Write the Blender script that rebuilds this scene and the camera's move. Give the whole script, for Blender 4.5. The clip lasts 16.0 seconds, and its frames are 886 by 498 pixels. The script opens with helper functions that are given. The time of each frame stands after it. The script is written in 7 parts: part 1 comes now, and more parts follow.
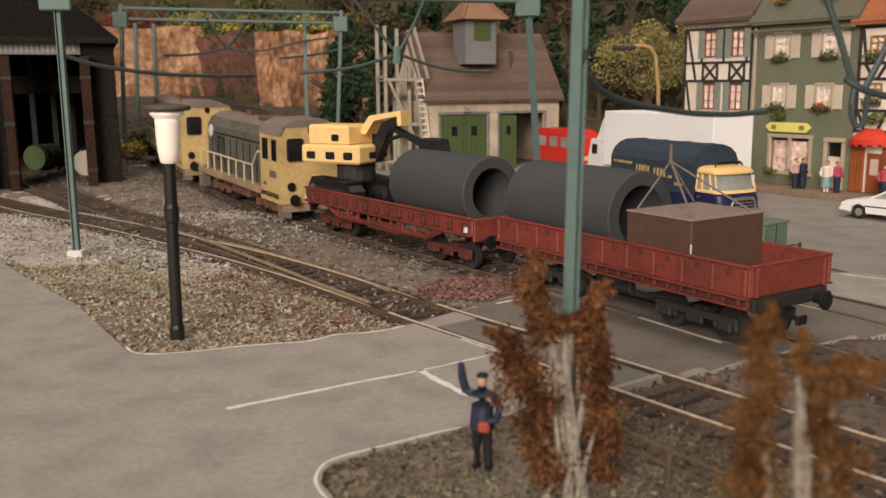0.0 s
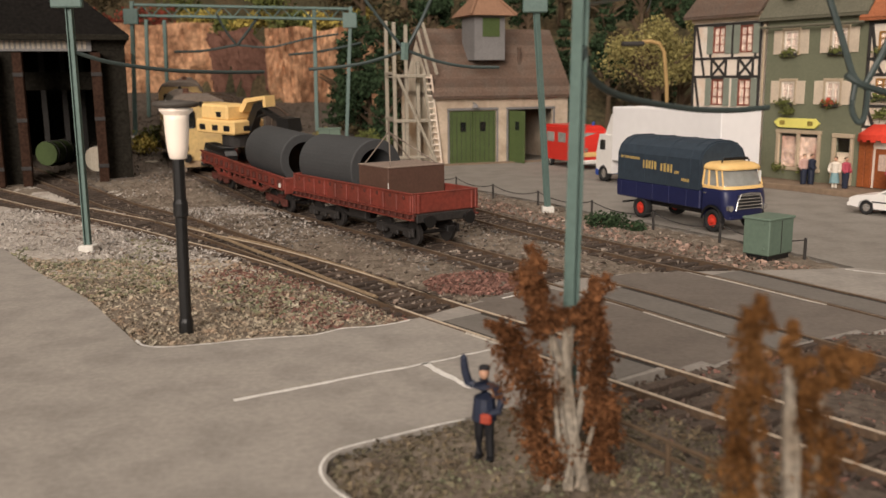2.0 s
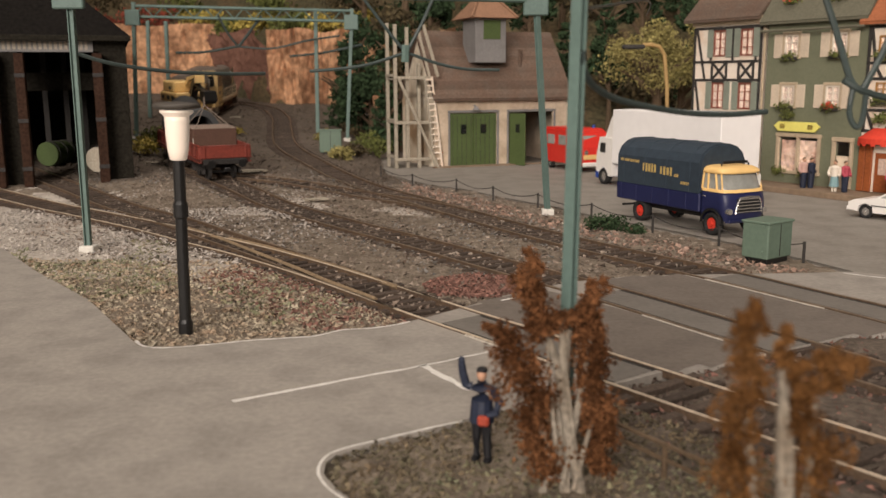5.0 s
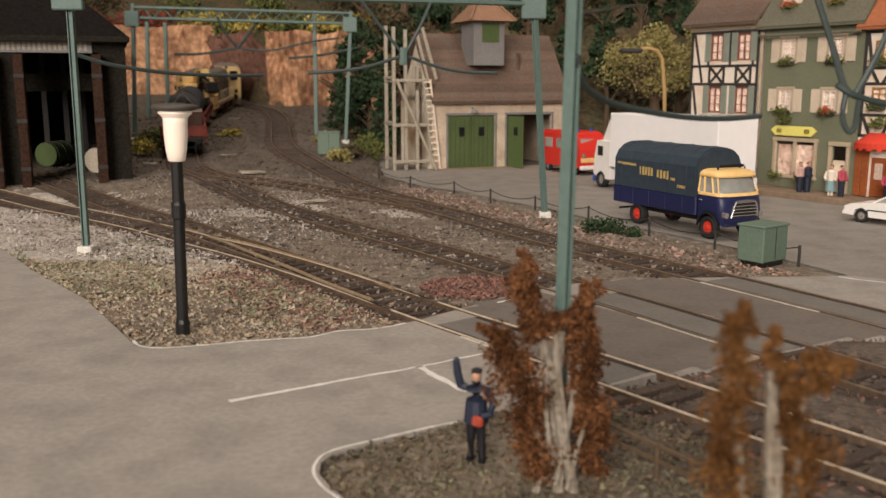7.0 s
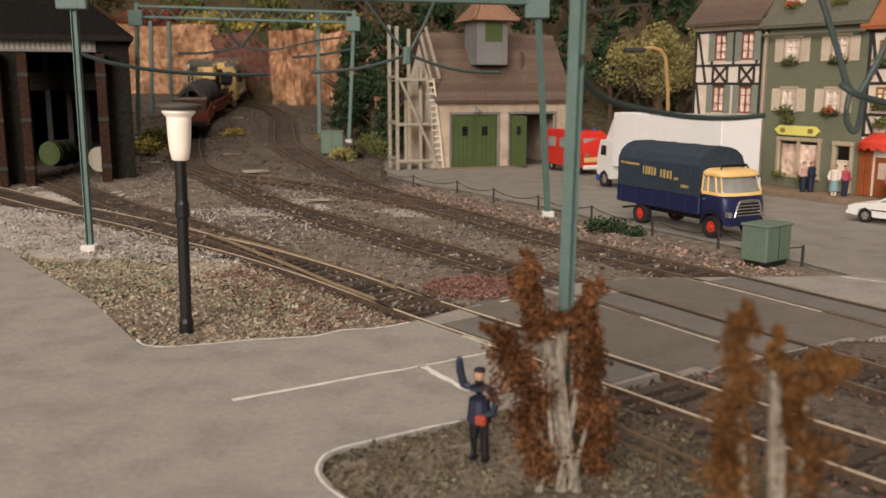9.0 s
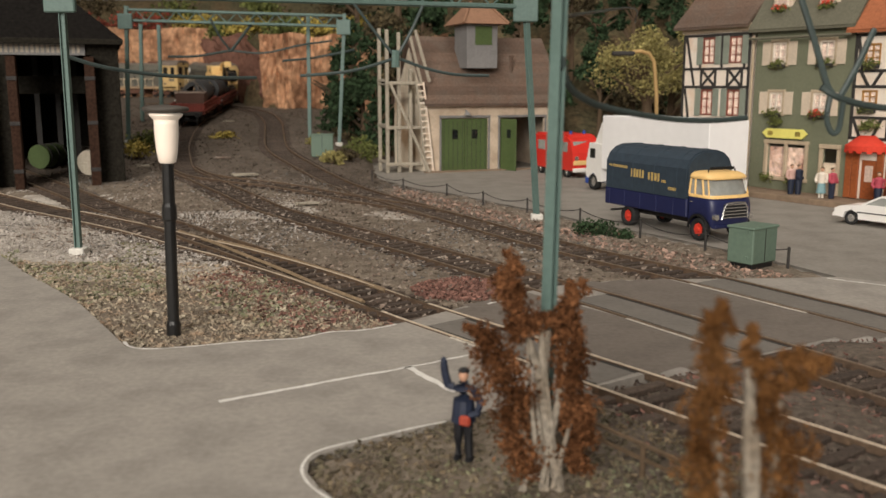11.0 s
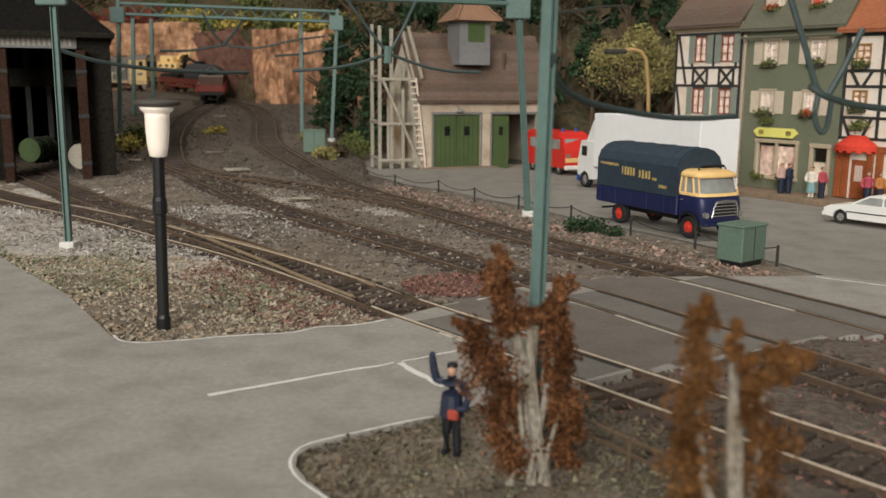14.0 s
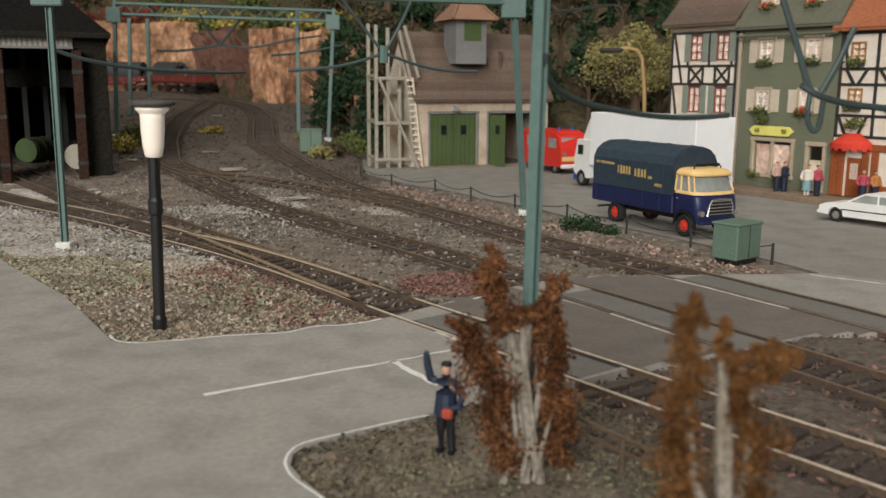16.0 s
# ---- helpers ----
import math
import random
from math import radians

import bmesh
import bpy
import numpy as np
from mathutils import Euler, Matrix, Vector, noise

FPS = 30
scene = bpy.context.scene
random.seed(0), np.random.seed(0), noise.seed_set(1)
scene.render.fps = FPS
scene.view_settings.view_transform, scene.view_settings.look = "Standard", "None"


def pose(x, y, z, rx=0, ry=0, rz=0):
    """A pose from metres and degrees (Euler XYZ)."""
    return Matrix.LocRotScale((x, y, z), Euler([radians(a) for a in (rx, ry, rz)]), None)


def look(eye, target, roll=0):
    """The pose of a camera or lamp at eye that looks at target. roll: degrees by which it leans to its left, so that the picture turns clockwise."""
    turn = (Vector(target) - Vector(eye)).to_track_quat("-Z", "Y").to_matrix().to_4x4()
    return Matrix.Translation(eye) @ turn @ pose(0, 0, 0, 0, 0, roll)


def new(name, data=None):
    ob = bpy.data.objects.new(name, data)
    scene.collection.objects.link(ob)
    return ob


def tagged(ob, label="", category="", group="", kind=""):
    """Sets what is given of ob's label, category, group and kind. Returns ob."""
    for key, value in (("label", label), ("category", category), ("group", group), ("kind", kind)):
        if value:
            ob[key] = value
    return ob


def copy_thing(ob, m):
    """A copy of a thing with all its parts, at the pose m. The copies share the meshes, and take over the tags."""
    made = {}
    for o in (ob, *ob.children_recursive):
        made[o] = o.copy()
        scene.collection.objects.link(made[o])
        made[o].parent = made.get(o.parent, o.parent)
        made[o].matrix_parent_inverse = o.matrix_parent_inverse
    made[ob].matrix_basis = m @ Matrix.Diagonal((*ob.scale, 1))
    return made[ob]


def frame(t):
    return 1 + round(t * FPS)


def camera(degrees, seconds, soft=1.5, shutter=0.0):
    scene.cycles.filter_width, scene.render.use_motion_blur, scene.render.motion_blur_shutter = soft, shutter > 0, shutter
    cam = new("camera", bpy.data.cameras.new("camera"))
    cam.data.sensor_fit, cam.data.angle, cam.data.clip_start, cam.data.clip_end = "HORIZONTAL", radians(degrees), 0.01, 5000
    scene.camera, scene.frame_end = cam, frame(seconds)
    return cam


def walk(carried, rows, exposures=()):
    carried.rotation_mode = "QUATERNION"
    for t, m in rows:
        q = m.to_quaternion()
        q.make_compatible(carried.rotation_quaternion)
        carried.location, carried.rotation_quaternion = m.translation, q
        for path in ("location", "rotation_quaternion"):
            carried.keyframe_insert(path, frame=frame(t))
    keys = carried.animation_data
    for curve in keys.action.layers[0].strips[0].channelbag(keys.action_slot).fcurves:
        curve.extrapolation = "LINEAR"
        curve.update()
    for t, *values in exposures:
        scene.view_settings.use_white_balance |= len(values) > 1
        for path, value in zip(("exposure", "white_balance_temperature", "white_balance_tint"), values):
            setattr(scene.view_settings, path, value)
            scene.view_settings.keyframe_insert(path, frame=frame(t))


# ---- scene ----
cam = camera(52.21, 16.0)
PATH = [
    (0.0, look((-0.00223, 0.00476, 0.06941), (0.00772, 0.98799, -0.11268), -0.458)),
    (0.5, look((-0.00183, 0.00374, 0.06948), (0.00434, 0.98730, -0.11101), -0.153)),
    (1.0, look((-0.00174, 0.00309, 0.06958), (0.00117, 0.98670, -0.11071), -0.185)),
    (1.5, look((-0.00115, 0.00247, 0.06961), (0.00045, 0.98581, -0.11215), -0.339)),
    (2.0, look((-0.00089, 0.00224, 0.06954), (-0.00241, 0.98472, -0.11684), -0.520)),
    (2.5, look((-0.00066, 0.00203, 0.06926), (-0.00136, 0.98387, -0.12042), -0.287)),
    (3.0, look((-0.00064, 0.00163, 0.06914), (-0.00176, 0.98343, -0.12079), -0.135)),
    (3.5, look((-0.00091, 0.00143, 0.06936), (-0.00320, 0.98321, -0.12065), -0.064)),
    (4.0, look((-0.00065, 0.00157, 0.06952), (-0.00286, 0.98370, -0.11864), -0.291)),
    (6.5, look((-0.00030, 0.00070, 0.07006), (-0.00181, 0.98397, -0.11205), -0.202)),
    (7.0, look((0.00003, 0.00019, 0.06988), (-0.00015, 0.98354, -0.11188), 0.011)),
    (7.5, look((-0.00032, 0.00017, 0.06975), (-0.00236, 0.98323, -0.11349), 0.221)),
    (8.0, look((-0.00003, 0.00019, 0.06974), (-0.00024, 0.98306, -0.11458), 0.205)),
    (8.5, look((0.00017, -0.00018, 0.06985), (-0.00153, 0.98278, -0.11398), -0.001)),
    (9.0, look((-0.00002, 0.00007, 0.06991), (-0.00347, 0.98327, -0.11261), 0.050)),
    (11.5, look((0.00160, -0.00131, 0.06968), (0.00992, 0.98258, -0.10890), 0.163)),
    (12.0, look((0.00151, -0.00126, 0.06960), (0.01099, 0.98231, -0.11065), 0.314)),
    (12.5, look((0.00126, -0.00115, 0.06944), (0.00860, 0.98205, -0.11294), 0.424)),
    (13.0, look((0.00213, -0.00168, 0.06966), (0.01202, 0.98166, -0.11187), 0.261)),
    (13.5, look((0.00199, -0.00163, 0.06978), (0.01370, 0.98199, -0.11008), 0.288)),
    (14.0, look((0.00195, -0.00189, 0.06951), (0.01604, 0.98129, -0.11255), 0.529)),
    (14.5, look((0.00190, -0.00209, 0.06951), (0.01357, 0.98095, -0.11350), 0.567)),
    (15.0, look((0.00253, -0.00240, 0.06941), (0.01822, 0.98031, -0.11506), 0.601)),
    (15.5, look((0.00283, -0.00244, 0.06950), (0.02267, 0.98020, -0.11497), 0.479)),
    (16.0, look((0.00271, -0.00261, 0.06980), (0.01913, 0.98030, -0.11356), 0.372)),
]
walk(cam, PATH, [(0.0, 0.04, 6420, 9), (7.5, 0.03, 6440, 9), (9.0, 0.02, 6380, 8), (13.0, -0.02, 5920, 1), (16.0, -0.06, 5700, 0)])

cam.data.dof.use_dof = True
cam.data.dof.focus_distance = 0.34
cam.data.dof.aperture_fstop = 36

# ---- light ----
world = bpy.data.worlds.new("room_air")
scene.world = world
world.use_nodes = True
world.node_tree.nodes["Background"].inputs[0].default_value = (1.0, 0.86, 0.70, 1)
world.node_tree.nodes["Background"].inputs[1].default_value = 0.07


def area_lamp(name, x, y, z, tx, ty, size, watts, col):
    data = bpy.data.lights.new(name, "AREA")
    data.shape, data.size, data.energy, data.color = "DISK", size, watts, col
    ob = new(name, data)
    ob.matrix_world = look((x, y, z), (tx, ty, 0))
    return ob


area_lamp("room_lamp_front", -0.75, -2.35, 1.05, 0.05, 0.7, 1.5, 108.0, (1.0, 0.87, 0.78))
area_lamp("ceiling_lamp_back", 0.1, 0.45, 1.25, 0.2, 1.1, 0.8, 9.5, (1.0, 0.87, 0.78))
scene.view_settings.exposure = 0.0

# ---- materials ----
K = 0.01        # all plans below are in centimetres


def mat(name, col, rough=0.7, var=0.15, scale=3.0, bump=0.15, metal=0.0, col2=None, isl=0.0, rnd=0.0, big=0.25, emit=0.0, spec=0.35):
    """A surface: base colour, grain of `scale` per cm, broad stains, fine relief."""
    m = bpy.data.materials.new(name)
    m.use_nodes = True
    nt = m.node_tree
    nd, lk = nt.nodes, nt.links
    b = nd["Principled BSDF"]
    b.inputs["Roughness"].default_value, b.inputs["Metallic"].default_value = rough, metal
    b.inputs["Specular IOR Level"].default_value = spec
    tc = nd.new("ShaderNodeTexCoord")
    n1, n2 = nd.new("ShaderNodeTexNoise"), nd.new("ShaderNodeTexNoise")
    n1.inputs["Scale"].default_value, n1.inputs["Detail"].default_value = scale * 100, 5
    n2.inputs["Scale"].default_value, n2.inputs["Detail"].default_value = scale * 100 * 0.13, 3
    for n in (n1, n2):
        lk.new(tc.outputs["Object"], n.inputs["Vector"])
    mix = nd.new("ShaderNodeMix")
    mix.data_type = "RGBA"
    c2 = col2 or tuple(c * 0.55 for c in col)
    mix.inputs["A"].default_value, mix.inputs["B"].default_value = (*col, 1), (*c2, 1)
    ramp = nd.new("ShaderNodeValToRGB")
    ramp.color_ramp.elements[0].position, ramp.color_ramp.elements[1].position = 0.42, 0.68
    lk.new(n2.outputs["Fac"], ramp.inputs["Fac"])
    mul = nd.new("ShaderNodeMath")
    mul.operation = "MULTIPLY"
    mul.inputs[1].default_value = 1.0 if col2 else big
    lk.new(ramp.outputs["Color"], mul.inputs[0])
    lk.new(mul.outputs[0], mix.inputs["Factor"])
    hsv = nd.new("ShaderNodeHueSaturation")
    lk.new(mix.outputs["Result"], hsv.inputs["Color"])
    val = nd.new("ShaderNodeMapRange")
    val.inputs["From Min"].default_value, val.inputs["From Max"].default_value = 0.3, 0.7
    val.inputs["To Min"].default_value, val.inputs["To Max"].default_value = 1 - var, 1 + var
    lk.new(n1.outputs["Fac"], val.inputs["Value"])
    out = val.outputs["Result"]
    for amount, kind in ((isl, "ShaderNodeNewGeometry"), (rnd, "ShaderNodeObjectInfo")):
        if amount:
            g, r, q = nd.new(kind), nd.new("ShaderNodeMapRange"), nd.new("ShaderNodeMath")
            r.inputs["To Min"].default_value, r.inputs["To Max"].default_value = 1 - amount, 1 + amount
            lk.new(g.outputs["Random Per Island" if isl and kind.endswith("Geometry") else "Random"], r.inputs["Value"])
            q.operation = "MULTIPLY"
            lk.new(out, q.inputs[0]), lk.new(r.outputs["Result"], q.inputs[1])
            out = q.outputs[0]
    lk.new(out, hsv.inputs["Value"])
    lk.new(hsv.outputs["Color"], b.inputs["Base Color"])
    if bump:
        bp = nd.new("ShaderNodeBump")
        bp.inputs["Strength"].default_value, bp.inputs["Distance"].default_value = bump, 0.0006
        lk.new(n1.outputs["Fac"], bp.inputs["Height"])
        lk.new(bp.outputs["Normal"], b.inputs["Normal"])
    if emit:
        lk.new(hsv.outputs["Color"], b.inputs["Emission Color"])
        b.inputs["Emission Strength"].default_value = emit
    return m


def glass_mat(name, col, rough=0.05):
    m = bpy.data.materials.new(name)
    m.use_nodes = True
    b = m.node_tree.nodes["Principled BSDF"]
    b.inputs["Base Color"].default_value = (*col, 1)
    b.inputs["Roughness"].default_value = rough
    b.inputs["Transmission Weight"].default_value = 1.0 if col[0] > 0.3 else 0.75
    return m


M = dict(
    road=mat("painted_road", (0.325, 0.30, 0.265), 0.85, 0.1, 6, 0.25, big=0.45),
    street=mat("grey_brown_street", (0.255, 0.235, 0.205), 0.8, 0.1, 5, 0.25, big=0.45),
    earth=mat("earth_and_ballast", (0.20, 0.165, 0.125), 0.95, 0.35, 9, 0.9, col2=(0.12, 0.095, 0.07)),
    gravel=mat("gravel", (0.255, 0.215, 0.175), 0.95, 0.25, 12, 0.3, col2=(0.15, 0.105, 0.08), isl=0.45),
    gravel_grey=mat("grey_gravel", (0.20, 0.19, 0.175), 0.95, 0.25, 12, 0.3, isl=0.5),
    gravel_red=mat("red_gravel", (0.20, 0.105, 0.082), 0.95, 0.25, 12, 0.3, isl=0.4),
    gravel_near=mat("dark_brown_ballast", (0.105, 0.078, 0.062), 0.95, 0.3, 12, 0.3, col2=(0.085, 0.06, 0.048), isl=0.55),
    gravel_dark=mat("dark_far_gravel", (0.115, 0.092, 0.07), 0.95, 0.3, 12, 0.3, isl=0.35),
    gravel_pale=mat("pale_grey_gravel", (0.42, 0.385, 0.345), 0.95, 0.2, 12, 0.3, isl=0.3),
    flock=mat("ground_flock", (0.36, 0.315, 0.235), 1.0, 0.3, 12, 0.3, col2=(0.30, 0.215, 0.145), isl=0.32),
    flock_green=mat("green_flock", (0.19, 0.20, 0.12), 1.0, 0.3, 12, 0.3, col2=(0.23, 0.20, 0.12), isl=0.35),
    flock_dark=mat("dull_flock", (0.115, 0.10, 0.064), 1.0, 0.3, 12, 0.3, col2=(0.16, 0.12, 0.075), isl=0.5),
    chalk=mat("white_line_paint", (0.75, 0.73, 0.68), 0.8, 0.1, 8, 0.1),
    rail=mat("rusty_rail", (0.10, 0.068, 0.047), 0.6, 0.3, 8, 0.2, metal=0.2, col2=(0.145, 0.098, 0.062)),
    sand=mat("pale_sandy_ground", (0.46, 0.42, 0.365), 0.95, 0.22, 5, 0.7, col2=(0.30, 0.265, 0.225)),
    darkearth=mat("dark_brown_earth", (0.125, 0.10, 0.078), 0.95, 0.35, 6, 0.8, col2=(0.085, 0.068, 0.052)),
    railtop=mat("worn_rail_head", (0.23, 0.175, 0.125), 0.4, 0.25, 5, 0.05, metal=0.35),
    railbright=mat("polished_rail_head", (0.66, 0.56, 0.43), 0.35, 0.15, 5, 0.05, metal=0.2),
    railtan=mat("tan_switch_blade", (0.27, 0.20, 0.125), 0.55, 0.25, 6, 0.1, metal=0.2),
    sleeper=mat("dark_sleeper", (0.07, 0.052, 0.04), 0.85, 0.3, 10, 0.4, rnd=0.3),
    groove=mat("flangeway_dark", (0.03, 0.027, 0.024), 0.9, 0.2, 8, 0.2),
    mast=mat("green_mast_paint", (0.115, 0.175, 0.155), 0.55, 0.1, 8, 0.1, big=0.3),
    wire=mat("catenary_wire", (0.05, 0.068, 0.064), 0.5, 0.1, 8, 0.0),
    white=mat("white_concrete", (0.7, 0.68, 0.62), 0.8, 0.1, 8, 0.2),
    black=mat("black_paint", (0.012, 0.012, 0.012), 0.35, 0.2, 8, 0.1, spec=0.5),
    dark=mat("dark_underframe", (0.03, 0.027, 0.025), 0.7, 0.3, 8, 0.2),
)

# ---- mesh helpers (centimetres) ----


def box(bm, c, s, bev=0.0, rz=0.0, m=None):
    """A box of size s round c, its edges rounded by bev."""
    r = bmesh.ops.create_cube(bm, size=1.0)
    vs = r["verts"]
    bmesh.ops.scale(bm, vec=s, verts=vs)
    if bev:
        es = list({e for v in vs for e in v.link_edges})
        r2 = bmesh.ops.bevel(bm, geom=es, offset=bev, segments=1, affect="EDGES", profile=0.5)
        vs = list({v for f in r2["faces"] for v in f.verts} | {v for v in vs if v.is_valid})
    t = Matrix.Translation(c) @ (m if m else Matrix.Rotation(radians(rz), 4, "Z"))
    bmesh.ops.transform(bm, matrix=t, verts=vs)
    return vs


def boxed(*args, **kw):
    bm = bmesh.new()
    box(bm, *args, **kw)
    return bm


def cyl(bm, p0, p1, r0, r1=None, seg=10):
    """A tapered rod from p0 to p1."""
    p0, p1 = Vector(p0), Vector(p1)
    d = p1 - p0
    r = bmesh.ops.create_cone(bm, cap_ends=True, segments=seg, radius1=r0, radius2=r0 if r1 is None else r1, depth=d.length)
    bmesh.ops.transform(bm, matrix=Matrix.Translation((p0 + p1) / 2) @ d.to_track_quat("Z", "Y").to_matrix().to_4x4(), verts=r["verts"])


def rod(*args, **kw):
    bm = bmesh.new()
    cyl(bm, *args, **kw)
    return bm


def tube(bm, pts, r, seg=6):
    """A round bar along a line of points."""
    pts = [Vector(p) for p in pts]
    rings = []
    for i, p in enumerate(pts):
        d = (pts[min(i + 1, len(pts) - 1)] - pts[max(i - 1, 0)]).normalized()
        q = d.to_track_quat("Z", "Y")
        rr = r[i] if isinstance(r, (list, tuple)) else r
        rings.append([bm.verts.new(p + q @ Vector((rr * math.cos(a), rr * math.sin(a), 0))) for a in (k * math.tau / seg for k in range(seg))])
    for a, b in zip(rings, rings[1:]):
        for k in range(seg):
            bm.faces.new((a[k], a[(k + 1) % seg], b[(k + 1) % seg], b[k]))
    bm.faces.new(rings[0][::-1]), bm.faces.new(rings[-1])


def prism(bm, poly, y0, y1, plane="xz"):
    """A polygon drawn in a plane and pushed out along the third axis from y0 to y1."""
    put = {"xz": lambda a, b, c: (a, c, b), "xy": lambda a, b, c: (a, b, c), "yz": lambda a, b, c: (c, a, b)}[plane]
    f = [bm.verts.new(put(a, b, y0)) for a, b in poly]
    g = [bm.verts.new(put(a, b, y1)) for a, b in poly]
    bm.faces.new(f), bm.faces.new(g[::-1])
    for i in range(len(f)):
        j = (i + 1) % len(f)
        bm.faces.new((f[j], f[i], g[i], g[j]))
    bmesh.ops.recalc_face_normals(bm, faces=bm.faces[:])


def lathe(bm, prof, seg=16, c=(0, 0, 0)):
    """A turned shape from (radius, height) pairs."""
    rings = [[bm.verts.new((c[0] + r * math.cos(a), c[1] + r * math.sin(a), c[2] + z)) for a in (k * math.tau / seg for k in range(seg))] for r, z in prof]
    for a, b in zip(rings, rings[1:]):
        for k in range(seg):
            bm.faces.new((a[k], a[(k + 1) % seg], b[(k + 1) % seg], b[k]))
    bm.faces.new(rings[0][::-1]), bm.faces.new(rings[-1])


def mesh_of(name, bm, material, smooth=False):
    bmesh.ops.scale(bm, vec=(K, K, K), verts=bm.verts)
    me = bpy.data.meshes.new(name)
    bm.to_mesh(me)
    bm.free()
    me.materials.append(M[material] if isinstance(material, str) else material)
    if smooth:
        me.shade_smooth()
    return me


def part(name, bm, material, parent, label="", smooth=False, at=None):
    """One mesh under a thing or a part; at: its pose in its parent, in centimetres."""
    ob = new(name, mesh_of(name, bm, material, smooth))
    ob.parent = parent
    if at:
        ob.matrix_basis = cm(*at)
    if material == "window":
        ob.visible_shadow = False
    return tagged(ob, label) if label else ob


def cm(x, y, z=0, rx=0, ry=0, rz=0):
    return pose(x * K, y * K, z * K, rx, ry, rz)


def thing(name, at, label, category, group="", kind=""):
    ob = new(name)
    ob.empty_display_size = 0.01
    ob.matrix_basis = cm(*at)
    return tagged(ob, label, category, group, kind)


def solo(name, bm, material, at, label, category, group="", kind="", smooth=False):
    ob = new(name, mesh_of(name, bm, material, smooth))
    ob.matrix_basis = cm(*at)
    return tagged(ob, label, category, group, kind)


def curve(pts, step=0.35):
    """Points at even steps along a smooth line through pts."""
    p = np.array(pts, float)
    p = np.vstack([2 * p[0] - p[1], p, 2 * p[-1] - p[-2]])
    out = []
    for i in range(1, len(p) - 2):
        a, b, c, d = p[i - 1:i + 3]
        for u in np.linspace(0, 1, 24, endpoint=False):
            out.append(.5 * (2 * b + (c - a) * u + (2 * a - 5 * b + 4 * c - d) * u * u + (3 * b - a - 3 * c + d) * u ** 3))
    out = np.array(out + [p[-2]])
    s = np.r_[0, np.cumsum(np.linalg.norm(np.diff(out, axis=0), axis=1))]
    t = np.arange(0, s[-1], step)
    return np.stack([np.interp(t, s, out[:, k]) for k in range(2)], 1)


# ---- the lie of the land ----
MAIN = curve([(17.5, 8.5), (13.6, 15), (9.6, 22.0), (7.8, 25.0), (5.98, 28.06), (3.94, 31.18), (1.84, 34.22), (-0.45, 37.74), (-2.75, 41.04), (-4.64, 43.67), (-8.35, 49.28),
              (-11.8, 54.72), (-15.6, 60.7), (-18.2, 64.9), (-20.4, 71.7), (-22.4, 79), (-24.6, 89.5), (-25.9, 98), (-26.3, 104), (-26.7, 110), (-27.4, 117),
              (-29.3, 123), (-32.8, 128.5), (-38, 132.5), (-45, 134.8), (-53, 136), (-66, 137), (-82, 137)])
NEAR = curve([(16, 5.8), (11, 12.2), (7.9, 16.2), (6.3, 18.3), (4.4, 20.8), (1.67, 24.4), (-0.2, 26.8), (-2.7, 30.2), (-5.3, 33.6), (-8.2, 37.0), (-11, 39.9), (-16, 45.1), (-25.5, 53.4), (-45, 68)])
SHED = curve([(-0.9, 27.7), (-2.7, 30.3), (-4.9, 33.3), (-7.6, 37.1), (-10.6, 41.1), (-14.9, 46.8), (-26.2, 59.8), (-34, 68.5)])
TOWN = curve([(19.5, 15.5), (16, 21), (12.8, 26.9), (11.9, 28.4), (9.85, 31.95), (7.4, 35.7), (5.65, 38.55), (3.35, 42.7), (0.75, 48.0), (-1.8, 53.2), (-5.0, 59.15), (-8.3, 64.9), (-11.7, 71.5), (-13.8, 78.1),
              (-15.8, 88.5), (-17.9, 99), (-21.6, 110), (-28, 118), (-38, 121.0)])
LINK = curve([(-18.4, 65.8), (-16.2, 62.5), (-12.7, 60.0), (-7.9, 57.6), (-4.1, 54.6), (-1.5, 51.7), (0.9, 47.6)])
LINES = np.vstack([MAIN, NEAR, SHED, TOWN, LINK])


def step(a, b, v):
    k = np.clip((v - a) / (b - a), 0, 1)
    return k * k * (3 - 2 * k)


def rise(x, y):
    """The slope of the land up to the back."""
    return np.maximum(0, 0.064 * (np.minimum(y, 130) - 50)) * step(46, 56, y) * step(3, 12, -x)


ROAD = [(0.55, 18.2), (-0.5, 17.4), (-1.6, 16.7), (-2.1, 16.3), (-2.28, 15.9), (-2.25, 15.4), (-2.0, 14.9), (-1.6, 14.3), (-0.5, 12.8), (1.2, 10.5), (1.2, -60), (-90, -60), (-90, 90), (-45, 62), (-18.9, 38), (-15.4, 33.3),
        (-11.7, 28.8), (-8.8, 24.3), (-8.3, 23.5), (-7.6, 23.3), (-6.5, 23.55), (-5.5, 23.95), (-4.5, 24.2), (-3.8, 24.35), (-3.0, 25.0), (-2.2, 25.15), (-1.5, 25.5), (-0.7, 26.2), (0.6, 27.6), (2.2, 29.3), (4.3, 31.0), (6.6, 31.9), (8.9, 32.1),
        (13.0, 32.3), (14.9, 32.5), (14.1, 34.6), (12.4, 38.4), (10.4, 42.1), (8.1, 45.6), (5.9, 50.3), (3.5, 54.0), (1.4, 58.0), (-1.4, 61.4), (-4.4, 68.0), (-5, 72.5), (-6, 82), (60, 100), (90, 60), (90, 24),
        (30, 24.6), (12.4, 24.4), (10.9, 24.1), (8.8, 22.9), (6.85, 21.65), (5.33, 21.2), (3.0, 19.6)]


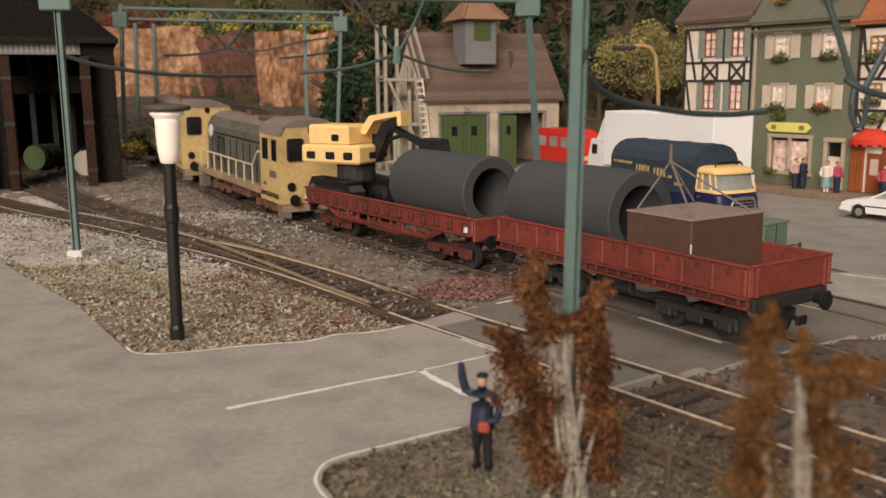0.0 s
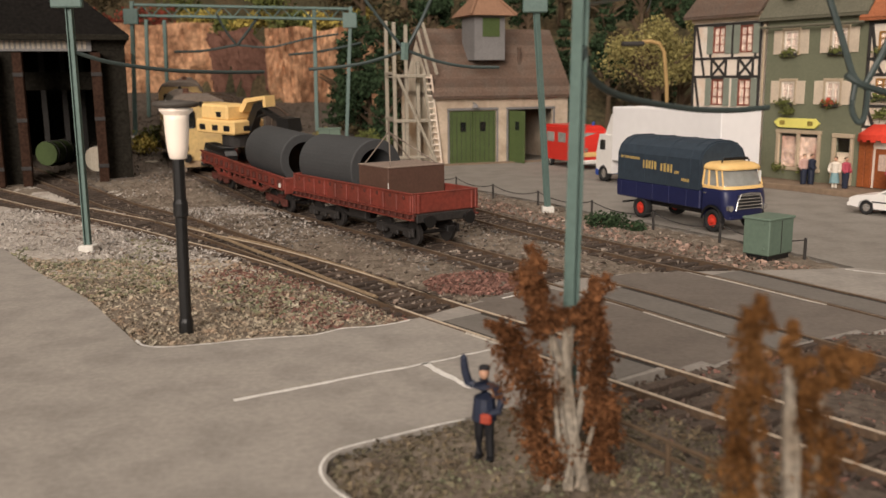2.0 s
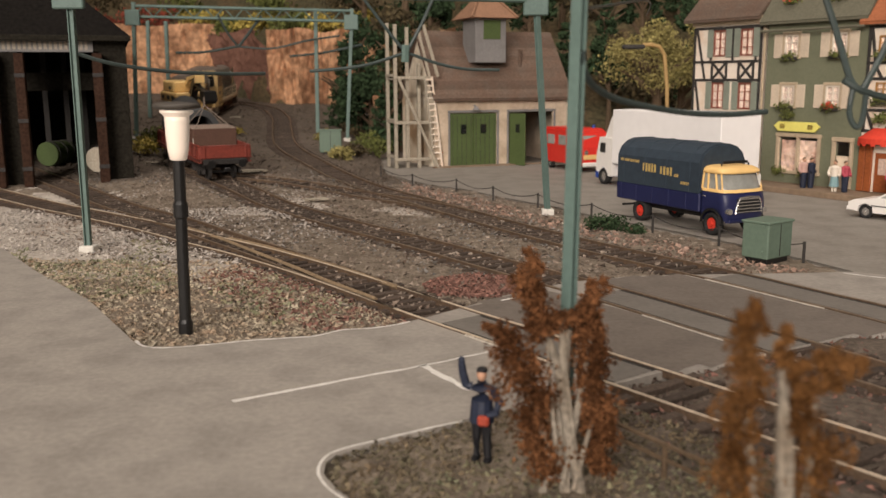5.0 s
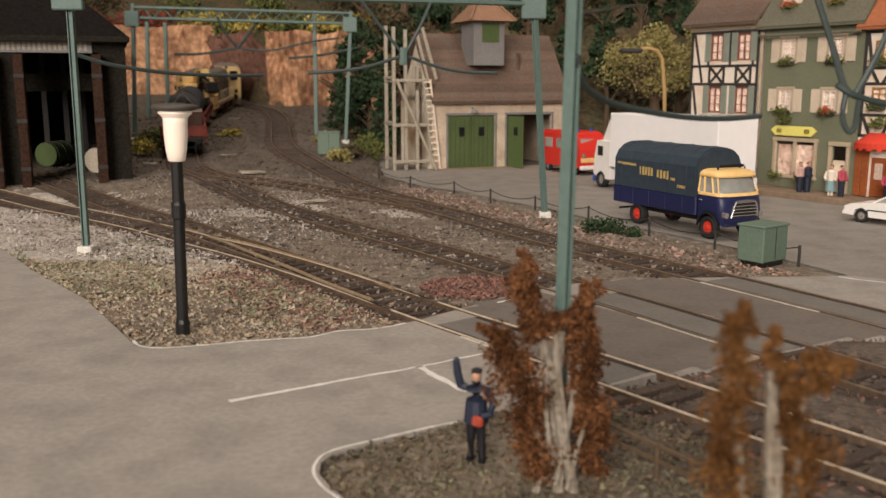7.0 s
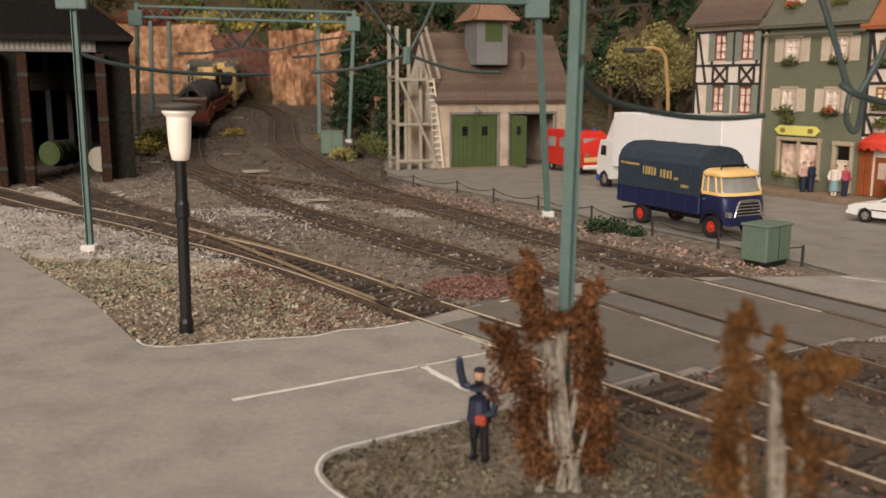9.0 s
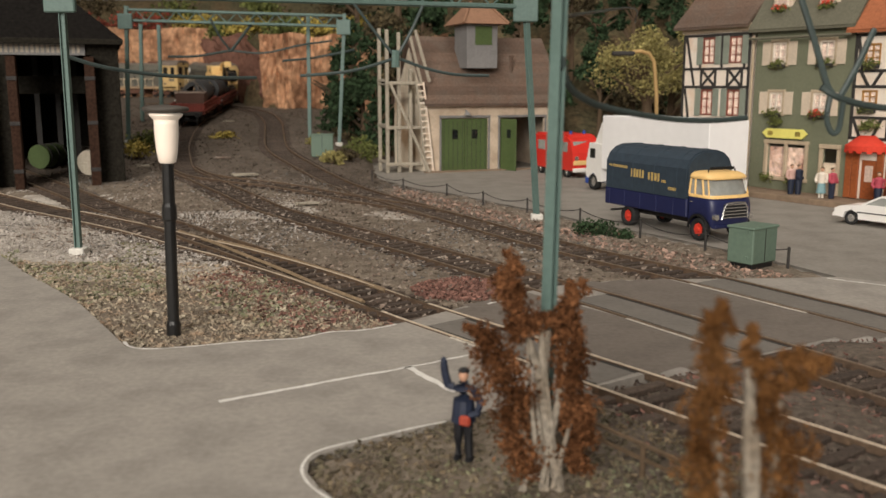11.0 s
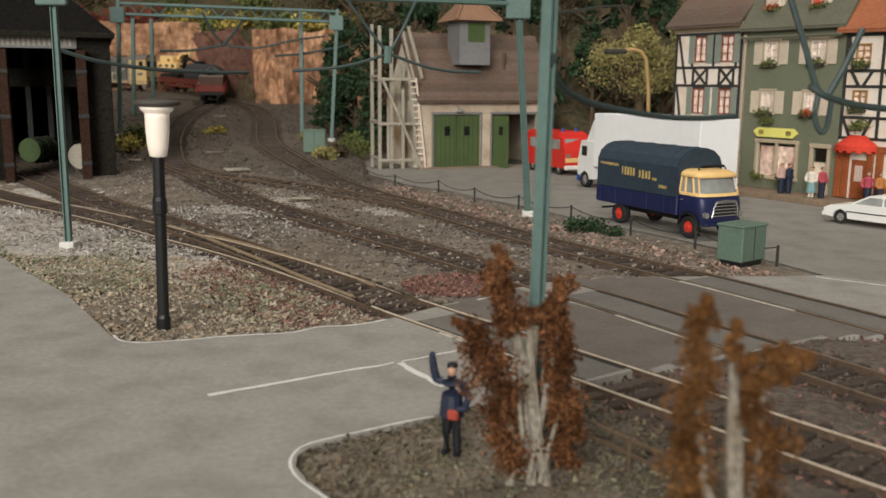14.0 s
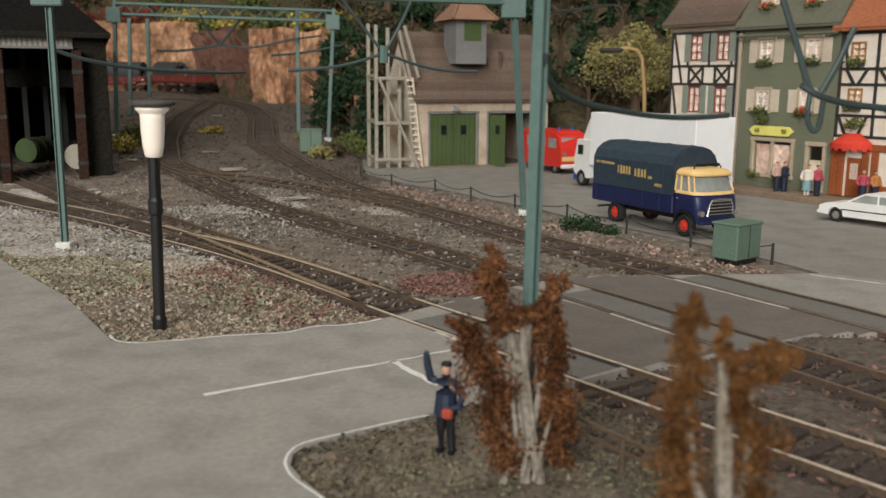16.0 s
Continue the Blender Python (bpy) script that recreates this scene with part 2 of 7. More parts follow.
def inside(poly, x, y):
    res = np.zeros(np.shape(x), bool)
    for (x0, y0), (x1, y1) in zip(poly, poly[1:] + poly[:1]):
        if y0 != y1:
            res ^= ((y0 > y) != (y1 > y)) & (x < (x1 - x0) * (y - y0) / (y1 - y0) + x0)
    return res


def to_line(x, y, line=LINES):
    """Distance from places to the nearest track centre."""
    out = np.full(x.shape, 99.0)
    for a in range(0, len(line), 40):
        seg = line[a:a + 40:2]
        d = np.hypot(x[..., None] - seg[:, 0], y[..., None] - seg[:, 1]).min(-1)
        out = np.minimum(out, d)
    return out


def build_ground():
    xs = np.r_[-260, -160, -110, np.arange(-80, -34, 2.0), np.arange(-34, 18, 0.4), np.arange(18, 80, 2.0), 110, 160, 260]
    ys = np.r_[-260, -150, -80, -40, -10, np.arange(4, 66, 0.4), np.arange(66, 140, 1.0), 150, 190, 260]
    x, y = np.meshgrid(xs, ys)
    rough = np.array([[noise.noise((a * 1.7, b * 1.7, 0)) * 0.05 + noise.noise((a * 0.45, b * 0.45, 3)) * 0.06 for a, b in zip(ra, rb)] for ra, rb in zip(x, y)])
    z = rise(x, y) - 0.05 + rough - 0.16 * (1 - step(1.0, 1.7, to_line(x, y)))
    z = np.where(inside(ROAD, x, y), -0.3, z)
    n, m = x.shape
    me = bpy.data.meshes.new("ground")
    idx = np.arange(n * m).reshape(n, m)
    faces = np.stack([idx[:-1, :-1], idx[:-1, 1:], idx[1:, 1:], idx[1:, :-1]], -1).reshape(-1, 4)
    me.from_pydata((np.stack([x, y, z], -1).reshape(-1, 3) * K).tolist(), [], faces.tolist())
    for name in ("earth", "sand", "darkearth"):
        me.materials.append(M[name])
    cx, cy = (x[:-1, :-1] + x[1:, 1:]) / 2, (y[:-1, :-1] + y[1:, 1:]) / 2
    wob = np.array([[noise.noise((a * 0.5, b * 0.5, 11)) * 2.2 + noise.noise((a * 1.6, b * 1.6, 4)) for a, b in zip(ra, rb)] for ra, rb in zip(cx, cy)])
    yard = (cx + wob < -3.2 - 0.72 * (cy - 30)) & (cx + wob > -26) & (cy > 31 - 0.3 * (cx + 9) + wob * 0.7) & (cy < 58 + wob) & (to_line(cx, cy) > 1.0)
    patch = (np.hypot((cx + 1.2) / 2.6, (cy - 49.3) / 2.0) + 0.25 * wob < 1) | (np.hypot((cx + 9.5) / 2.4, (cy - 50) / 3.0) + 0.3 * wob < 1)
    far = ((cy > 60 + wob * 2) & (cx < 4)) | ((cy < 25) & (cx > 3.2 - (cy - 15) * 0.3))
    kind = np.where(far, 2, np.where((yard | patch) & (to_line(cx, cy) > 0.95), 1, 0))
    me.polygons.foreach_set("material_index", kind.reshape(-1).astype(np.int32))
    me.shade_smooth()
    return tagged(new("ground", me), "brown scenic earth and ballast of the layout", "ground", kind="structure")


build_ground()


def build_road():
    bm = bmesh.new()
    prism(bm, ROAD, -0.28, 0.0, "xy")
    bmesh.ops.triangulate(bm, faces=bm.faces[:])
    return solo("road", bm, "road", (0, 0, 0), "dusty grey painted road with level crossing", "road", kind="structure")


build_road()


def build_street():
    """The darker square and street between the tracks and the houses."""
    poly = [(14.9, 32.5), (14.1, 34.6), (12.4, 38.4), (10.4, 42.1), (8.1, 45.6), (5.9, 50.3), (3.5, 54.0), (1.4, 58.0), (-1.4, 61.4), (-4.4, 68.0), (-5, 72.5), (-6, 82), (60, 100), (90, 60), (90, 24.1), (34, 24.7), (21, 28.6)]
    bm = bmesh.new()
    prism(bm, poly, -0.1, 0.0055, "xy")
    bmesh.ops.triangulate(bm, faces=bm.faces[:])
    return solo("street", bm, "street", (0, 0, 0), "grey-brown street before the houses, darker than the road", "road", kind="structure")


build_street()


def painted_line(pts, w0, w1=None):
    """A hand-painted stroke on the road, its edges uneven."""
    c = curve(pts, 0.22)
    bm = bmesh.new()
    last = None
    for i, p in enumerate(c):
        d = c[min(i + 1, len(c) - 1)] - c[max(i - 1, 0)]
        d = d / np.linalg.norm(d)
        w = (w0 + ((w1 or w0) - w0) * i / len(c)) * (0.65 + 0.6 * random.random()) / 2
        p = p + np.array([-d[1], d[0]]) * 0.045 * noise.noise((p[0] * 1.3, p[1] * 1.3, 5))
        now = [bm.verts.new((p[0] - d[1] * w * k, p[1] + d[0] * w * k, 0.012)) for k in (1, -1)]
        if last:
            bm.faces.new((last[0], last[1], now[1], now[0]))
        last = now
    bmesh.ops.recalc_face_normals(bm, faces=bm.faces[:])
    solo("road_marking", bm, "chalk", (0, 0, 0), "uneven white line painted on the road", "road marking", "road lines", "structure")


painted_line([(-4.75, 19.15), (-3.2, 20.1), (-1.9, 20.9), (-0.6, 21.65), (0.4, 22.3), (1.25, 22.9)], 0.16, 0.06)
painted_line([(-0.62, 21.68), (-0.1, 20.8), (0.55, 19.8)], 0.2)
painted_line([(-8.5, 23.95), (-8.15, 23.45), (-7.55, 23.25), (-6.5, 23.5), (-5.5, 23.88), (-4.5, 24.12), (-3.7, 24.3), (-3.0, 24.92), (-2.2, 25.08), (-1.5, 25.45), (-0.95, 25.95)], 0.09)
painted_line([(0.3, 17.95), (-0.55, 17.45), (-1.65, 16.78), (-2.2, 16.35), (-2.38, 15.9), (-2.34, 15.4), (-2.1, 14.85), (-1.6, 14.15), (-0.9, 13.2)], 0.058)
painted_line([(1.75, 28.3), (2.3, 28.75), (3.0, 29.0)], 0.1)
painted_line([(14.4, 32.2), (16.5, 30.6), (19.0, 28.8)], 0.12)


def build_track(name, line, label, shared=None):
    """Two rails with worn heads on separate wooden sleepers; none where a turnout shares those of another track."""
    tr = thing(name, (0, 0, 0), label, "railway track", "tracks", "structure")
    for side in (1, -1):
        for what, w, z0, z1, m in (("rail", 0.11, -0.14, 0.035, "rail"), ("rail_head", 0.085, 0.037, 0.055, "railtop")):
            bm = bmesh.new()
            last = None
            for i, p in enumerate(line):
                d = line[min(i + 1, len(line) - 1)] - line[max(i - 1, 0)]
                d = d / np.linalg.norm(d)
                z = float(rise(p[0], p[1]))
                n = np.array([-d[1], d[0]]) * side
                a, b = p + n * (0.825), p + n * (0.825 + w)
                if what == "rail_head":
                    a, b = p + n * 0.84, p + n * (0.84 + w)
                now = [bm.verts.new((*q, z + zz)) for q, zz in ((a, z0), (a, z1), (b, z1), (b, z0))]
                if last:
                    for k in range(3):
                        bm.faces.new((last[k], last[k + 1], now[k + 1], now[k]))
                last = now
            bmesh.ops.recalc_face_normals(bm, faces=bm.faces[:])
            part(what, bm, "railbright" if what == "rail_head" and name == "near_track" else m, tr)
    me = mesh_of("sleeper", boxed((0, 0, 0), (2.95, 0.27, 0.16), 0.02), "sleeper")
    made = 0
    for i in range(0, len(line) - 1, 2):
        p, d = line[i], line[i + 1] - line[i]
        if inside(ROAD, p[0], p[1]) or p[1] < 9 or made >= 300:
            continue
        if shared is not None and np.hypot(shared[:, 0] - p[0], shared[:, 1] - p[1]).min() < 1.5:
            continue
        made += 1
        ob = new("sleeper", me)
        ob.parent = tr
        ob.matrix_basis = cm(p[0], p[1], float(rise(p[0], p[1])) - 0.135 + random.uniform(-0.02, 0.02), 0, 0, math.degrees(math.atan2(d[1], d[0])) + 90 + random.uniform(-2, 2))
    return tr


build_track("main_track", MAIN, "rusty rails on dark sleepers of the main line")
near = build_track("near_track", NEAR, "rusty rails on dark sleepers beside the road")
for line in ([(-1.68, 30.24), (-3.5, 32.91), (-5.29, 35.15), (-7.69, 38.07), (-9.78, 40.15)], [(-2.3, 28.6), (-4.1, 31.15), (-5.74, 33.68), (-8.26, 37.38), (-9.93, 39.85), (-12.55, 43.28)]):
    bm = bmesh.new()
    tube(bm, [(p[0], p[1], 0.0) for p in curve(line, 0.4)], 0.085, 4)
    part("switch_blade", bm, "railtan", near, "tan worn switch blade")
build_track("shed_track", SHED, "rusty turnout rails leading to the engine shed", NEAR)
build_track("town_track", TOWN, "rusty rails on dark sleepers along the street")
build_track("link_track", LINK, "rusty curved rails linking two tracks", np.vstack([MAIN, TOWN]))

# ---- the train ----
M.update(
    oxide=mat("oxide_red_paint", (0.20, 0.043, 0.03), 0.5, 0.2, 6, 0.15, col2=(0.13, 0.036, 0.026)),
    oxide_dark=mat("weathered_red_frame", (0.10, 0.03, 0.022), 0.7, 0.25, 8, 0.2),
    pipe=mat("dark_grey_pipe", (0.055, 0.057, 0.058), 0.75, 0.08, 8, 0.1, big=0.15),
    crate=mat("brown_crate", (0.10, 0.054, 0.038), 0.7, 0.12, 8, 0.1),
    crate_top=mat("pale_crate_lid", (0.26, 0.20, 0.16), 0.85, 0.2, 8, 0.1),
    yellow=mat("loco_yellow", (0.58, 0.41, 0.17), 0.6, 0.12, 5, 0.08, col2=(0.46, 0.32, 0.15)),
    yellow_dig=mat("digger_yellow", (0.84, 0.58, 0.24), 0.5, 0.06, 6, 0.05, big=0.15),
    dustyellow=mat("dusty_yellow_apron", (0.36, 0.26, 0.15), 0.85, 0.2, 5, 0.15, col2=(0.24, 0.165, 0.11)),
    railing=mat("cream_handrail", (0.60, 0.50, 0.34), 0.6, 0.1, 8, 0.05),
    hood=mat("grey_hood", (0.135, 0.13, 0.105), 0.65, 0.15, 5, 0.1, col2=(0.10, 0.09, 0.07)),
    roofgrey=mat("dusty_roof", (0.19, 0.155, 0.125), 0.85, 0.2, 6, 0.1),
    rustbrown=mat("rusty_bogie", (0.15, 0.075, 0.05), 0.85, 0.3, 8, 0.3),
    glass=glass_mat("dark_window", (0.05, 0.055, 0.055)),
)


def wheels(parent, x, r=0.5):
    ax = part("axle", rod((x, -0.85, r), (x, 0.85, r), 0.09), "dark", parent)
    for y in (-0.82, 0.82):
        bm = bmesh.new()
        cyl(bm, (x, y - 0.08, r), (x, y + 0.08, r), r, seg=20)
        cyl(bm, (x, y * 1.12 - 0.03, r), (x, y * 1.12 + 0.03, r), r * 0.35, seg=12)
        part("wheel", bm, "dark", ax)


def bogie(parent, x, m):
    bg = part("bogie", boxed((x, 0, 0.72), (0.5, 2.0, 0.2), 0.05), m, parent)
    for y in (-1.15, 1.15):
        bm = bmesh.new()
        box(bm, (x, y, 0.66), (2.9, 0.14, 0.22), 0.04)
        for dx in (-1.05, 1.05):
            box(bm, (x + dx, y, 0.52), (0.42, 0.2, 0.34), 0.05)
            for k in (-0.34, 0.34):
                cyl(bm, (x + dx + k, y, 0.42), (x + dx + k, y, 0.62), 0.07, seg=8)
        box(bm, (x, y * 1.02, 0.5), (0.6, 0.14, 0.26), 0.05)
        part("side_frame", bm, m, bg)
    for dx in (-1.05, 1.05):
        bm = bmesh.new()
        for y in (-0.82, 0.82):
            cyl(bm, (x + dx, y - 0.08, 0.5), (x + dx, y + 0.08, 0.5), 0.5, seg=18)
        cyl(bm, (x + dx, -0.8, 0.5), (x + dx, 0.8, 0.5), 0.08, seg=8)
        part("wheelset", bm, "dark", bg)


def buffers(parent, half, z=1.18):
    for sx in (-1, 1):
        for y in (-1.0, 1.0):
            bm = bmesh.new()
            cyl(bm, (sx * half, y, z), (sx * (half + 0.3), y, z), 0.13, seg=10)
            cyl(bm, (sx * (half + 0.3), y, z), (sx * (half + 0.36), y, z), 0.26, seg=14)
            part("buffer", bm, "black", parent)
        bm = bmesh.new()
        cyl(bm, (sx * half, 0, 0.85), (sx * (half + 0.35), 0, 0.8), 0.07, seg=8)
        box(bm, (sx * (half + 0.35), 0, 0.8), (0.1, 0.4, 0.25), 0.03)
        part("coupling_hook", bm, "black", parent)


def low_sided_wagon():
    w = thing("flat_wagon", (0, 0, 0), "oxide red low-sided goods wagon with ribbed sides", "railway wagon", "wagons of the train")
    L, W = 10.65, 3.36
    part("floor", boxed((0, 0, 1.4), (L - 0.1, W - 0.2, 0.1), 0.02), "oxide_dark", w)
    for y in (-1, 1):
        sd = part("side_board", boxed((0, y * (W / 2 - 0.1), 1.9), (L, 0.1, 0.78), 0.03), "oxide", w)
        for i in range(11):
            x = -L / 2 + 0.12 + i * (L - 0.24) / 10
            part("rib", boxed((x, y * (W / 2 - 0.02), 1.88), (0.14, 0.12, 0.7), 0.03), "oxide", sd)
        for i in range(10):
            x = -L / 2 + 0.12 + (i + 0.5) * (L - 0.24) / 10
            part("latch", boxed((x, y * (W / 2 - 0.025), 2.12), (0.13, 0.07, 0.16), 0.02), "oxide_dark", sd)
        part("top_rail", boxed((0, y * (W / 2 - 0.07), 2.29), (L, 0.15, 0.07), 0.02), "oxide", sd)
        sb = part("sole_bar", boxed((0, y * (W / 2 - 0.14), 1.33), (L - 0.1, 0.12, 0.3), 0.03), "oxide_dark", w)
        part("ledge", boxed((0, y * (W / 2 - 0.01), 1.5), (L - 0.04, 0.2, 0.06), 0.015), "oxide", sb)
        part("ledge", boxed((0, y * (W / 2 - 0.03), 1.25), (L - 0.04, 0.17, 0.07), 0.015), "oxide", sb)
        for i in range(22):
            part("hinge", boxed((-L / 2 + 0.3 + i * (L - 0.6) / 21, y * (W / 2 - 0.02), 1.37), (0.13, 0.13, 0.17), 0.03), "oxide_dark", sb)
    for x in (-1, 1):
        ed = part("end_board", boxed((x * (L / 2 - 0.06), 0, 1.9), (0.1, W - 0.3, 0.8), 0.03), "oxide", w)
        part("top_rail", boxed((x * (L / 2 - 0.05), 0, 2.3), (0.14, W - 0.3, 0.06), 0.02), "oxide", ed)
        part("buffer_beam", boxed((x * (L / 2 - 0.06), 0, 1.28), (0.14, W - 0.5, 0.36), 0.03), "dark", w)
        for yy in (-1.35, 1.35):
            part("rib", boxed((x * (L / 2 + 0.01), yy, 1.88), (0.08, 0.12, 0.76), 0.02), "oxide", ed)
        bogie(w, x * 3.2, "dark")
    bm = bmesh.new()
    for y in (-0.9, 0.9):
        tube(bm, [(-2.6, y, 1.1), (-1.0, y, 0.66), (1.0, y, 0.66), (2.6, y, 1.1)], 0.09)
        box(bm, (0.2, y, 0.85), (1.5, 0.3, 0.4), 0.05)
    part("truss_rod", bm, "dark", w)
    buffers(w, L / 2)
    return w


def stake_wagon():
    w = thing("flat_wagon", (0, 0, 0), "oxide red flat wagon with stake pockets and trussed frame", "railway wagon", "wagons of the train")
    L, W = 13.15, 3.36
    part("floor", boxed((0, 0, 1.36), (L - 0.1, W - 0.3, 0.12), 0.03), "oxide_dark", w)
    for y in (-1, 1):
        sb = part("sole_bar", boxed((0, y * (W / 2 - 0.12), 1.72), (L, 0.12, 0.66), 0.04), "oxide", w)
        part("top_rail", boxed((0, y * (W / 2 - 0.06), 2.04), (L, 0.2, 0.08), 0.02), "oxide", sb)
        part("ledge", boxed((0, y * (W / 2 - 0.04), 1.42), (L - 0.1, 0.18, 0.08), 0.02), "oxide", sb)
        for i in range(15):
            x = -L / 2 + 0.4 + i * (L - 0.8) / 14
            part("stake_pocket", boxed((x, y * (W / 2 - 0.01), 1.7), (0.26, 0.16, 0.34), 0.04), "oxide_dark", sb)
        for x in (-L / 2 + 0.28, L / 2 - 0.28):
            part("end_bracket", boxed((x, y * (W / 2 + 0.02), 1.62), (0.2, 0.1, 0.22), 0.03), "white", sb, "worn pale bracket")
        bm = bmesh.new()
        tube(bm, [(-4.6, y * 1.5, 1.38), (-3.5, y * 1.5, 0.98), (3.5, y * 1.5, 0.98), (4.6, y * 1.5, 1.38)], 0.12)
        for i in range(9):
            box(bm, (-3.6 + i * 0.9, y * 1.5, 1.18), (0.14, 0.14, 0.4), 0.03)
        box(bm, (-0.3, y * 1.46, 0.98), (2.4, 0.22, 0.4), 0.06)
        box(bm, (2.3, y * 1.46, 1.0), (0.8, 0.22, 0.3), 0.06)
        part("truss", bm, "oxide", sb)
    for x in (-1, 1):
        part("buffer_beam", boxed((x * (L / 2 - 0.06), 0, 1.6), (0.14, W - 0.3, 0.86), 0.04), "oxide", w)
        bogie(w, x * 4.5, "oxide_dark")
    buffers(w, L / 2)
    return w


def pipe_load():
    bm = bmesh.new()
    n, ro, ri, h = 48, 1.36, 0.92, 2.58
    rings = [[bm.verts.new((x, r * math.cos(a), r * math.sin(a))) for a in (k * math.tau / n for k in range(n))] for x, r in ((-h + 0.04, ro), (h - 0.04, ro), (h, ro - 0.05), (h, ri), (-h, ri), (-h, ro - 0.05))]
    for a, b in zip(rings, rings[1:] + rings[:1]):
        for k in range(n):
            bm.faces.new((a[k], a[(k + 1) % n], b[(k + 1) % n], b[k]))
    bmesh.ops.recalc_face_normals(bm, faces=bm.faces[:])
    return solo("pipe", bm, "pipe", (0, 0, 0), "thick-walled dark grey pipe lying on a wagon", "pipe", "pipes on the train")


def crate_load():
    c = thing("crate", (0, 0, 0), "plain brown crate with slings on a wagon", "crate")
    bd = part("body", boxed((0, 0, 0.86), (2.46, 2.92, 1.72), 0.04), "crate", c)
    # the lid is paler than the body
    part("lid", boxed((0, 0, 1.74), (2.5, 2.96, 0.05), 0.015), "crate_top", c, "pale lid")
    part("worn_corner", boxed((-1.225, 1.455, 0.95), (0.04, 0.04, 0.3), 0.01), "white", bd, "chipped pale corner")
    bm = bmesh.new()
    hook = (1.0, 0.0, 3.1)
    for x, y in ((1.1, 1.2), (1.1, -1.2), (-1.0, 1.2), (-1.0, -1.2)):
        tube(bm, [(x, y, 1.76), ((x + hook[0]) / 2, y * 0.5, 2.42), hook], 0.03, 5)
    cyl(bm, hook, (hook[0], 0, 3.6), 0.05, seg=6)
    part("sling", bm, "roofgrey", c)
    return c


def digger():
    d = thing("excavator", (0, 0, 0), "yellow tracked excavator with black folded boom", "excavator")
    for y in (-1, 1):
        bm = bmesh.new()
        pts = [(-1.75, 0.95), (-2.05, 0.7), (-2.05, 0.4), (-1.75, 0.03), (1.75, 0.03), (2.05, 0.35), (2.05, 0.7), (1.75, 1.05), (1.2, 1.12), (-1.2, 1.05)]
        prism(bm, pts, y * 1.1 - 0.36, y * 1.1 + 0.36)
        tr = part("crawler", bm, "black", d)
        inner = bmesh.new()
        prism(inner, [(-1.5, 0.75), (-1.5, 0.35), (1.5, 0.35), (1.5, 0.78)], y * 1.1 - 0.38, y * 1.1 + 0.38)
        part("track_frame", inner, "dark", tr)
        for k in range(5):
            part("roller", rod((-1.2 + k * 0.6, y * 1.1 - 0.4, 0.3), (-1.2 + k * 0.6, y * 1.1 + 0.4, 0.3), 0.17, seg=10), "dark", tr)
        part("idler", rod((1.6, y * 1.1 - 0.4, 0.52), (1.6, y * 1.1 + 0.4, 0.52), 0.3, seg=12), "hood", tr)
        for k in range(26):
            part("track_shoe", boxed((-1.7 + k * 0.136, y * 1.1, 1.08), (0.07, 0.74, 0.1), 0.01), "black", tr)
    part("turntable", rod((0, 0, 1.05), (0, 0, 1.75), 0.9, seg=18), "dark", d)
    turn = Matrix.Rotation(radians(24), 4, "Z")

    def upper(name, bm, m, parent, label=""):
        """A piece of the slewed superstructure."""
        if name in ("boom", "dipper_arm", "bucket", "boom_guard"):
            for v in bm.verts:
                v.co = Vector((v.co.x * 0.86, v.co.y, 2.0 + (v.co.z - 2.0) * 0.74))
        bmesh.ops.transform(bm, matrix=turn, verts=bm.verts)
        return part(name, bm, m, parent, label)

    bd = upper("body", boxed((0.55, 0, 2.25), (3.3, 2.6, 0.85), 0.1), "yellow_dig", d)
    for x in (-0.5, 0.5, 1.6):
        upper("port", boxed((x, 1.3, 2.2), (0.5, 0.06, 0.34), 0.05), "black", bd)
    upper("port", boxed((-1.1, -0.2, 2.2), (0.06, 1.4, 0.3), 0.05), "black", bd)
    upper("port", boxed((2.2, 0.3, 2.2), (0.06, 1.2, 0.3), 0.05), "black", bd)
    cv = upper("engine_cover", boxed((0.75, 0.15, 3.1), (2.3, 2.0, 0.95), 0.12), "yellow_dig", d)
    upper("port", boxed((0.3, 1.16, 3.0), (0.4, 0.05, 0.3), 0.05), "black", cv)
    bm = bmesh.new()
    prism(bm, [(-0.6, 2.0), (-1.75, 4.3), (-2.6, 4.55), (-2.75, 4.1), (-2.1, 3.7), (-1.3, 1.8)], -0.55, 0.0)
    upper("boom", bm, "black", d)
    bm = bmesh.new()
    prism(bm, [(-1.9, 4.2), (-2.1, 3.85), (-4.5, 2.55), (-4.7, 2.9)], -0.5, -0.1)
    cyl(bm, (-1.0, -0.2, 2.9), (-3.2, -0.25, 3.6), 0.12)
    upper("dipper_arm", bm, "black", d)
    bm = bmesh.new()
    prism(bm, [(-4.2, 3.35), (-5.2, 3.3), (-5.4, 2.3), (-4.9, 1.9), (-4.2, 2.3)], -0.85, 0.25)
    upper("bucket", bm, "black", d)
    bm = bmesh.new()
    prism(bm, [(-0.3, 3.6), (-1.0, 4.65), (-3.0, 5.0), (-3.05, 4.1), (-2.8, 4.05), (-2.75, 4.65), (-1.3, 4.35), (-0.75, 3.5)], -0.7, 0.12)
    upper("boom_guard", bm, "yellow_dig", d, "yellow boom end")
    bm = bmesh.new()
    prism(bm, [(-2.4, 1.4), (-2.5, 2.2), (-3.4, 2.3), (-3.7, 1.6)], -1.1, -0.3)
    upper("blade_mount", bm, "yellow_dig", d)
    return d


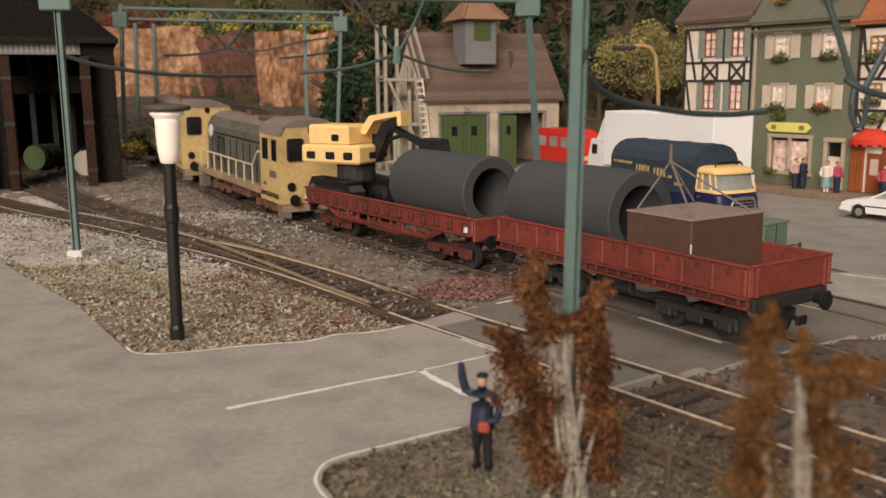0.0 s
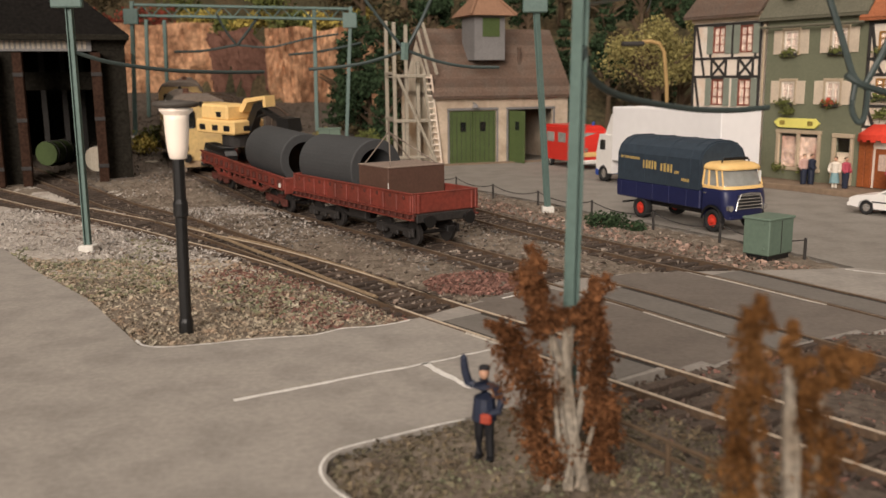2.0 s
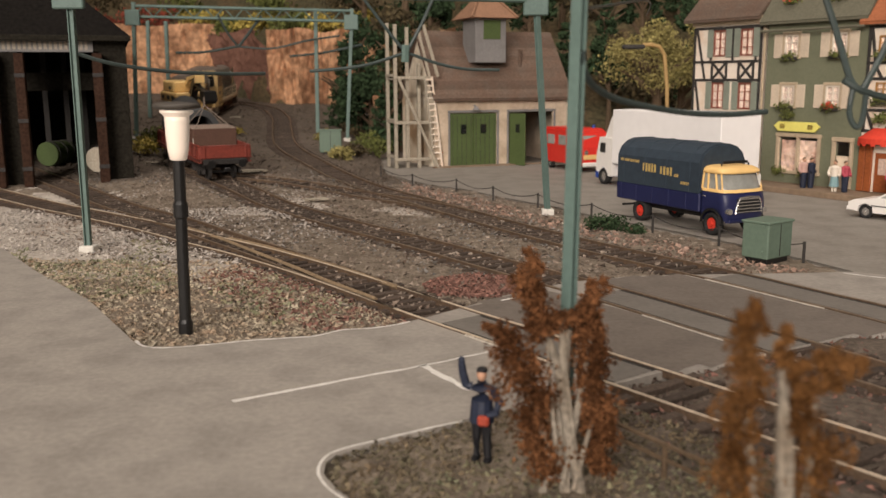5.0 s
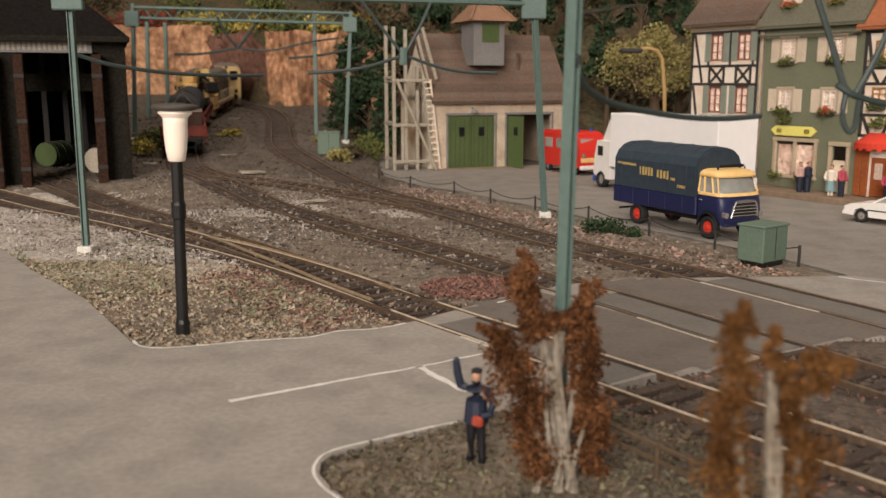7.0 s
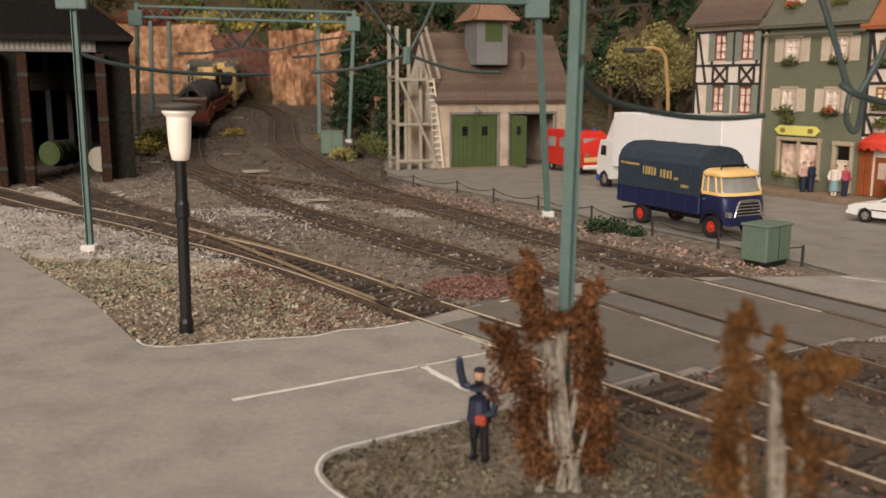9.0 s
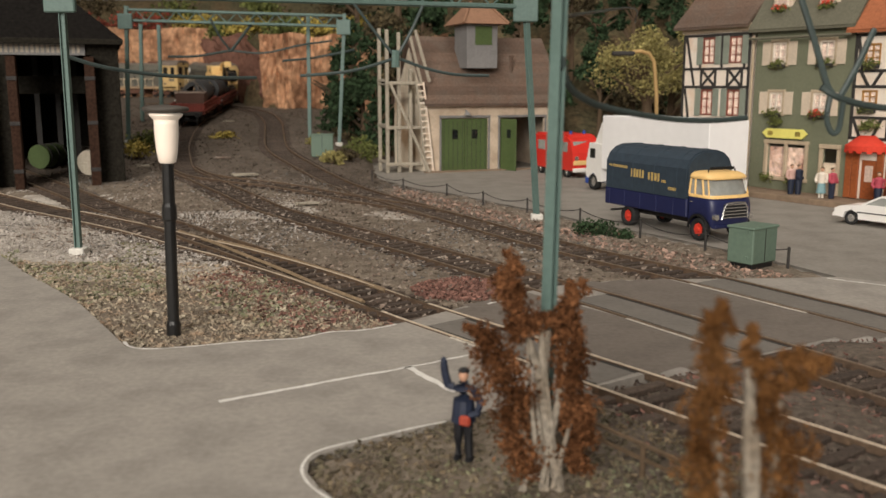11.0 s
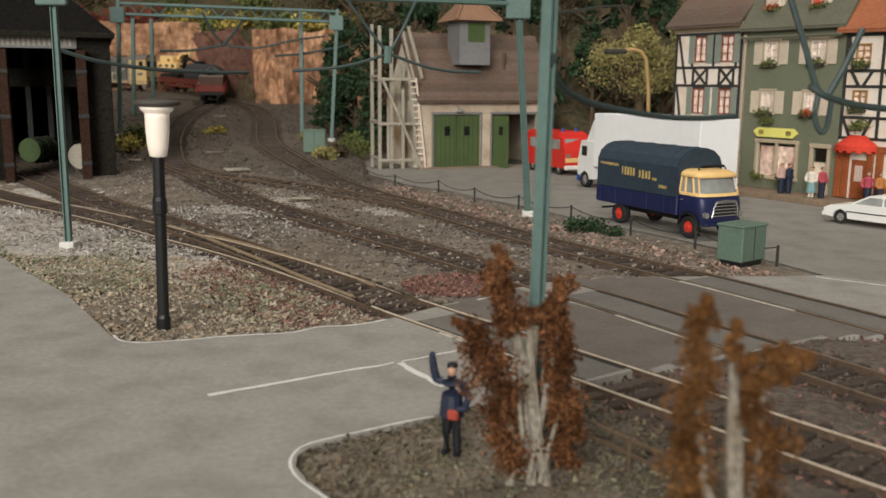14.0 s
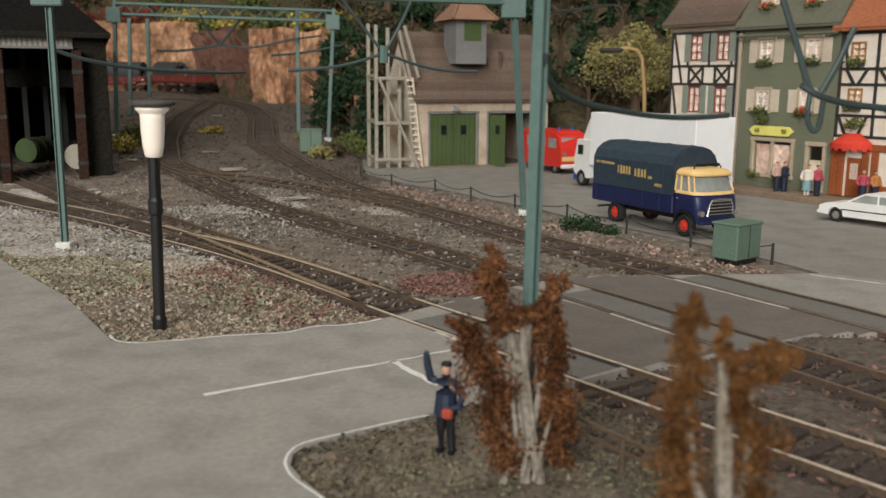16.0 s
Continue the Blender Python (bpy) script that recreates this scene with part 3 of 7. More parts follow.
def locomotive():
    e = thing("diesel_locomotive", (0, 0, 0), "weathered yellow and grey diesel locomotive with end cab", "locomotive", "locomotives of the train")
    L, W = 13.0, 3.3
    part("frame", boxed((0, 0, 1.3), (L - 0.5, W, 0.3), 0.04), "dustyellow", e)
    part("fuel_tank", boxed((0.6, 0, 0.78), (2.6, 2.3, 0.6), 0.1), "rustbrown", e)
    cab = bmesh.new()
    prism(cab, [(-1.65, 1.0), (1.65, 1.0), (1.65, 4.0), (1.4, 4.35), (0.8, 4.58), (-0.8, 4.58), (-1.4, 4.35), (-1.65, 4.0)], -6.5, -3.9, "yz")
    cb = part("cab", cab, "yellow", e)
    rf = bmesh.new()
    prism(rf, [(-1.72, 3.98), (-1.45, 4.4), (-0.8, 4.64), (0.8, 4.64), (1.45, 4.4), (1.72, 3.98), (1.6, 3.98), (1.38, 4.34), (-1.38, 4.34), (-1.6, 3.98)], -6.55, -3.85, "yz")
    part("roof", rf, "roofgrey", cb, "dusty brown roof")
    for y in (-0.85, 0.85):
        fr = part("cab_window", boxed((-6.51, y, 3.35), (0.06, 0.9, 1.0), 0.1), "black", cb)
        part("pane", boxed((-6.545, y, 3.35), (0.02, 0.72, 0.82)), "glass", fr)
    for y in (-1.66, 1.66):
        fr = part("side_window", boxed((-5.75, y, 3.3), (0.6, 0.05, 0.95), 0.02), "black", cb)
        part("pane", boxed((-5.75, y * 1.012, 3.3), (0.46, 0.02, 0.8)), "glass", fr)
        part("side_window", boxed((-4.6, y, 3.3), (0.7, 0.05, 0.95), 0.02), "glass", cb)
        bm = bmesh.new()
        box(bm, (-5.6, y * 1.01, 2.25), (0.8, 0.03, 0.3)), box(bm, (-4.5, y * 1.01, 1.75), (0.3, 0.03, 0.14))
        part("nameplate", bm, "hood", cb)
    for y in (-1.1, 1.1):
        part("head_lamp", rod((-6.5, y, 1.75), (-6.6, y, 1.75), 0.2, seg=14), "black", cb)
    part("head_lamp", rod((-6.5, 0, 4.2), (-6.58, 0, 4.2), 0.16, seg=14), "black", cb)
    hd = bmesh.new()
    prism(hd, [(-1.15, 1.3), (1.15, 1.3), (1.15, 3.7), (0.9, 4.1), (0.4, 4.3), (-0.4, 4.3), (-0.9, 4.1), (-1.15, 3.7)], -3.9, 5.6, "yz")
    hood = part("hood", hd, "hood", e, "dark grey engine hood")
    bm = bmesh.new()
    for y in (-1.17, 1.17):
        box(bm, (0.6, y, 3.35), (8.6, 0.04, 0.06))
        for k in range(9):
            box(bm, (-3.2 + k * 1.0, y, 2.35), (0.04, 0.04, 1.7))
        for k in range(8):
            box(bm, (3.6, y, 1.9 + k * 0.18), (1.5, 0.05, 0.06))
    part("door_seam", bm, "black", hood)
    bm = bmesh.new()
    prism(bm, [(-0.85, 4.12), (0.85, 4.12), (0.4, 4.36), (-0.4, 4.36)], -3.8, 5.5, "yz")
    rt = part("hood_roof", bm, "roofgrey", hood)
    part("roof_vent", boxed((-1.9, 0, 4.42), (1.7, 1.1, 0.22), 0.05), "rustbrown", rt)
    part("exhaust", rod((1.6, 0, 4.3), (1.6, 0, 4.62), 0.2), "rustbrown", rt)
    for y in (-1, 1):
        part("number_disc", rod((5.0, y * 1.14, 3.4), (5.0, y * 1.2, 3.4), 0.32, seg=20), "white", hood, "round white emblem disc")
    nose = bmesh.new()
    box(nose, (5.85, 0, 2.4), (0.55, 2.3, 2.3), 0.12)
    part("nose", nose, "yellow", e)
    for y in (-1.52, 1.52):
        bm = bmesh.new()
        top = [(-3.7, y, 3.05), (-3.2, y, 3.05), (-2.4, y, 2.35), (5.9, y, 2.35)]
        tube(bm, top, 0.05, 5)
        for x in (-3.7, -2.4, -1.2, 0.0, 1.2, 2.4, 3.6, 4.8, 5.9):
            cyl(bm, (x, y, 1.3), (x, y, 2.37 if x > -3 else 3.05), 0.045, seg=6)
        part("railing", bm, "railing", e, "pale cream handrail")
    for x in (-1, 1):
        bogie(e, x * 3.4, "rustbrown")
        bm = bmesh.new()
        box(bm, (x * 6.25, 0, 1.0), (0.35, 3.1, 0.9), 0.06)
        part("buffer_beam", bm, "dustyellow", e, "dust-brown lower apron")
        bm = bmesh.new()
        for y in (-1.3, 1.3):
            prism(bm, [(x * 6.4, 1.0), (x * 5.7, 1.0), (x * 5.9, 0.3), (x * 6.4, 0.3)], y - 0.25, y + 0.25)
        part("step", bm, "roofgrey", e, "dusty footsteps")
    buffers(e, 6.4)
    for ob in e.children_recursive:
        for v in ob.data.vertices:
            if v.co.z > 0.9 * K:
                v.co.z = (0.9 + (v.co.z / K - 0.9) * 1.15) * K
    return e


REAR_WAGON, FRONT_WAGON, LOCO = low_sided_wagon(), stake_wagon(), locomotive()
PIPE = pipe_load()
PIPE_2 = copy_thing(PIPE, cm(0, 0, 0))
CRATE, DIGGER = crate_load(), digger()
LOCO_2 = copy_thing(LOCO, cm(0, 0, 0))

# where the tail of the train stands on its track, in cm from the track's start
TAIL = [(0.0, 16.9), (0.5, 20.75), (1.0, 24.9), (1.5, 29.25), (2.0, 33.6), (2.5, 37.85), (3.0, 42.05), (3.5, 46.3), (4.0, 50.6), (4.5, 54.9), (5.0, 59.0), (5.5, 62.8), (6.0, 66.3), (6.5, 69.4), (7.0, 72.2),
        (7.5, 74.9), (8.0, 77.5), (8.5, 80.2), (9.0, 83.0), (9.5, 86.0), (10.0, 89.1), (10.5, 92.2), (11.0, 95.2), (11.5, 98.0), (12.0, 100.8), (12.5, 103.6), (13.0, 106.8), (13.5, 110.3), (14.0, 114.1),
        (14.5, 118.0), (15.0, 121.9), (15.5, 125.8), (16.0, 129.6)]
RUN = np.r_[0, np.cumsum(np.linalg.norm(np.diff(MAIN, axis=0), axis=1))]


def on_track(s):
    x, y = (float(np.interp(s, RUN, MAIN[:, k])) for k in range(2))
    return Vector((x, y, float(rise(x, y)) + 0.055))


def stand(s, half):
    """The pose of a vehicle whose middle is s along the track, riding on two pivots."""
    a, b = on_track(s - half), on_track(s + half)
    d, c = b - a, (a + b) / 2
    return cm(c.x, c.y, c.z, 0, -math.degrees(math.atan2(d.z, d.xy.length)), math.degrees(math.atan2(d.y, d.x)))


def motions():
    """The train draws away along the main track, up the slope and round the back."""
    for ob, ahead, half, shift in ((REAR_WAGON, 5.33, 3.2, None), (FRONT_WAGON, 18.7, 4.5, None), (LOCO, 34.4, 3.4, None), (LOCO_2, 49.1, 3.4, None),
                                   (PIPE, 5.33, 3.2, (2.7, 0, 2.82)), (PIPE_2, 18.7, 4.5, (-3.1, 0, 2.79)), (CRATE, 5.33, 3.2, (-2.0, 0, 1.455)), (DIGGER, 18.7, 4.5, (4.5, 0, 1.425))):
        rows = [(t, stand(s + ahead, half) @ (cm(*shift) if shift else Matrix())) for t, s in TAIL]
        walk(ob, rows)


# ---- road vehicles ----
M.update(
    navy=mat("navy_blue_paint", (0.018, 0.022, 0.075), 0.4, 0.06, 4, 0.03),
    tarp=mat("dark_blue_tarpaulin", (0.030, 0.045, 0.062), 0.75, 0.12, 3, 0.2, big=0.35),
    cream=mat("cream_yellow_paint", (0.82, 0.55, 0.22), 0.4, 0.05, 4, 0.03),
    gold=mat("faded_gold_paint", (0.50, 0.36, 0.12), 0.7, 0.15, 8, 0.0),
    wheelred=mat("red_wheel_paint", (0.60, 0.05, 0.03), 0.45, 0.08, 6, 0.05),
    tyre=mat("tyre_rubber", (0.018, 0.018, 0.018), 0.8, 0.15, 8, 0.1),
    chrome=mat("bare_metal", (0.75, 0.74, 0.72), 0.25, 0.1, 6, 0.05, metal=0.9),
    carwhite=mat("white_vehicle_paint", (0.80, 0.78, 0.74), 0.3, 0.03, 3, 0.0, big=0.08),
    boxwhite=mat("white_box_panel", (0.87, 0.86, 0.85), 0.6, 0.02, 2, 0.02, big=0.05),
    firered=mat("signal_red_paint", (0.62, 0.035, 0.025), 0.35, 0.05, 4, 0.0, big=0.1),
    blue=mat("bright_blue_plastic", (0.02, 0.06, 0.30), 0.5, 0.05, 4, 0.0),
    window=glass_mat("vehicle_window", (0.86, 0.87, 0.86)),
    vglass=mat("pale_vehicle_glazing", (0.30, 0.31, 0.29), 0.12, 0.25, 1.5, 0.0, spec=0.8),
    boxgreen=mat("cabinet_green", (0.13, 0.185, 0.14), 0.6, 0.08, 6, 0.05, big=0.2),
)


def road_wheel(parent, x, y, r, rim, w=0.34):
    s = 1 if y > 0 else -1
    bm = bmesh.new()
    n = 22
    prof = [(r * 0.62, -w / 2), (r * 0.93, -w / 2), (r, -w / 4), (r, w / 4), (r * 0.93, w / 2), (r * 0.62, w / 2)]
    rings = [[bm.verts.new((x + a * math.cos(k * math.tau / n), y + b, r + a * math.sin(k * math.tau / n))) for k in range(n)] for a, b in prof]
    for a, b in zip(rings, rings[1:] + rings[:1]):
        for k in range(n):
            bm.faces.new((a[k], a[(k + 1) % n], b[(k + 1) % n], b[k]))
    bmesh.ops.recalc_face_normals(bm, faces=bm.faces[:])
    wh = part("wheel", bm, "tyre", parent, smooth=True)
    bm = bmesh.new()
    cyl(bm, (x, y - s * w * 0.3, r), (x, y + s * w * 0.32, r), r * 0.63, r * 0.55, seg=18)
    cyl(bm, (x, y + s * w * 0.3, r), (x, y + s * w * 0.62, r), r * 0.24, r * 0.18, seg=12)
    for k in range(6):
        a = k * math.tau / 6
        cyl(bm, (x + r * 0.4 * math.cos(a), y + s * w * 0.3, r + r * 0.4 * math.sin(a)), (x + r * 0.4 * math.cos(a), y + s * w * 0.4, r + r * 0.4 * math.sin(a)), r * 0.06, seg=6)
    part("rim", bm, rim, wh)


def blue_lorry():
    # x runs towards the front, y to its left; the origin lies under the rear axle
    v = thing("lorry", (10.81, 45.41, 0, 0, 0, -63.3), "old navy blue lorry with dark tarpaulin cover and cream cab roof", "lorry")
    part("chassis", boxed((2.0, 0, 0.72), (6.6, 0.9, 0.24), 0.03), "dark", v)
    body = part("body", boxed((1.25, 0, 1.4), (6.1, 2.75, 0.85), 0.05), "navy", v)
    for y in (-1.39, 1.39):
        for k in range(5):
            part("side_strap", boxed((-1.4 + k * 1.2, y, 1.4), (0.07, 0.04, 0.8), 0.01), "navy", body)
    bm = bmesh.new()
    prof = [(-1.38, 1.82), (-1.38, 3.2), (-1.2, 3.6), (-0.85, 3.88), (-0.4, 4.02), (0.4, 4.02), (0.85, 3.88), (1.2, 3.6), (1.38, 3.2), (1.38, 1.82)]
    prism(bm, prof, -1.78, 4.28, "yz")
    bmesh.ops.bevel(bm, geom=[e for e in bm.edges if len({round(w.co.x, 2) for w in e.verts}) == 1], offset=0.07, segments=2, affect="EDGES")
    tp = part("tarpaulin", bm, "tarp", v)
    bm = bmesh.new()
    for k in range(4):
        x = -1.2 + k * 1.6
        tube(bm, [(x, a * 1.005, b * 1.003) for a, b in prof], 0.025, 5)
    part("hoop_ridge", bm, "tarp", tp)
    for y in (-1, 1):
        bm = bmesh.new()
        # bars in place of the painted lettering
        for x0, z, n, pitch, h in ((-1.5, 2.98, 13, 0.115, 0.13), (0.22, 2.72, 5, 0.21, 0.42), (1.5, 2.66, 4, 0.235, 0.4), (2.52, 2.5, 3, 0.11, 0.14), (3.0, 2.2, 5, 0.125, 0.15)):
            for k in range(n):
                box(bm, (x0 + (k + 0.5) * pitch, y * 1.386, z - 0.02 * k * pitch), (pitch * (0.5 + 0.25 * (k * 7 % 3) / 2), 0.012, h * (0.9 + 0.1 * (k % 2))), 0.0)
        part("lettering_bar", bm, "gold", tp, "faded gold painted bars")
    def plan(xf, w, back=4.3, n=12):
        """Half of the cab's outline, from the rear corner round to the nose."""
        side = [(back + (xf - 0.55 - back) * k / 10, w) for k in range(10)]
        nose = []
        for k in range(n + 1):
            a = k / n * math.pi / 2
            nose.append((xf - 0.55 + 0.55 * math.sin(a) ** 0.72, w * math.cos(a) ** 0.72 if k < n else 0.0))
        half = side + nose
        return half + [(x, -y) for x, y in half[-2::-1]]

    def arch(x):
        u = abs(x - 4.98)
        return 0.62 + (math.sqrt(0.66 ** 2 - u * u) - 0.06 if u < 0.66 else 0.0)

    def shell(rings, cap=True, back=4.3, low=None):
        bm = bmesh.new()
        rows = []
        for z, xf, w in rings:
            rows.append([bm.verts.new((x, y, max(z, low(x)) if low and abs(y) > 0.9 else z)) for x, y in plan(xf, w, back)])
        for p, q in zip(rows, rows[1:]):
            for k in range(len(p) - 1):
                bm.faces.new((p[k], p[k + 1], q[k + 1], q[k]))
            bm.faces.new((p[-1], p[0], q[0], q[-1]))
        if cap:
            bm.faces.new(rows[-1])
        bmesh.ops.recalc_face_normals(bm, faces=bm.faces[:])
        return bm

    cb = part("cab", shell([(0.62, 5.84, 1.22), (1.0, 5.93, 1.26), (1.3, 5.96, 1.27), (1.6, 5.94, 1.27), (1.85, 5.88, 1.26), (2.0, 5.8, 1.24)], low=arch), "navy", v, smooth=True)
    part("belt_strip", shell([(1.97, 5.85, 1.262), (2.0, 5.835, 1.265), (2.1, 5.78, 1.24)]), "cream", cb, "cream yellow band", smooth=True)
    part("glazing", shell([(2.05, 5.74, 1.19), (2.8, 5.52, 1.1)]), "vglass", cb, smooth=True)
    bm = bmesh.new()
    lo, hi = plan(5.79, 1.235), plan(5.57, 1.14)
    for k in (0, 4, 10, 13):
        for i in (k, len(lo) - 1 - k):
            cyl(bm, (*lo[i], 2.08), (*hi[i], 2.84), 0.05 if k != 13 else 0.04, seg=6)
    part("window_frame", bm, "cream", cb)
    part("cab_roof", shell([(2.78, 5.6, 1.15), (2.8, 5.66, 1.2), (2.88, 5.66, 1.21), (2.98, 5.56, 1.16), (3.07, 5.38, 1.02), (3.12, 5.1, 0.75)], back=4.27), "cream", cb, "cream yellow roof", smooth=True)
    bm = bmesh.new()
    box(bm, (5.0, 0, 3.25), (0.06, 1.5, 0.13), 0.02)
    for y in (-0.8, 0.8):
        box(bm, (5.0, y, 3.13), (0.05, 0.05, 0.16))
    part("name_board", bm, "black", cb)
    gr = part("grille", boxed((5.93, 0, 1.4), (0.09, 1.35, 0.66), 0.03), "black", cb)
    for k in range(5):
        bm = bmesh.new()
        box(bm, (5.985, 0, 1.12 + k * 0.145), (0.05, 1.5 - k * 0.1, 0.055), 0.015)
        part("bar", bm, "chrome", gr)
    bm = bmesh.new()
    tube(bm, [(5.96, -0.78, 1.04), (5.985, -0.7, 1.5), (5.985, -0.55, 1.76), (5.985, 0, 1.8), (5.985, 0.55, 1.76), (5.985, 0.7, 1.5), (5.96, 0.78, 1.04)], 0.045, 6)
    part("grille_frame", bm, "chrome", gr)
    for y in (-1.02, 1.02):
        part("headlight", rod((5.76, y, 1.15), (5.93, y, 1.15), 0.15, 0.13, seg=14), "chrome", cb)
        bm = bmesh.new()
        tube(bm, [(4.98 + 0.63 * math.cos(k * math.pi / 10), y * 1.24, 0.56 + 0.63 * math.sin(k * math.pi / 10)) for k in range(11)], 0.06, 6)
        part("mudguard", bm, "black", cb)
    part("bumper", boxed((5.9, 0, 0.72), (0.1, 2.2, 0.16), 0.04), "navy", v)
    part("door_sticker", boxed((5.42, 1.08, 2.45), (0.16, 0.06, 0.5), 0.01), "chalk", cb)
    for y in (-1, 1):
        part("door_handle", boxed((4.5, y * 1.28, 1.75), (0.18, 0.04, 0.05), 0.01), "chrome", cb)
    for y in (-1.1, 1.1):
        road_wheel(v, 0.0, y, 0.52, "wheelred", 0.42)
        road_wheel(v, 4.98, y, 0.52, "wheelred")
    bm = bmesh.new()
    box(bm, (3.5, 1.05, 0.72), (0.8, 0.4, 0.42), 0.05)
    part("tool_box", bm, "cream", v, "pale tool box")
    bm = bmesh.new()
    box(bm, (-1.6, 0, 0.62), (0.1, 2.2, 0.1), 0.02), box(bm, (-1.0, 1.15, 0.7), (0.7, 0.1, 0.5), 0.02)
    part("rear_bar", bm, "black", v)
    return v


blue_lorry()


def white_lorry():
    v = thing("lorry", (10.15, 61.5, 0, 0, 0, 115), "plain white box lorry with blue chassis", "lorry")
    # x runs towards the front, the origin at the cab's near front corner
    part("chassis", boxed((-6.2, -1.45, 0.75), (11.5, 1.2, 0.3), 0.03), "blue", v)
    part("cargo_box", boxed((-7.0, -1.45, 3.25), (10.2, 2.9, 3.5), 0.04), "boxwhite", v)
    bm = bmesh.new()
    prism(bm, [(-1.75, 0.9), (-1.75, 3.1), (-0.35, 3.15), (-0.05, 2.0), (0, 1.0), (-0.2, 0.6), (-0.35, 0.6), (-0.5, 0.95), (-0.85, 1.15), (-1.2, 0.95), (-1.3, 0.6), (-1.75, 0.6)], -2.8, -0.1)
    cb = part("cab", bm, "carwhite", v)
    bm = bmesh.new()
    box(bm, (-0.75, -0.09, 2.45), (0.6, 0.04, 0.65), 0.02)
    part("side_window", bm, "glass", cb)
    bm = bmesh.new()
    box(bm, (-0.16, -1.45, 2.5), (0.05, 2.3, 0.8), 0.0, m=Matrix.Rotation(radians(-14), 4, "Y"))
    part("windscreen", bm, "glass", cb)
    bm = bmesh.new()
    prism(bm, [(-1.8, 3.1), (-1.8, 4.6), (-1.4, 4.5), (-0.7, 3.13)], -2.6, -0.3)
    part("wind_deflector", bm, "carwhite", cb)
    part("bumper", boxed((-0.15, -1.45, 0.6), (0.4, 2.75, 0.45), 0.05), "blue", v)
    part("mudguard", boxed((-0.85, -0.22, 1.12), (1.2, 0.2, 0.1), 0.03), "blue", v)
    for x in (-0.85, -8.2, -9.5):
        for y in (-2.65, -0.28):
            road_wheel(v, x, y + 0.0, 0.55, "chrome", 0.4)
    part("rear_bar", boxed((-12.0, -1.45, 0.7), (0.1, 2.7, 0.25), 0.02), "dark", v)
    return v


white_lorry()


def red_van():
    v = thing("van", (10.3, 71.2, 0, 0, 0, -66), "bright red fire brigade van with pale bumper band", "van")
    bm = bmesh.new()
    prism(bm, [(-3.2, 0.55), (-3.2, 2.9), (-2.9, 3.25), (1.9, 3.25), (2.35, 2.95), (2.75, 1.9), (2.85, 1.2), (2.8, 0.55)], -1.25, 1.25)
    bmesh.ops.bevel(bm, geom=[e for e in bm.edges if all(w.co.z > 2.8 for w in e.verts)], offset=0.16, segments=2, affect="EDGES")
    bd = part("body", bm, "firered", v)
    bm = bmesh.new()
    box(bm, (2.52, 0, 2.35), (0.08, 2.1, 0.85), 0.03, m=Matrix.Rotation(radians(-20), 4, "Y"))
    part("windscreen", bm, "vglass", bd)
    for y in (-1.26, 1.26):
        bm = bmesh.new()
        for x in (1.5, -0.1, -1.8):
            box(bm, (x, y, 2.3), (1.1, 0.04, 0.75), 0.02)
        part("side_window", bm, "vglass", bd)
    part("front_band", boxed((2.8, 0, 1.15), (0.16, 2.4, 0.35), 0.04), "cream", bd)
    part("bumper", boxed((2.85, 0, 0.6), (0.2, 2.5, 0.3), 0.05), "carwhite", v)
    for y in (-0.95, 0.95):
        part("headlight", rod((2.78, y, 1.5), (2.9, y, 1.5), 0.17, seg=12), "chrome", bd)
    for y in (-0.6, 0.6):
        part("beacon", rod((1.4, y, 3.2), (1.4, y, 3.5), 0.14, 0.1, seg=10), "blue", bd)
    for x in (-2.0, 1.9):
        for y in (-1.1, 1.1):
            road_wheel(v, x, y, 0.4, "chrome", 0.28)


red_van()


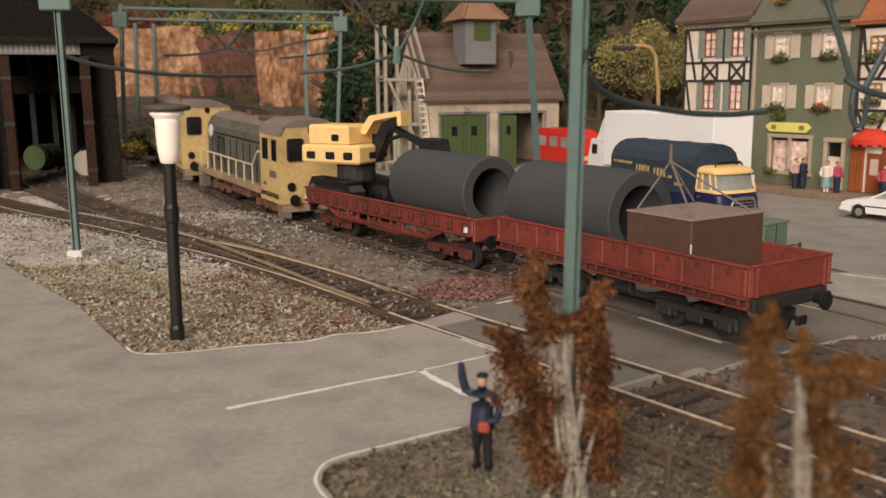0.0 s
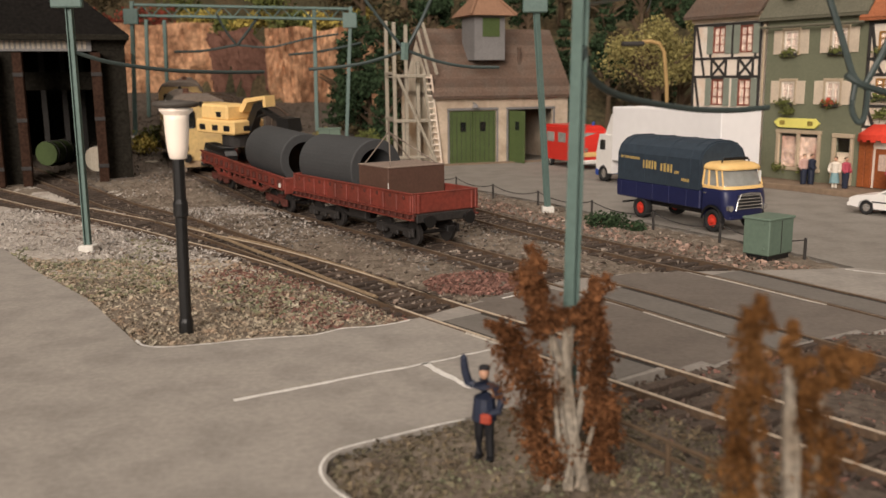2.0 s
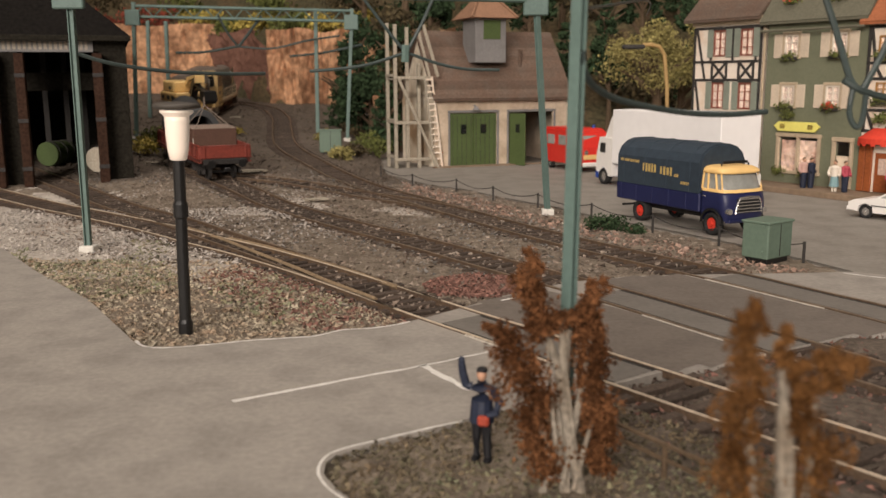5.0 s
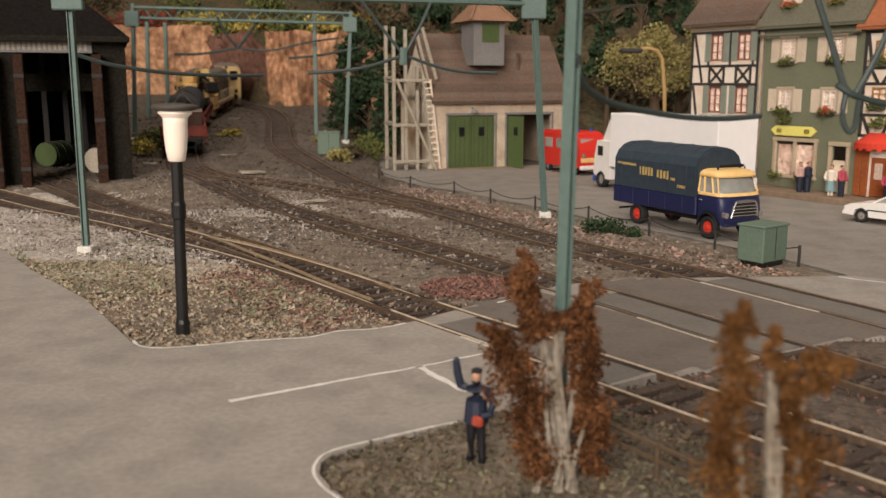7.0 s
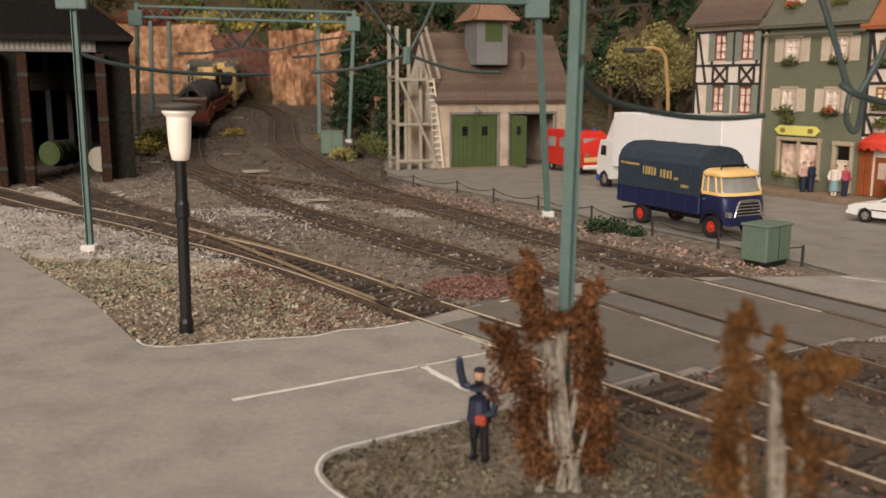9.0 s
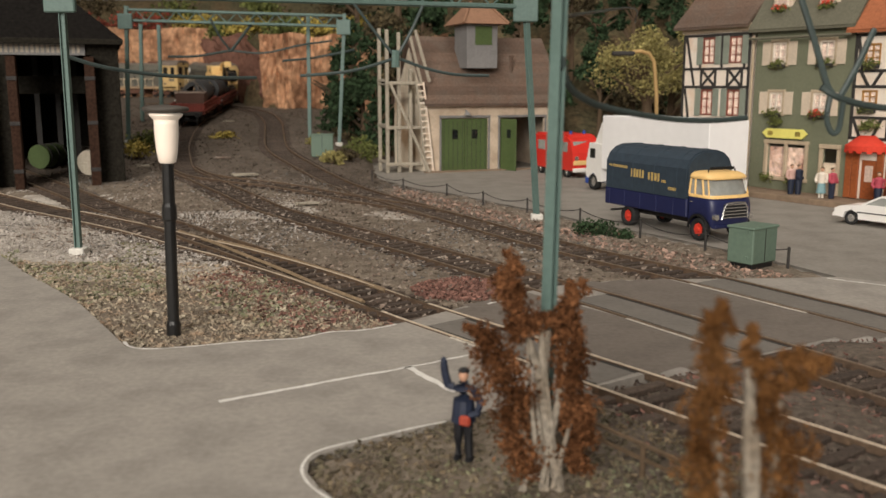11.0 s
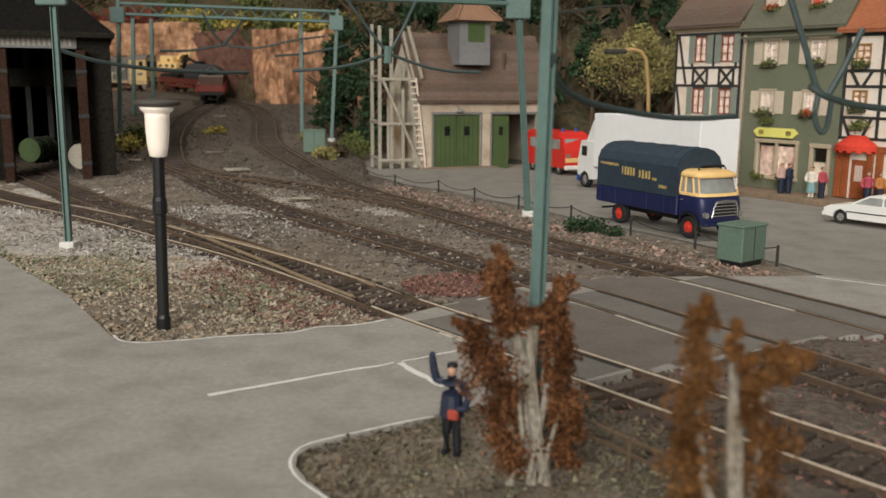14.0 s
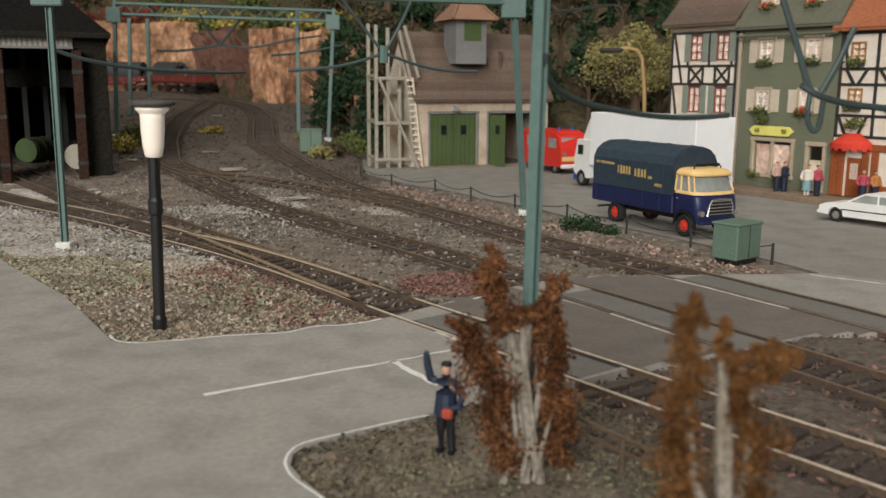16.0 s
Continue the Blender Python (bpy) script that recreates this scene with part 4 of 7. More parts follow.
def white_car():
    v = thing("car", (22.75, 44.4, 0, 0, 0, 126), "white saloon car with black trim strip", "car")
    bm = bmesh.new()
    prism(bm, [(-2.5, 0.4), (-2.52, 0.9), (-2.4, 1.05), (-1.5, 1.1), (1.0, 1.08), (2.2, 0.92), (2.5, 0.78), (2.52, 0.4), (2.0, 0.34), (1.95, 0.62), (1.6, 0.78), (1.25, 0.62), (1.2, 0.32), (-1.2, 0.32), (-1.25, 0.62), (-1.6, 0.78), (-1.95, 0.62), (-2.0, 0.34)], -0.95, 0.95)
    bd = part("body", bm, "carwhite", v)
    bm = bmesh.new()
    prism(bm, [(-2.1, 1.08), (-1.55, 1.5), (-0.2, 1.58), (0.25, 1.5), (1.05, 1.07)], -0.8, 0.8)
    gh = part("greenhouse", bm, "vglass", bd)
    bm = bmesh.new()
    prism(bm, [(-1.6, 1.47), (-1.5, 1.56), (-0.2, 1.62), (0.2, 1.56), (0.28, 1.48)], -0.82, 0.82)
    for y in (-0.81, 0.81):
        for a, b in (((1.08, 1.06), (0.24, 1.5)), ((-0.5, 1.08), (-0.5, 1.55)), ((-2.12, 1.08), (-1.55, 1.5)), ((-1.2, 1.08), (-1.3, 1.52))):
            cyl(bm, (a[0], y, a[1]), (b[0], y * 0.99, b[1]), 0.05, seg=6)
    part("roof", bm, "carwhite", gh)
    bm = bmesh.new()
    for y in (-0.96, 0.96):
        box(bm, (0, y, 0.68), (2.6, 0.03, 0.06), 0.01)
    box(bm, (2.53, 0, 0.6), (0.04, 1.8, 0.1), 0.02)
    part("trim_strip", bm, "black", bd)
    part("bumper", boxed((2.55, 0, 0.46), (0.14, 1.9, 0.2), 0.04), "carwhite", bd)
    for y in (-0.6, 0.6):
        part("headlight", boxed((2.5, y, 0.74), (0.05, 0.45, 0.13), 0.02), "chrome", bd)
    for x in (-1.6, 1.6):
        for y in (-0.82, 0.82):
            road_wheel(v, x, y, 0.36, "chrome", 0.22)


white_car()

# ---- buildings ----
M.update(
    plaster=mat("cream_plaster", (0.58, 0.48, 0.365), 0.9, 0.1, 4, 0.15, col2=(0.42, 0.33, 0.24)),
    # paler than the front to paint the light on the gable; brown patches are bare wall
    plaster_lit_side=mat("lit_patchy_plaster", (0.80, 0.72, 0.58), 0.9, 0.08, 2.2, 0.2, col2=(0.40, 0.27, 0.16)),
    roof=mat("brown_tile_roof", (0.115, 0.076, 0.055), 0.9, 0.22, 7, 0.6, col2=(0.115, 0.085, 0.065), rnd=0.2),
    roof_light=mat("pale_brown_tiles", (0.25, 0.14, 0.085), 0.9, 0.2, 7, 0.5),
    roof_green=mat("grey_green_roof", (0.125, 0.12, 0.085), 0.9, 0.15, 7, 0.4),
    roof_orange=mat("orange_tile_roof", (0.33, 0.115, 0.05), 0.9, 0.18, 7, 0.5),
    doorgreen=mat("moss_green_door", (0.075, 0.11, 0.036), 0.7, 0.1, 6, 0.1),
    woodgrey=mat("grey_weathered_wood", (0.38, 0.34, 0.27), 0.9, 0.25, 10, 0.3),
    slate=mat("grey_boarding", (0.21, 0.205, 0.20), 0.8, 0.12, 8, 0.2),
    wallwhite=mat("white_infill", (0.78, 0.70, 0.60), 0.9, 0.05, 6, 0.1, col2=(0.72, 0.58, 0.45)),
    timber=mat("dark_timber", (0.038, 0.035, 0.032), 0.8, 0.2, 8, 0.2),
    wallgreen=mat("grey_green_render", (0.165, 0.175, 0.115), 0.95, 0.06, 5, 0.2, big=0.2),
    shutter_green=mat("sage_shutter", (0.235, 0.265, 0.215), 0.75, 0.08, 8, 0.15),
    shutter_cream=mat("cream_shutter", (0.62, 0.52, 0.40), 0.75, 0.08, 8, 0.15),
    stone=mat("sandstone_trim", (0.46, 0.37, 0.26), 0.9, 0.1, 8, 0.2),
    framered=mat("red_brown_frame", (0.23, 0.075, 0.05), 0.7, 0.1, 8, 0.1),
    framewhite=mat("white_frame", (0.75, 0.68, 0.58), 0.7, 0.06, 8, 0.05),
    framegold=mat("ochre_frame", (0.36, 0.19, 0.06), 0.7, 0.1, 8, 0.1),
    curtain=mat("pale_curtain", (0.62, 0.48, 0.40), 0.9, 0.25, 9, 0.1),
    shopgoods=mat("shop_display", (0.55, 0.40, 0.32), 0.9, 0.5, 3.5, 0.2, col2=(0.24, 0.10, 0.07)),
    pavement=mat("brown_pavement", (0.235, 0.17, 0.115), 0.9, 0.12, 5, 0.25, big=0.4),
    woodred=mat("orange_brown_wood", (0.30, 0.085, 0.025), 0.65, 0.2, 7, 0.2),
    signyellow=mat("pale_yellow_sign", (0.80, 0.74, 0.19), 0.7, 0.04, 6, 0.0, big=0.08),
    awning=mat("red_awning_cloth", (0.62, 0.05, 0.025), 0.8, 0.08, 6, 0.1),
    leaf=mat("box_plant_leaves", (0.115, 0.13, 0.035), 0.9, 0.2, 9, 0.1, isl=0.5),
    flower=mat("red_flowers", (0.60, 0.07, 0.04), 0.8, 0.1, 9, 0.0, isl=0.3),
    # shed colours: soot and rust, taken near black to hold the shed's shadow too
    shedwall=mat("shaded_sooty_shed_wall", (0.02, 0.018, 0.014), 0.95, 0.4, 6, 0.3, spec=0.06),
    shedroof=mat("shaded_sooty_felt_roof", (0.010, 0.009, 0.008), 0.95, 0.35, 4, 0.3, spec=0.06),
    rustdoor=mat("shaded_rust_brown_door", (0.04, 0.022, 0.015), 0.9, 0.35, 6, 0.3, spec=0.08),
    rock=mat("orange_sandstone", (0.52, 0.30, 0.17), 0.95, 0.4, 1.6, 1.0, col2=(0.30, 0.155, 0.085)),
    # the cliff face turned from the light: its shade is in this darker colour
    rock_shaded=mat("shaded_red_brown_rock", (0.17, 0.085, 0.06), 0.95, 0.25, 2.2, 0.7),
    hill=mat("leaf_litter_slope", (0.085, 0.075, 0.04), 1.0, 0.5, 2.0, 0.8, col2=(0.12, 0.085, 0.045)),
    forest=mat("dark_forest_leaves", (0.034, 0.056, 0.027), 0.95, 0.3, 5, 0.2, isl=0.6, spec=0.1),
    forest_brown=mat("brown_green_leaves", (0.075, 0.058, 0.028), 0.95, 0.3, 5, 0.2, isl=0.6),
    olive=mat("olive_leaves", (0.27, 0.235, 0.085), 0.95, 0.25, 6, 0.2, isl=0.4),
    yellowbush=mat("yellow_green_bush", (0.38, 0.30, 0.07), 0.95, 0.3, 6, 0.2, isl=0.5),
    redbush=mat("russet_bush", (0.22, 0.05, 0.03), 0.95, 0.3, 6, 0.2, isl=0.5),
    rusttree=mat("rust_brown_foliage", (0.165, 0.074, 0.032), 0.95, 0.25, 8, 0.2, col2=(0.055, 0.022, 0.008), isl=0.7, spec=0.1),
    ochretree=mat("ochre_brown_foliage", (0.165, 0.08, 0.028), 0.95, 0.25, 8, 0.2, col2=(0.075, 0.032, 0.009), isl=0.6, spec=0.1),
    bark=mat("pale_dry_bark", (0.26, 0.23, 0.185), 0.9, 0.35, 9, 0.6, col2=(0.20, 0.16, 0.115)),
    bark_dark=mat("brown_bark", (0.11, 0.075, 0.045), 0.9, 0.2, 9, 0.3),
    tan=mat("tan_pole_paint", (0.38, 0.25, 0.10), 0.6, 0.1, 8, 0.1),
)


def bits(bm, c, r, n, size, squash=(1, 1, 1), shell=0.5, sharp=1.0):
    """n small crumpled leaves or stones scattered in a blob."""
    c = Vector(c)
    for _ in range(n):
        d = Vector((random.gauss(0, 1), random.gauss(0, 1), random.gauss(0, 1))).normalized()
        k = r * (shell + (1 - shell) * random.random()) if random.random() < 0.75 else r * random.random()
        p = c + Vector((d.x * squash[0], d.y * squash[1], d.z * squash[2])) * k
        chip(bm, p, size * random.uniform(0.6, 1.4), sharp)


def chip(bm, p, s, flat=1.0):
    """One irregular four-cornered crumb."""
    a = [bm.verts.new((p[0] + random.uniform(-s, s), p[1] + random.uniform(-s, s), p[2] + random.uniform(-s, s) * flat)) for _ in range(4)]
    for f in ((0, 1, 2), (0, 3, 1), (1, 3, 2), (2, 3, 0)):
        bm.faces.new([a[k] for k in f])


def window(parent, x, z, w, h, frame_m, y=0.0, shutter=None, sw=0.0, surround=None, box_of=None, cross=(1, 2)):
    """A casement standing in the wall at (x, z): frame, panes, bars, shutters, flowers."""
    bm = bmesh.new()
    for dx in (-1, 1):
        box(bm, (x + dx * (w / 2 - 0.04), y - 0.02, z), (0.08, 0.14, h), 0.01)
    for dz in (-1, 1):
        box(bm, (x, y - 0.02, z + dz * (h / 2 - 0.05)), (w, 0.135, 0.1), 0.01)
    for k in range(cross[0]):
        box(bm, (x - w / 2 + w * (k + 1) / (cross[0] + 1), y - 0.02, z), (0.06, 0.1, h - 0.1))
    for k in range(cross[1]):
        box(bm, (x, y - 0.021, z - h / 2 + h * (k + 1) / (cross[1] + 1)), (w - 0.1, 0.09, 0.05))
    fr = part("window", bm, frame_m, parent)
    part("pane", boxed((x, y + 0.02, z), (w - 0.1, 0.03, h - 0.1)), "window", fr)
    part("curtain", boxed((x, y + 0.07, z), (w - 0.06, 0.03, h - 0.06)), "curtain", fr)
    if surround:
        bm = bmesh.new()
        for dx in (-1, 1):
            box(bm, (x + dx * (w / 2 + 0.08), y - 0.05, z), (0.16, 0.16, h), 0.02)
        box(bm, (x, y - 0.05, z + h / 2 + 0.1), (w + 0.36, 0.18, 0.2), 0.02), box(bm, (x, y - 0.07, z - h / 2 - 0.07), (w + 0.4, 0.24, 0.14), 0.02)
        part("surround", bm, surround, fr)
    if shutter:
        for dx in (-1, 1):
            bm = bmesh.new()
            cx = x + dx * (w / 2 + sw / 2 + (0.17 if surround else 0.02))
            box(bm, (cx, y - 0.09, z), (sw, 0.07, h + 0.12), 0.015)
            part("shutter", bm, shutter, fr)
    if box_of:
        bm = bmesh.new()
        box(bm, (x, y - 0.26, z - h / 2 - 0.1), (w + 0.1, 0.26, 0.2), 0.02)
        bx = part("flower_box", bm, "timber", fr)
        bm = bmesh.new()
        bits(bm, (x, y - 0.34, z - h / 2 + 0.02), 0.62, 150, 0.09, (1.15, 0.5, 0.55), 0.2)
        part("plant", bm, "leaf", bx)
        if box_of == "flower":
            bm = bmesh.new()
            bits(bm, (x, y - 0.42, z - h / 2 + 0.14), 0.5, 90, 0.075, (1.15, 0.5, 0.5), 0.2)
            part("blossom", bm, "flower", bx)
    return fr


def beams(parent, lines, y=-0.03, w=0.17):
    for x0, z0, x1, z1 in lines:
        d = math.hypot(x1 - x0, z1 - z0)
        bm = boxed(((x0 + x1) / 2, y, (z0 + z1) / 2), (d, 0.1, w), 0.015, m=Matrix.Rotation(-math.atan2(z1 - z0, x1 - x0), 4, "Y"))
        part("beam", bm, "timber", parent)


def gable_roof(parent, x0, x1, y0, y1, eave, ridge, m, over=0.55, thick=0.16):
    """Two slopes with their thickness, the ridge along x, and courses of tiles."""
    ym = (y0 + y1) / 2
    bm = bmesh.new()
    run = ym - y0
    k = (ridge - eave) / run
    a, b = y0 - over, y1 + over
    eave += k * over
    ridge += k * over * 0.5
    k = (ridge - eave) / run
    prism(bm, [(a, eave - k * over), (ym, ridge), (b, eave - k * over), (b, eave - k * over - thick), (ym, ridge - thick * 1.3), (a, eave - k * over - thick)], x0 - 0.25, x1 + 0.25, "yz")
    rf = part("roof", bm, m, parent)
    n = int(math.hypot(run + over, (ridge - eave) + k * over) / 0.42)
    tilt = math.atan(k)
    for i in range(n):
        u = (i + 0.5) / n
        y, z = a + (ym - a) * u, eave - k * over + (ridge - eave + k * over) * u
        off = 0.03
        part("tile_course", boxed(((x0 + x1) / 2, y - off * math.sin(tilt), z + off * math.cos(tilt)), (x1 - x0 + 0.5, 0.44, 0.05), 0.012, m=Matrix.Rotation(tilt + 0.05, 4, "X")), m, rf)
    return rf


def house_frame(name, label):
    return thing(name, (21.03, 59.74, 0.34, 0, 0, -58.25), label, "house", "houses along the street")


def walls_with_holes(parent, x0, x1, z1, holes, m, depth=7.0, t=0.25, name="wall"):
    """A front wall pierced by openings (x0, x1, z0, z1), in columns, with plain side and back walls."""
    bm = bmesh.new()
    xs = sorted({x0, x1, *[h[0] for h in holes], *[h[1] for h in holes]})
    zs = sorted({0.0, z1, *[h[2] for h in holes], *[h[3] for h in holes]})
    grid = {}

    def at(i, j, y):
        if (i, j, y) not in grid:
            grid[i, j, y] = bm.verts.new((xs[i], y, zs[j]))
        return grid[i, j, y]

    def solid(i, j):
        if not (0 <= i < len(xs) - 1 and 0 <= j < len(zs) - 1):
            return False
        cx, cz = (xs[i] + xs[i + 1]) / 2, (zs[j] + zs[j + 1]) / 2
        return not any(h[0] < cx < h[1] and h[2] < cz < h[3] for h in holes)

    for i in range(len(xs) - 1):
        for j in range(len(zs) - 1):
            if solid(i, j):
                bm.faces.new([at(i, j, 0), at(i + 1, j, 0), at(i + 1, j + 1, 0), at(i, j + 1, 0)])
                bm.faces.new([at(i, j, t), at(i, j + 1, t), at(i + 1, j + 1, t), at(i + 1, j, t)])
                for (di, dj), (a, b) in {(-1, 0): ((0, 0), (0, 1)), (1, 0): ((1, 1), (1, 0)), (0, -1): ((1, 0), (0, 0)), (0, 1): ((0, 1), (1, 1))}.items():
                    if not solid(i + di, j + dj):
                        bm.faces.new([at(i + a[0], j + a[1], 0), at(i + b[0], j + b[1], 0), at(i + b[0], j + b[1], t), at(i + a[0], j + a[1], t)])
    bmesh.ops.recalc_face_normals(bm, faces=bm.faces[:])
    part(name, bm, m, parent)
    for x in (x0 + t / 2, x1 - t / 2):
        part(name, boxed((x, depth / 2 + t / 2 + 0.003, z1 / 2), (t, depth - t, z1)), m, parent)
    part(name, boxed(((x0 + x1) / 2, depth, z1 / 2), (x1 - x0 - 2 * t - 0.01, t, z1)), m, parent)


def half_timbered_house():
    h = house_frame("house", "white half-timbered house with sage shutters and brown roof")
    wins = [(-4.25, 8.95, 1.05, 1.75), (-1.95, 8.95, 1.05, 1.75), (-4.25, 5.45, 1.05, 1.75), (-1.95, 5.45, 1.05, 1.75), (-4.25, 2.0, 1.05, 1.75), (-1.95, 2.0, 1.05, 1.75)]
    walls_with_holes(h, -6.55, -0.75, 10.65, [(x - w / 2, x + w / 2, z - k / 2, z + k / 2) for x, z, w, k in wins], "wallwhite")
    for x, z, w, k in wins:
        fr = window(h, x, z, w, k, "framered", 0.02, "shutter_green", 0.5)
        bm = bmesh.new()
        prism(bm, [(x - 0.6, z + k / 2), (x + 0.6, z + k / 2), (x + 0.45, z + k / 2 + 0.16), (x, z + k / 2 + 0.24), (x - 0.45, z + k / 2 + 0.16)], -0.09, 0.0)
        part("lintel", bm, "timber", fr)
    L = [(-6.55, 7.72, -0.75, 7.72), (-6.55, 6.5, -0.75, 6.5), (-6.55, 9.98, -0.75, 9.98), (-6.55, 4.3, -0.75, 4.3), (-6.55, 3.2, -0.75, 3.2), (-6.48, 0, -6.48, 10), (-0.82, 0, -0.82, 10)]
    for x in (-4.85, -3.6, -2.55, -1.35):
        L += [(x, 6.5, x, 7.72), (x, 3.2, x, 4.3)]
    L += [(-4.8, 6.55, -3.65, 7.65), (-4.8, 7.65, -3.65, 6.55), (-2.5, 6.55, -1.4, 7.65), (-2.5, 7.65, -1.4, 6.55)]
    L += [(-6.3, 9.9, -5.5, 6.6), (-6.3, 6.4, -5.7, 3.3), (-5.0, 7.8, -5.0, 9.9), (-3.1, 7.8, -3.1, 9.9), (-1.2, 7.8, -1.2, 9.9)]
    beams(h, L)
    part("eave_board", boxed((-3.65, -0.12, 10.4), (6.0, 0.16, 0.5), 0.03), "stone", h)
    gable_roof(h, -6.75, -0.8, 0, 7, 10.45, 14.3, "roof", 0.7)


half_timbered_house()


def green_house():
    h = house_frame("house", "grey-green rendered house with cream shutters and shop window")
    wins = [(1.55, 8.6, 1.0, 1.35), (4.95, 8.6, 1.0, 1.35), (1.5, 5.5, 0.95, 1.3), (4.7, 5.5, 0.95, 1.3)]
    holes = [(x - w / 2, x + w / 2, z - k / 2, z + k / 2) for x, z, w, k in wins] + [(1.05, 3.95, 0.75, 2.95), (5.15, 6.2, 0.0, 2.8)]
    xs = sorted({round(v, 3) for hh in holes for v in hh[:2]})
    walls_with_holes(h, -0.3, 6.75, 10.4, holes, "wallgreen")
    for i, (x, z, w, k) in enumerate(wins):
        window(h, x, z, w, k, "framewhite", 0.02, "shutter_cream", 0.62, "stone", "flower" if i == 3 else "leaf")
    bm = bmesh.new()
    for x in (0.98, 2.5, 4.02):
        box(bm, (x, -0.04, 1.85), (0.2, 0.2, 2.4), 0.02)
    box(bm, (2.5, -0.05, 3.05), (3.35, 0.22, 0.24), 0.03), box(bm, (2.5, -0.06, 0.7), (3.4, 0.26, 0.2), 0.03)
    sw = part("shop_window", bm, "stone", h)
    for x in (1.74, 3.26):
        part("pane", boxed((x, 0.06, 1.87), (1.3, 0.03, 2.15)), "window", sw)
    part("display", boxed((2.5, 0.3, 1.75), (2.8, 0.2, 1.95), 0.03), "shopgoods", sw, "cluttered pale and red shop goods")
    for x in (1.3, 3.2):
        bm = bmesh.new()
        bits(bm, (x, -0.3, 0.75), 0.6, 140, 0.09, (1.1, 0.45, 0.6), 0.2)
        part("window_plant", bm, "leaf", sw)
    bm = bmesh.new()
    for x in (5.07, 6.28):
        box(bm, (x, -0.05, 1.4), (0.2, 0.22, 2.8), 0.02)
    box(bm, (5.67, -0.06, 2.95), (1.45, 0.24, 0.26), 0.03)
    dr = part("door_surround", bm, "stone", h)
    part("door", boxed((5.67, 0.14, 0.98), (1.0, 0.1, 1.94), 0.02), "shutter_cream", dr)
    part("door_pane", boxed((5.67, 0.08, 1.25), (0.6, 0.03, 1.1)), "window", dr)
    part("transom", boxed((5.67, 0.12, 2.38), (1.0, 0.06, 0.75)), "window", dr)
    bm = bmesh.new()
    prism(bm, [(0.75, 3.62), (1.1, 3.3), (3.75, 3.3), (4.1, 3.62), (3.75, 3.9), (1.1, 3.9)], -0.25, -0.12)
    sg = part("shop_sign", bm, "signyellow", h, "pale yellow pointed signboard")
    bm = bmesh.new()
    for x in (1.4, 3.45):
        box(bm, (x, -0.262, 3.6), (0.35, 0.02, 0.28), 0.05)
    part("emblem", bm, "yellowbush", sg)
    bm = bmesh.new()
    bits(bm, (1.9, -0.45, 4.35), 0.55, 150, 0.09, (1.2, 0.5, 0.6), 0.2)
    part("hanging_plant", bm, "leaf", sg)
    rf = gable_roof(h, -0.35, 6.75, 0, 7, 10.05, 15.4, "roof_green", 0.55)
    part("drainpipe", rod((-0.45, -0.12, 0.1), (-0.45, -0.12, 9.8), 0.09), "stone", h)
    bm = bmesh.new()
    box(bm, (3.2, -0.62, 9.55), (7.3, 0.2, 0.16), 0.05)
    part("gutter", bm, "roof_green", h)
    for x in (1.25, 4.6):
        dm = part("dormer", boxed((x, 1.2, 12.0), (1.4, 1.7, 1.9), 0.03), "shutter_cream", h)
        bm = bmesh.new()
        prism(bm, [(x - 0.95, 12.9), (x, 13.7), (x + 0.95, 12.9), (x + 0.85, 12.8), (x - 0.85, 12.8)], 0.15, 2.6)
        part("dormer_roof", bm, "roof_green", dm)
        bm = bmesh.new()
        box(bm, (x, 0.33, 12.05), (0.9, 0.06, 1.1), 0.02)
        part("dormer_window", bm, "framewhite", dm)
        part("dormer_pane", boxed((x, 0.29, 12.1), (0.66, 0.03, 0.9)), "curtain", dm)
        bm = bmesh.new()
        bits(bm, (x, 0.1, 11.35), 0.65, 170, 0.09, (1.2, 0.5, 0.45), 0.2)
        part("dormer_plant", bm, "leaf", dm)
        bm = bmesh.new()
        bits(bm, (x, 0.0, 11.5), 0.5, 70, 0.08, (1.2, 0.5, 0.4), 0.2)
        part("dormer_blossom", bm, "flower", dm)


green_house()


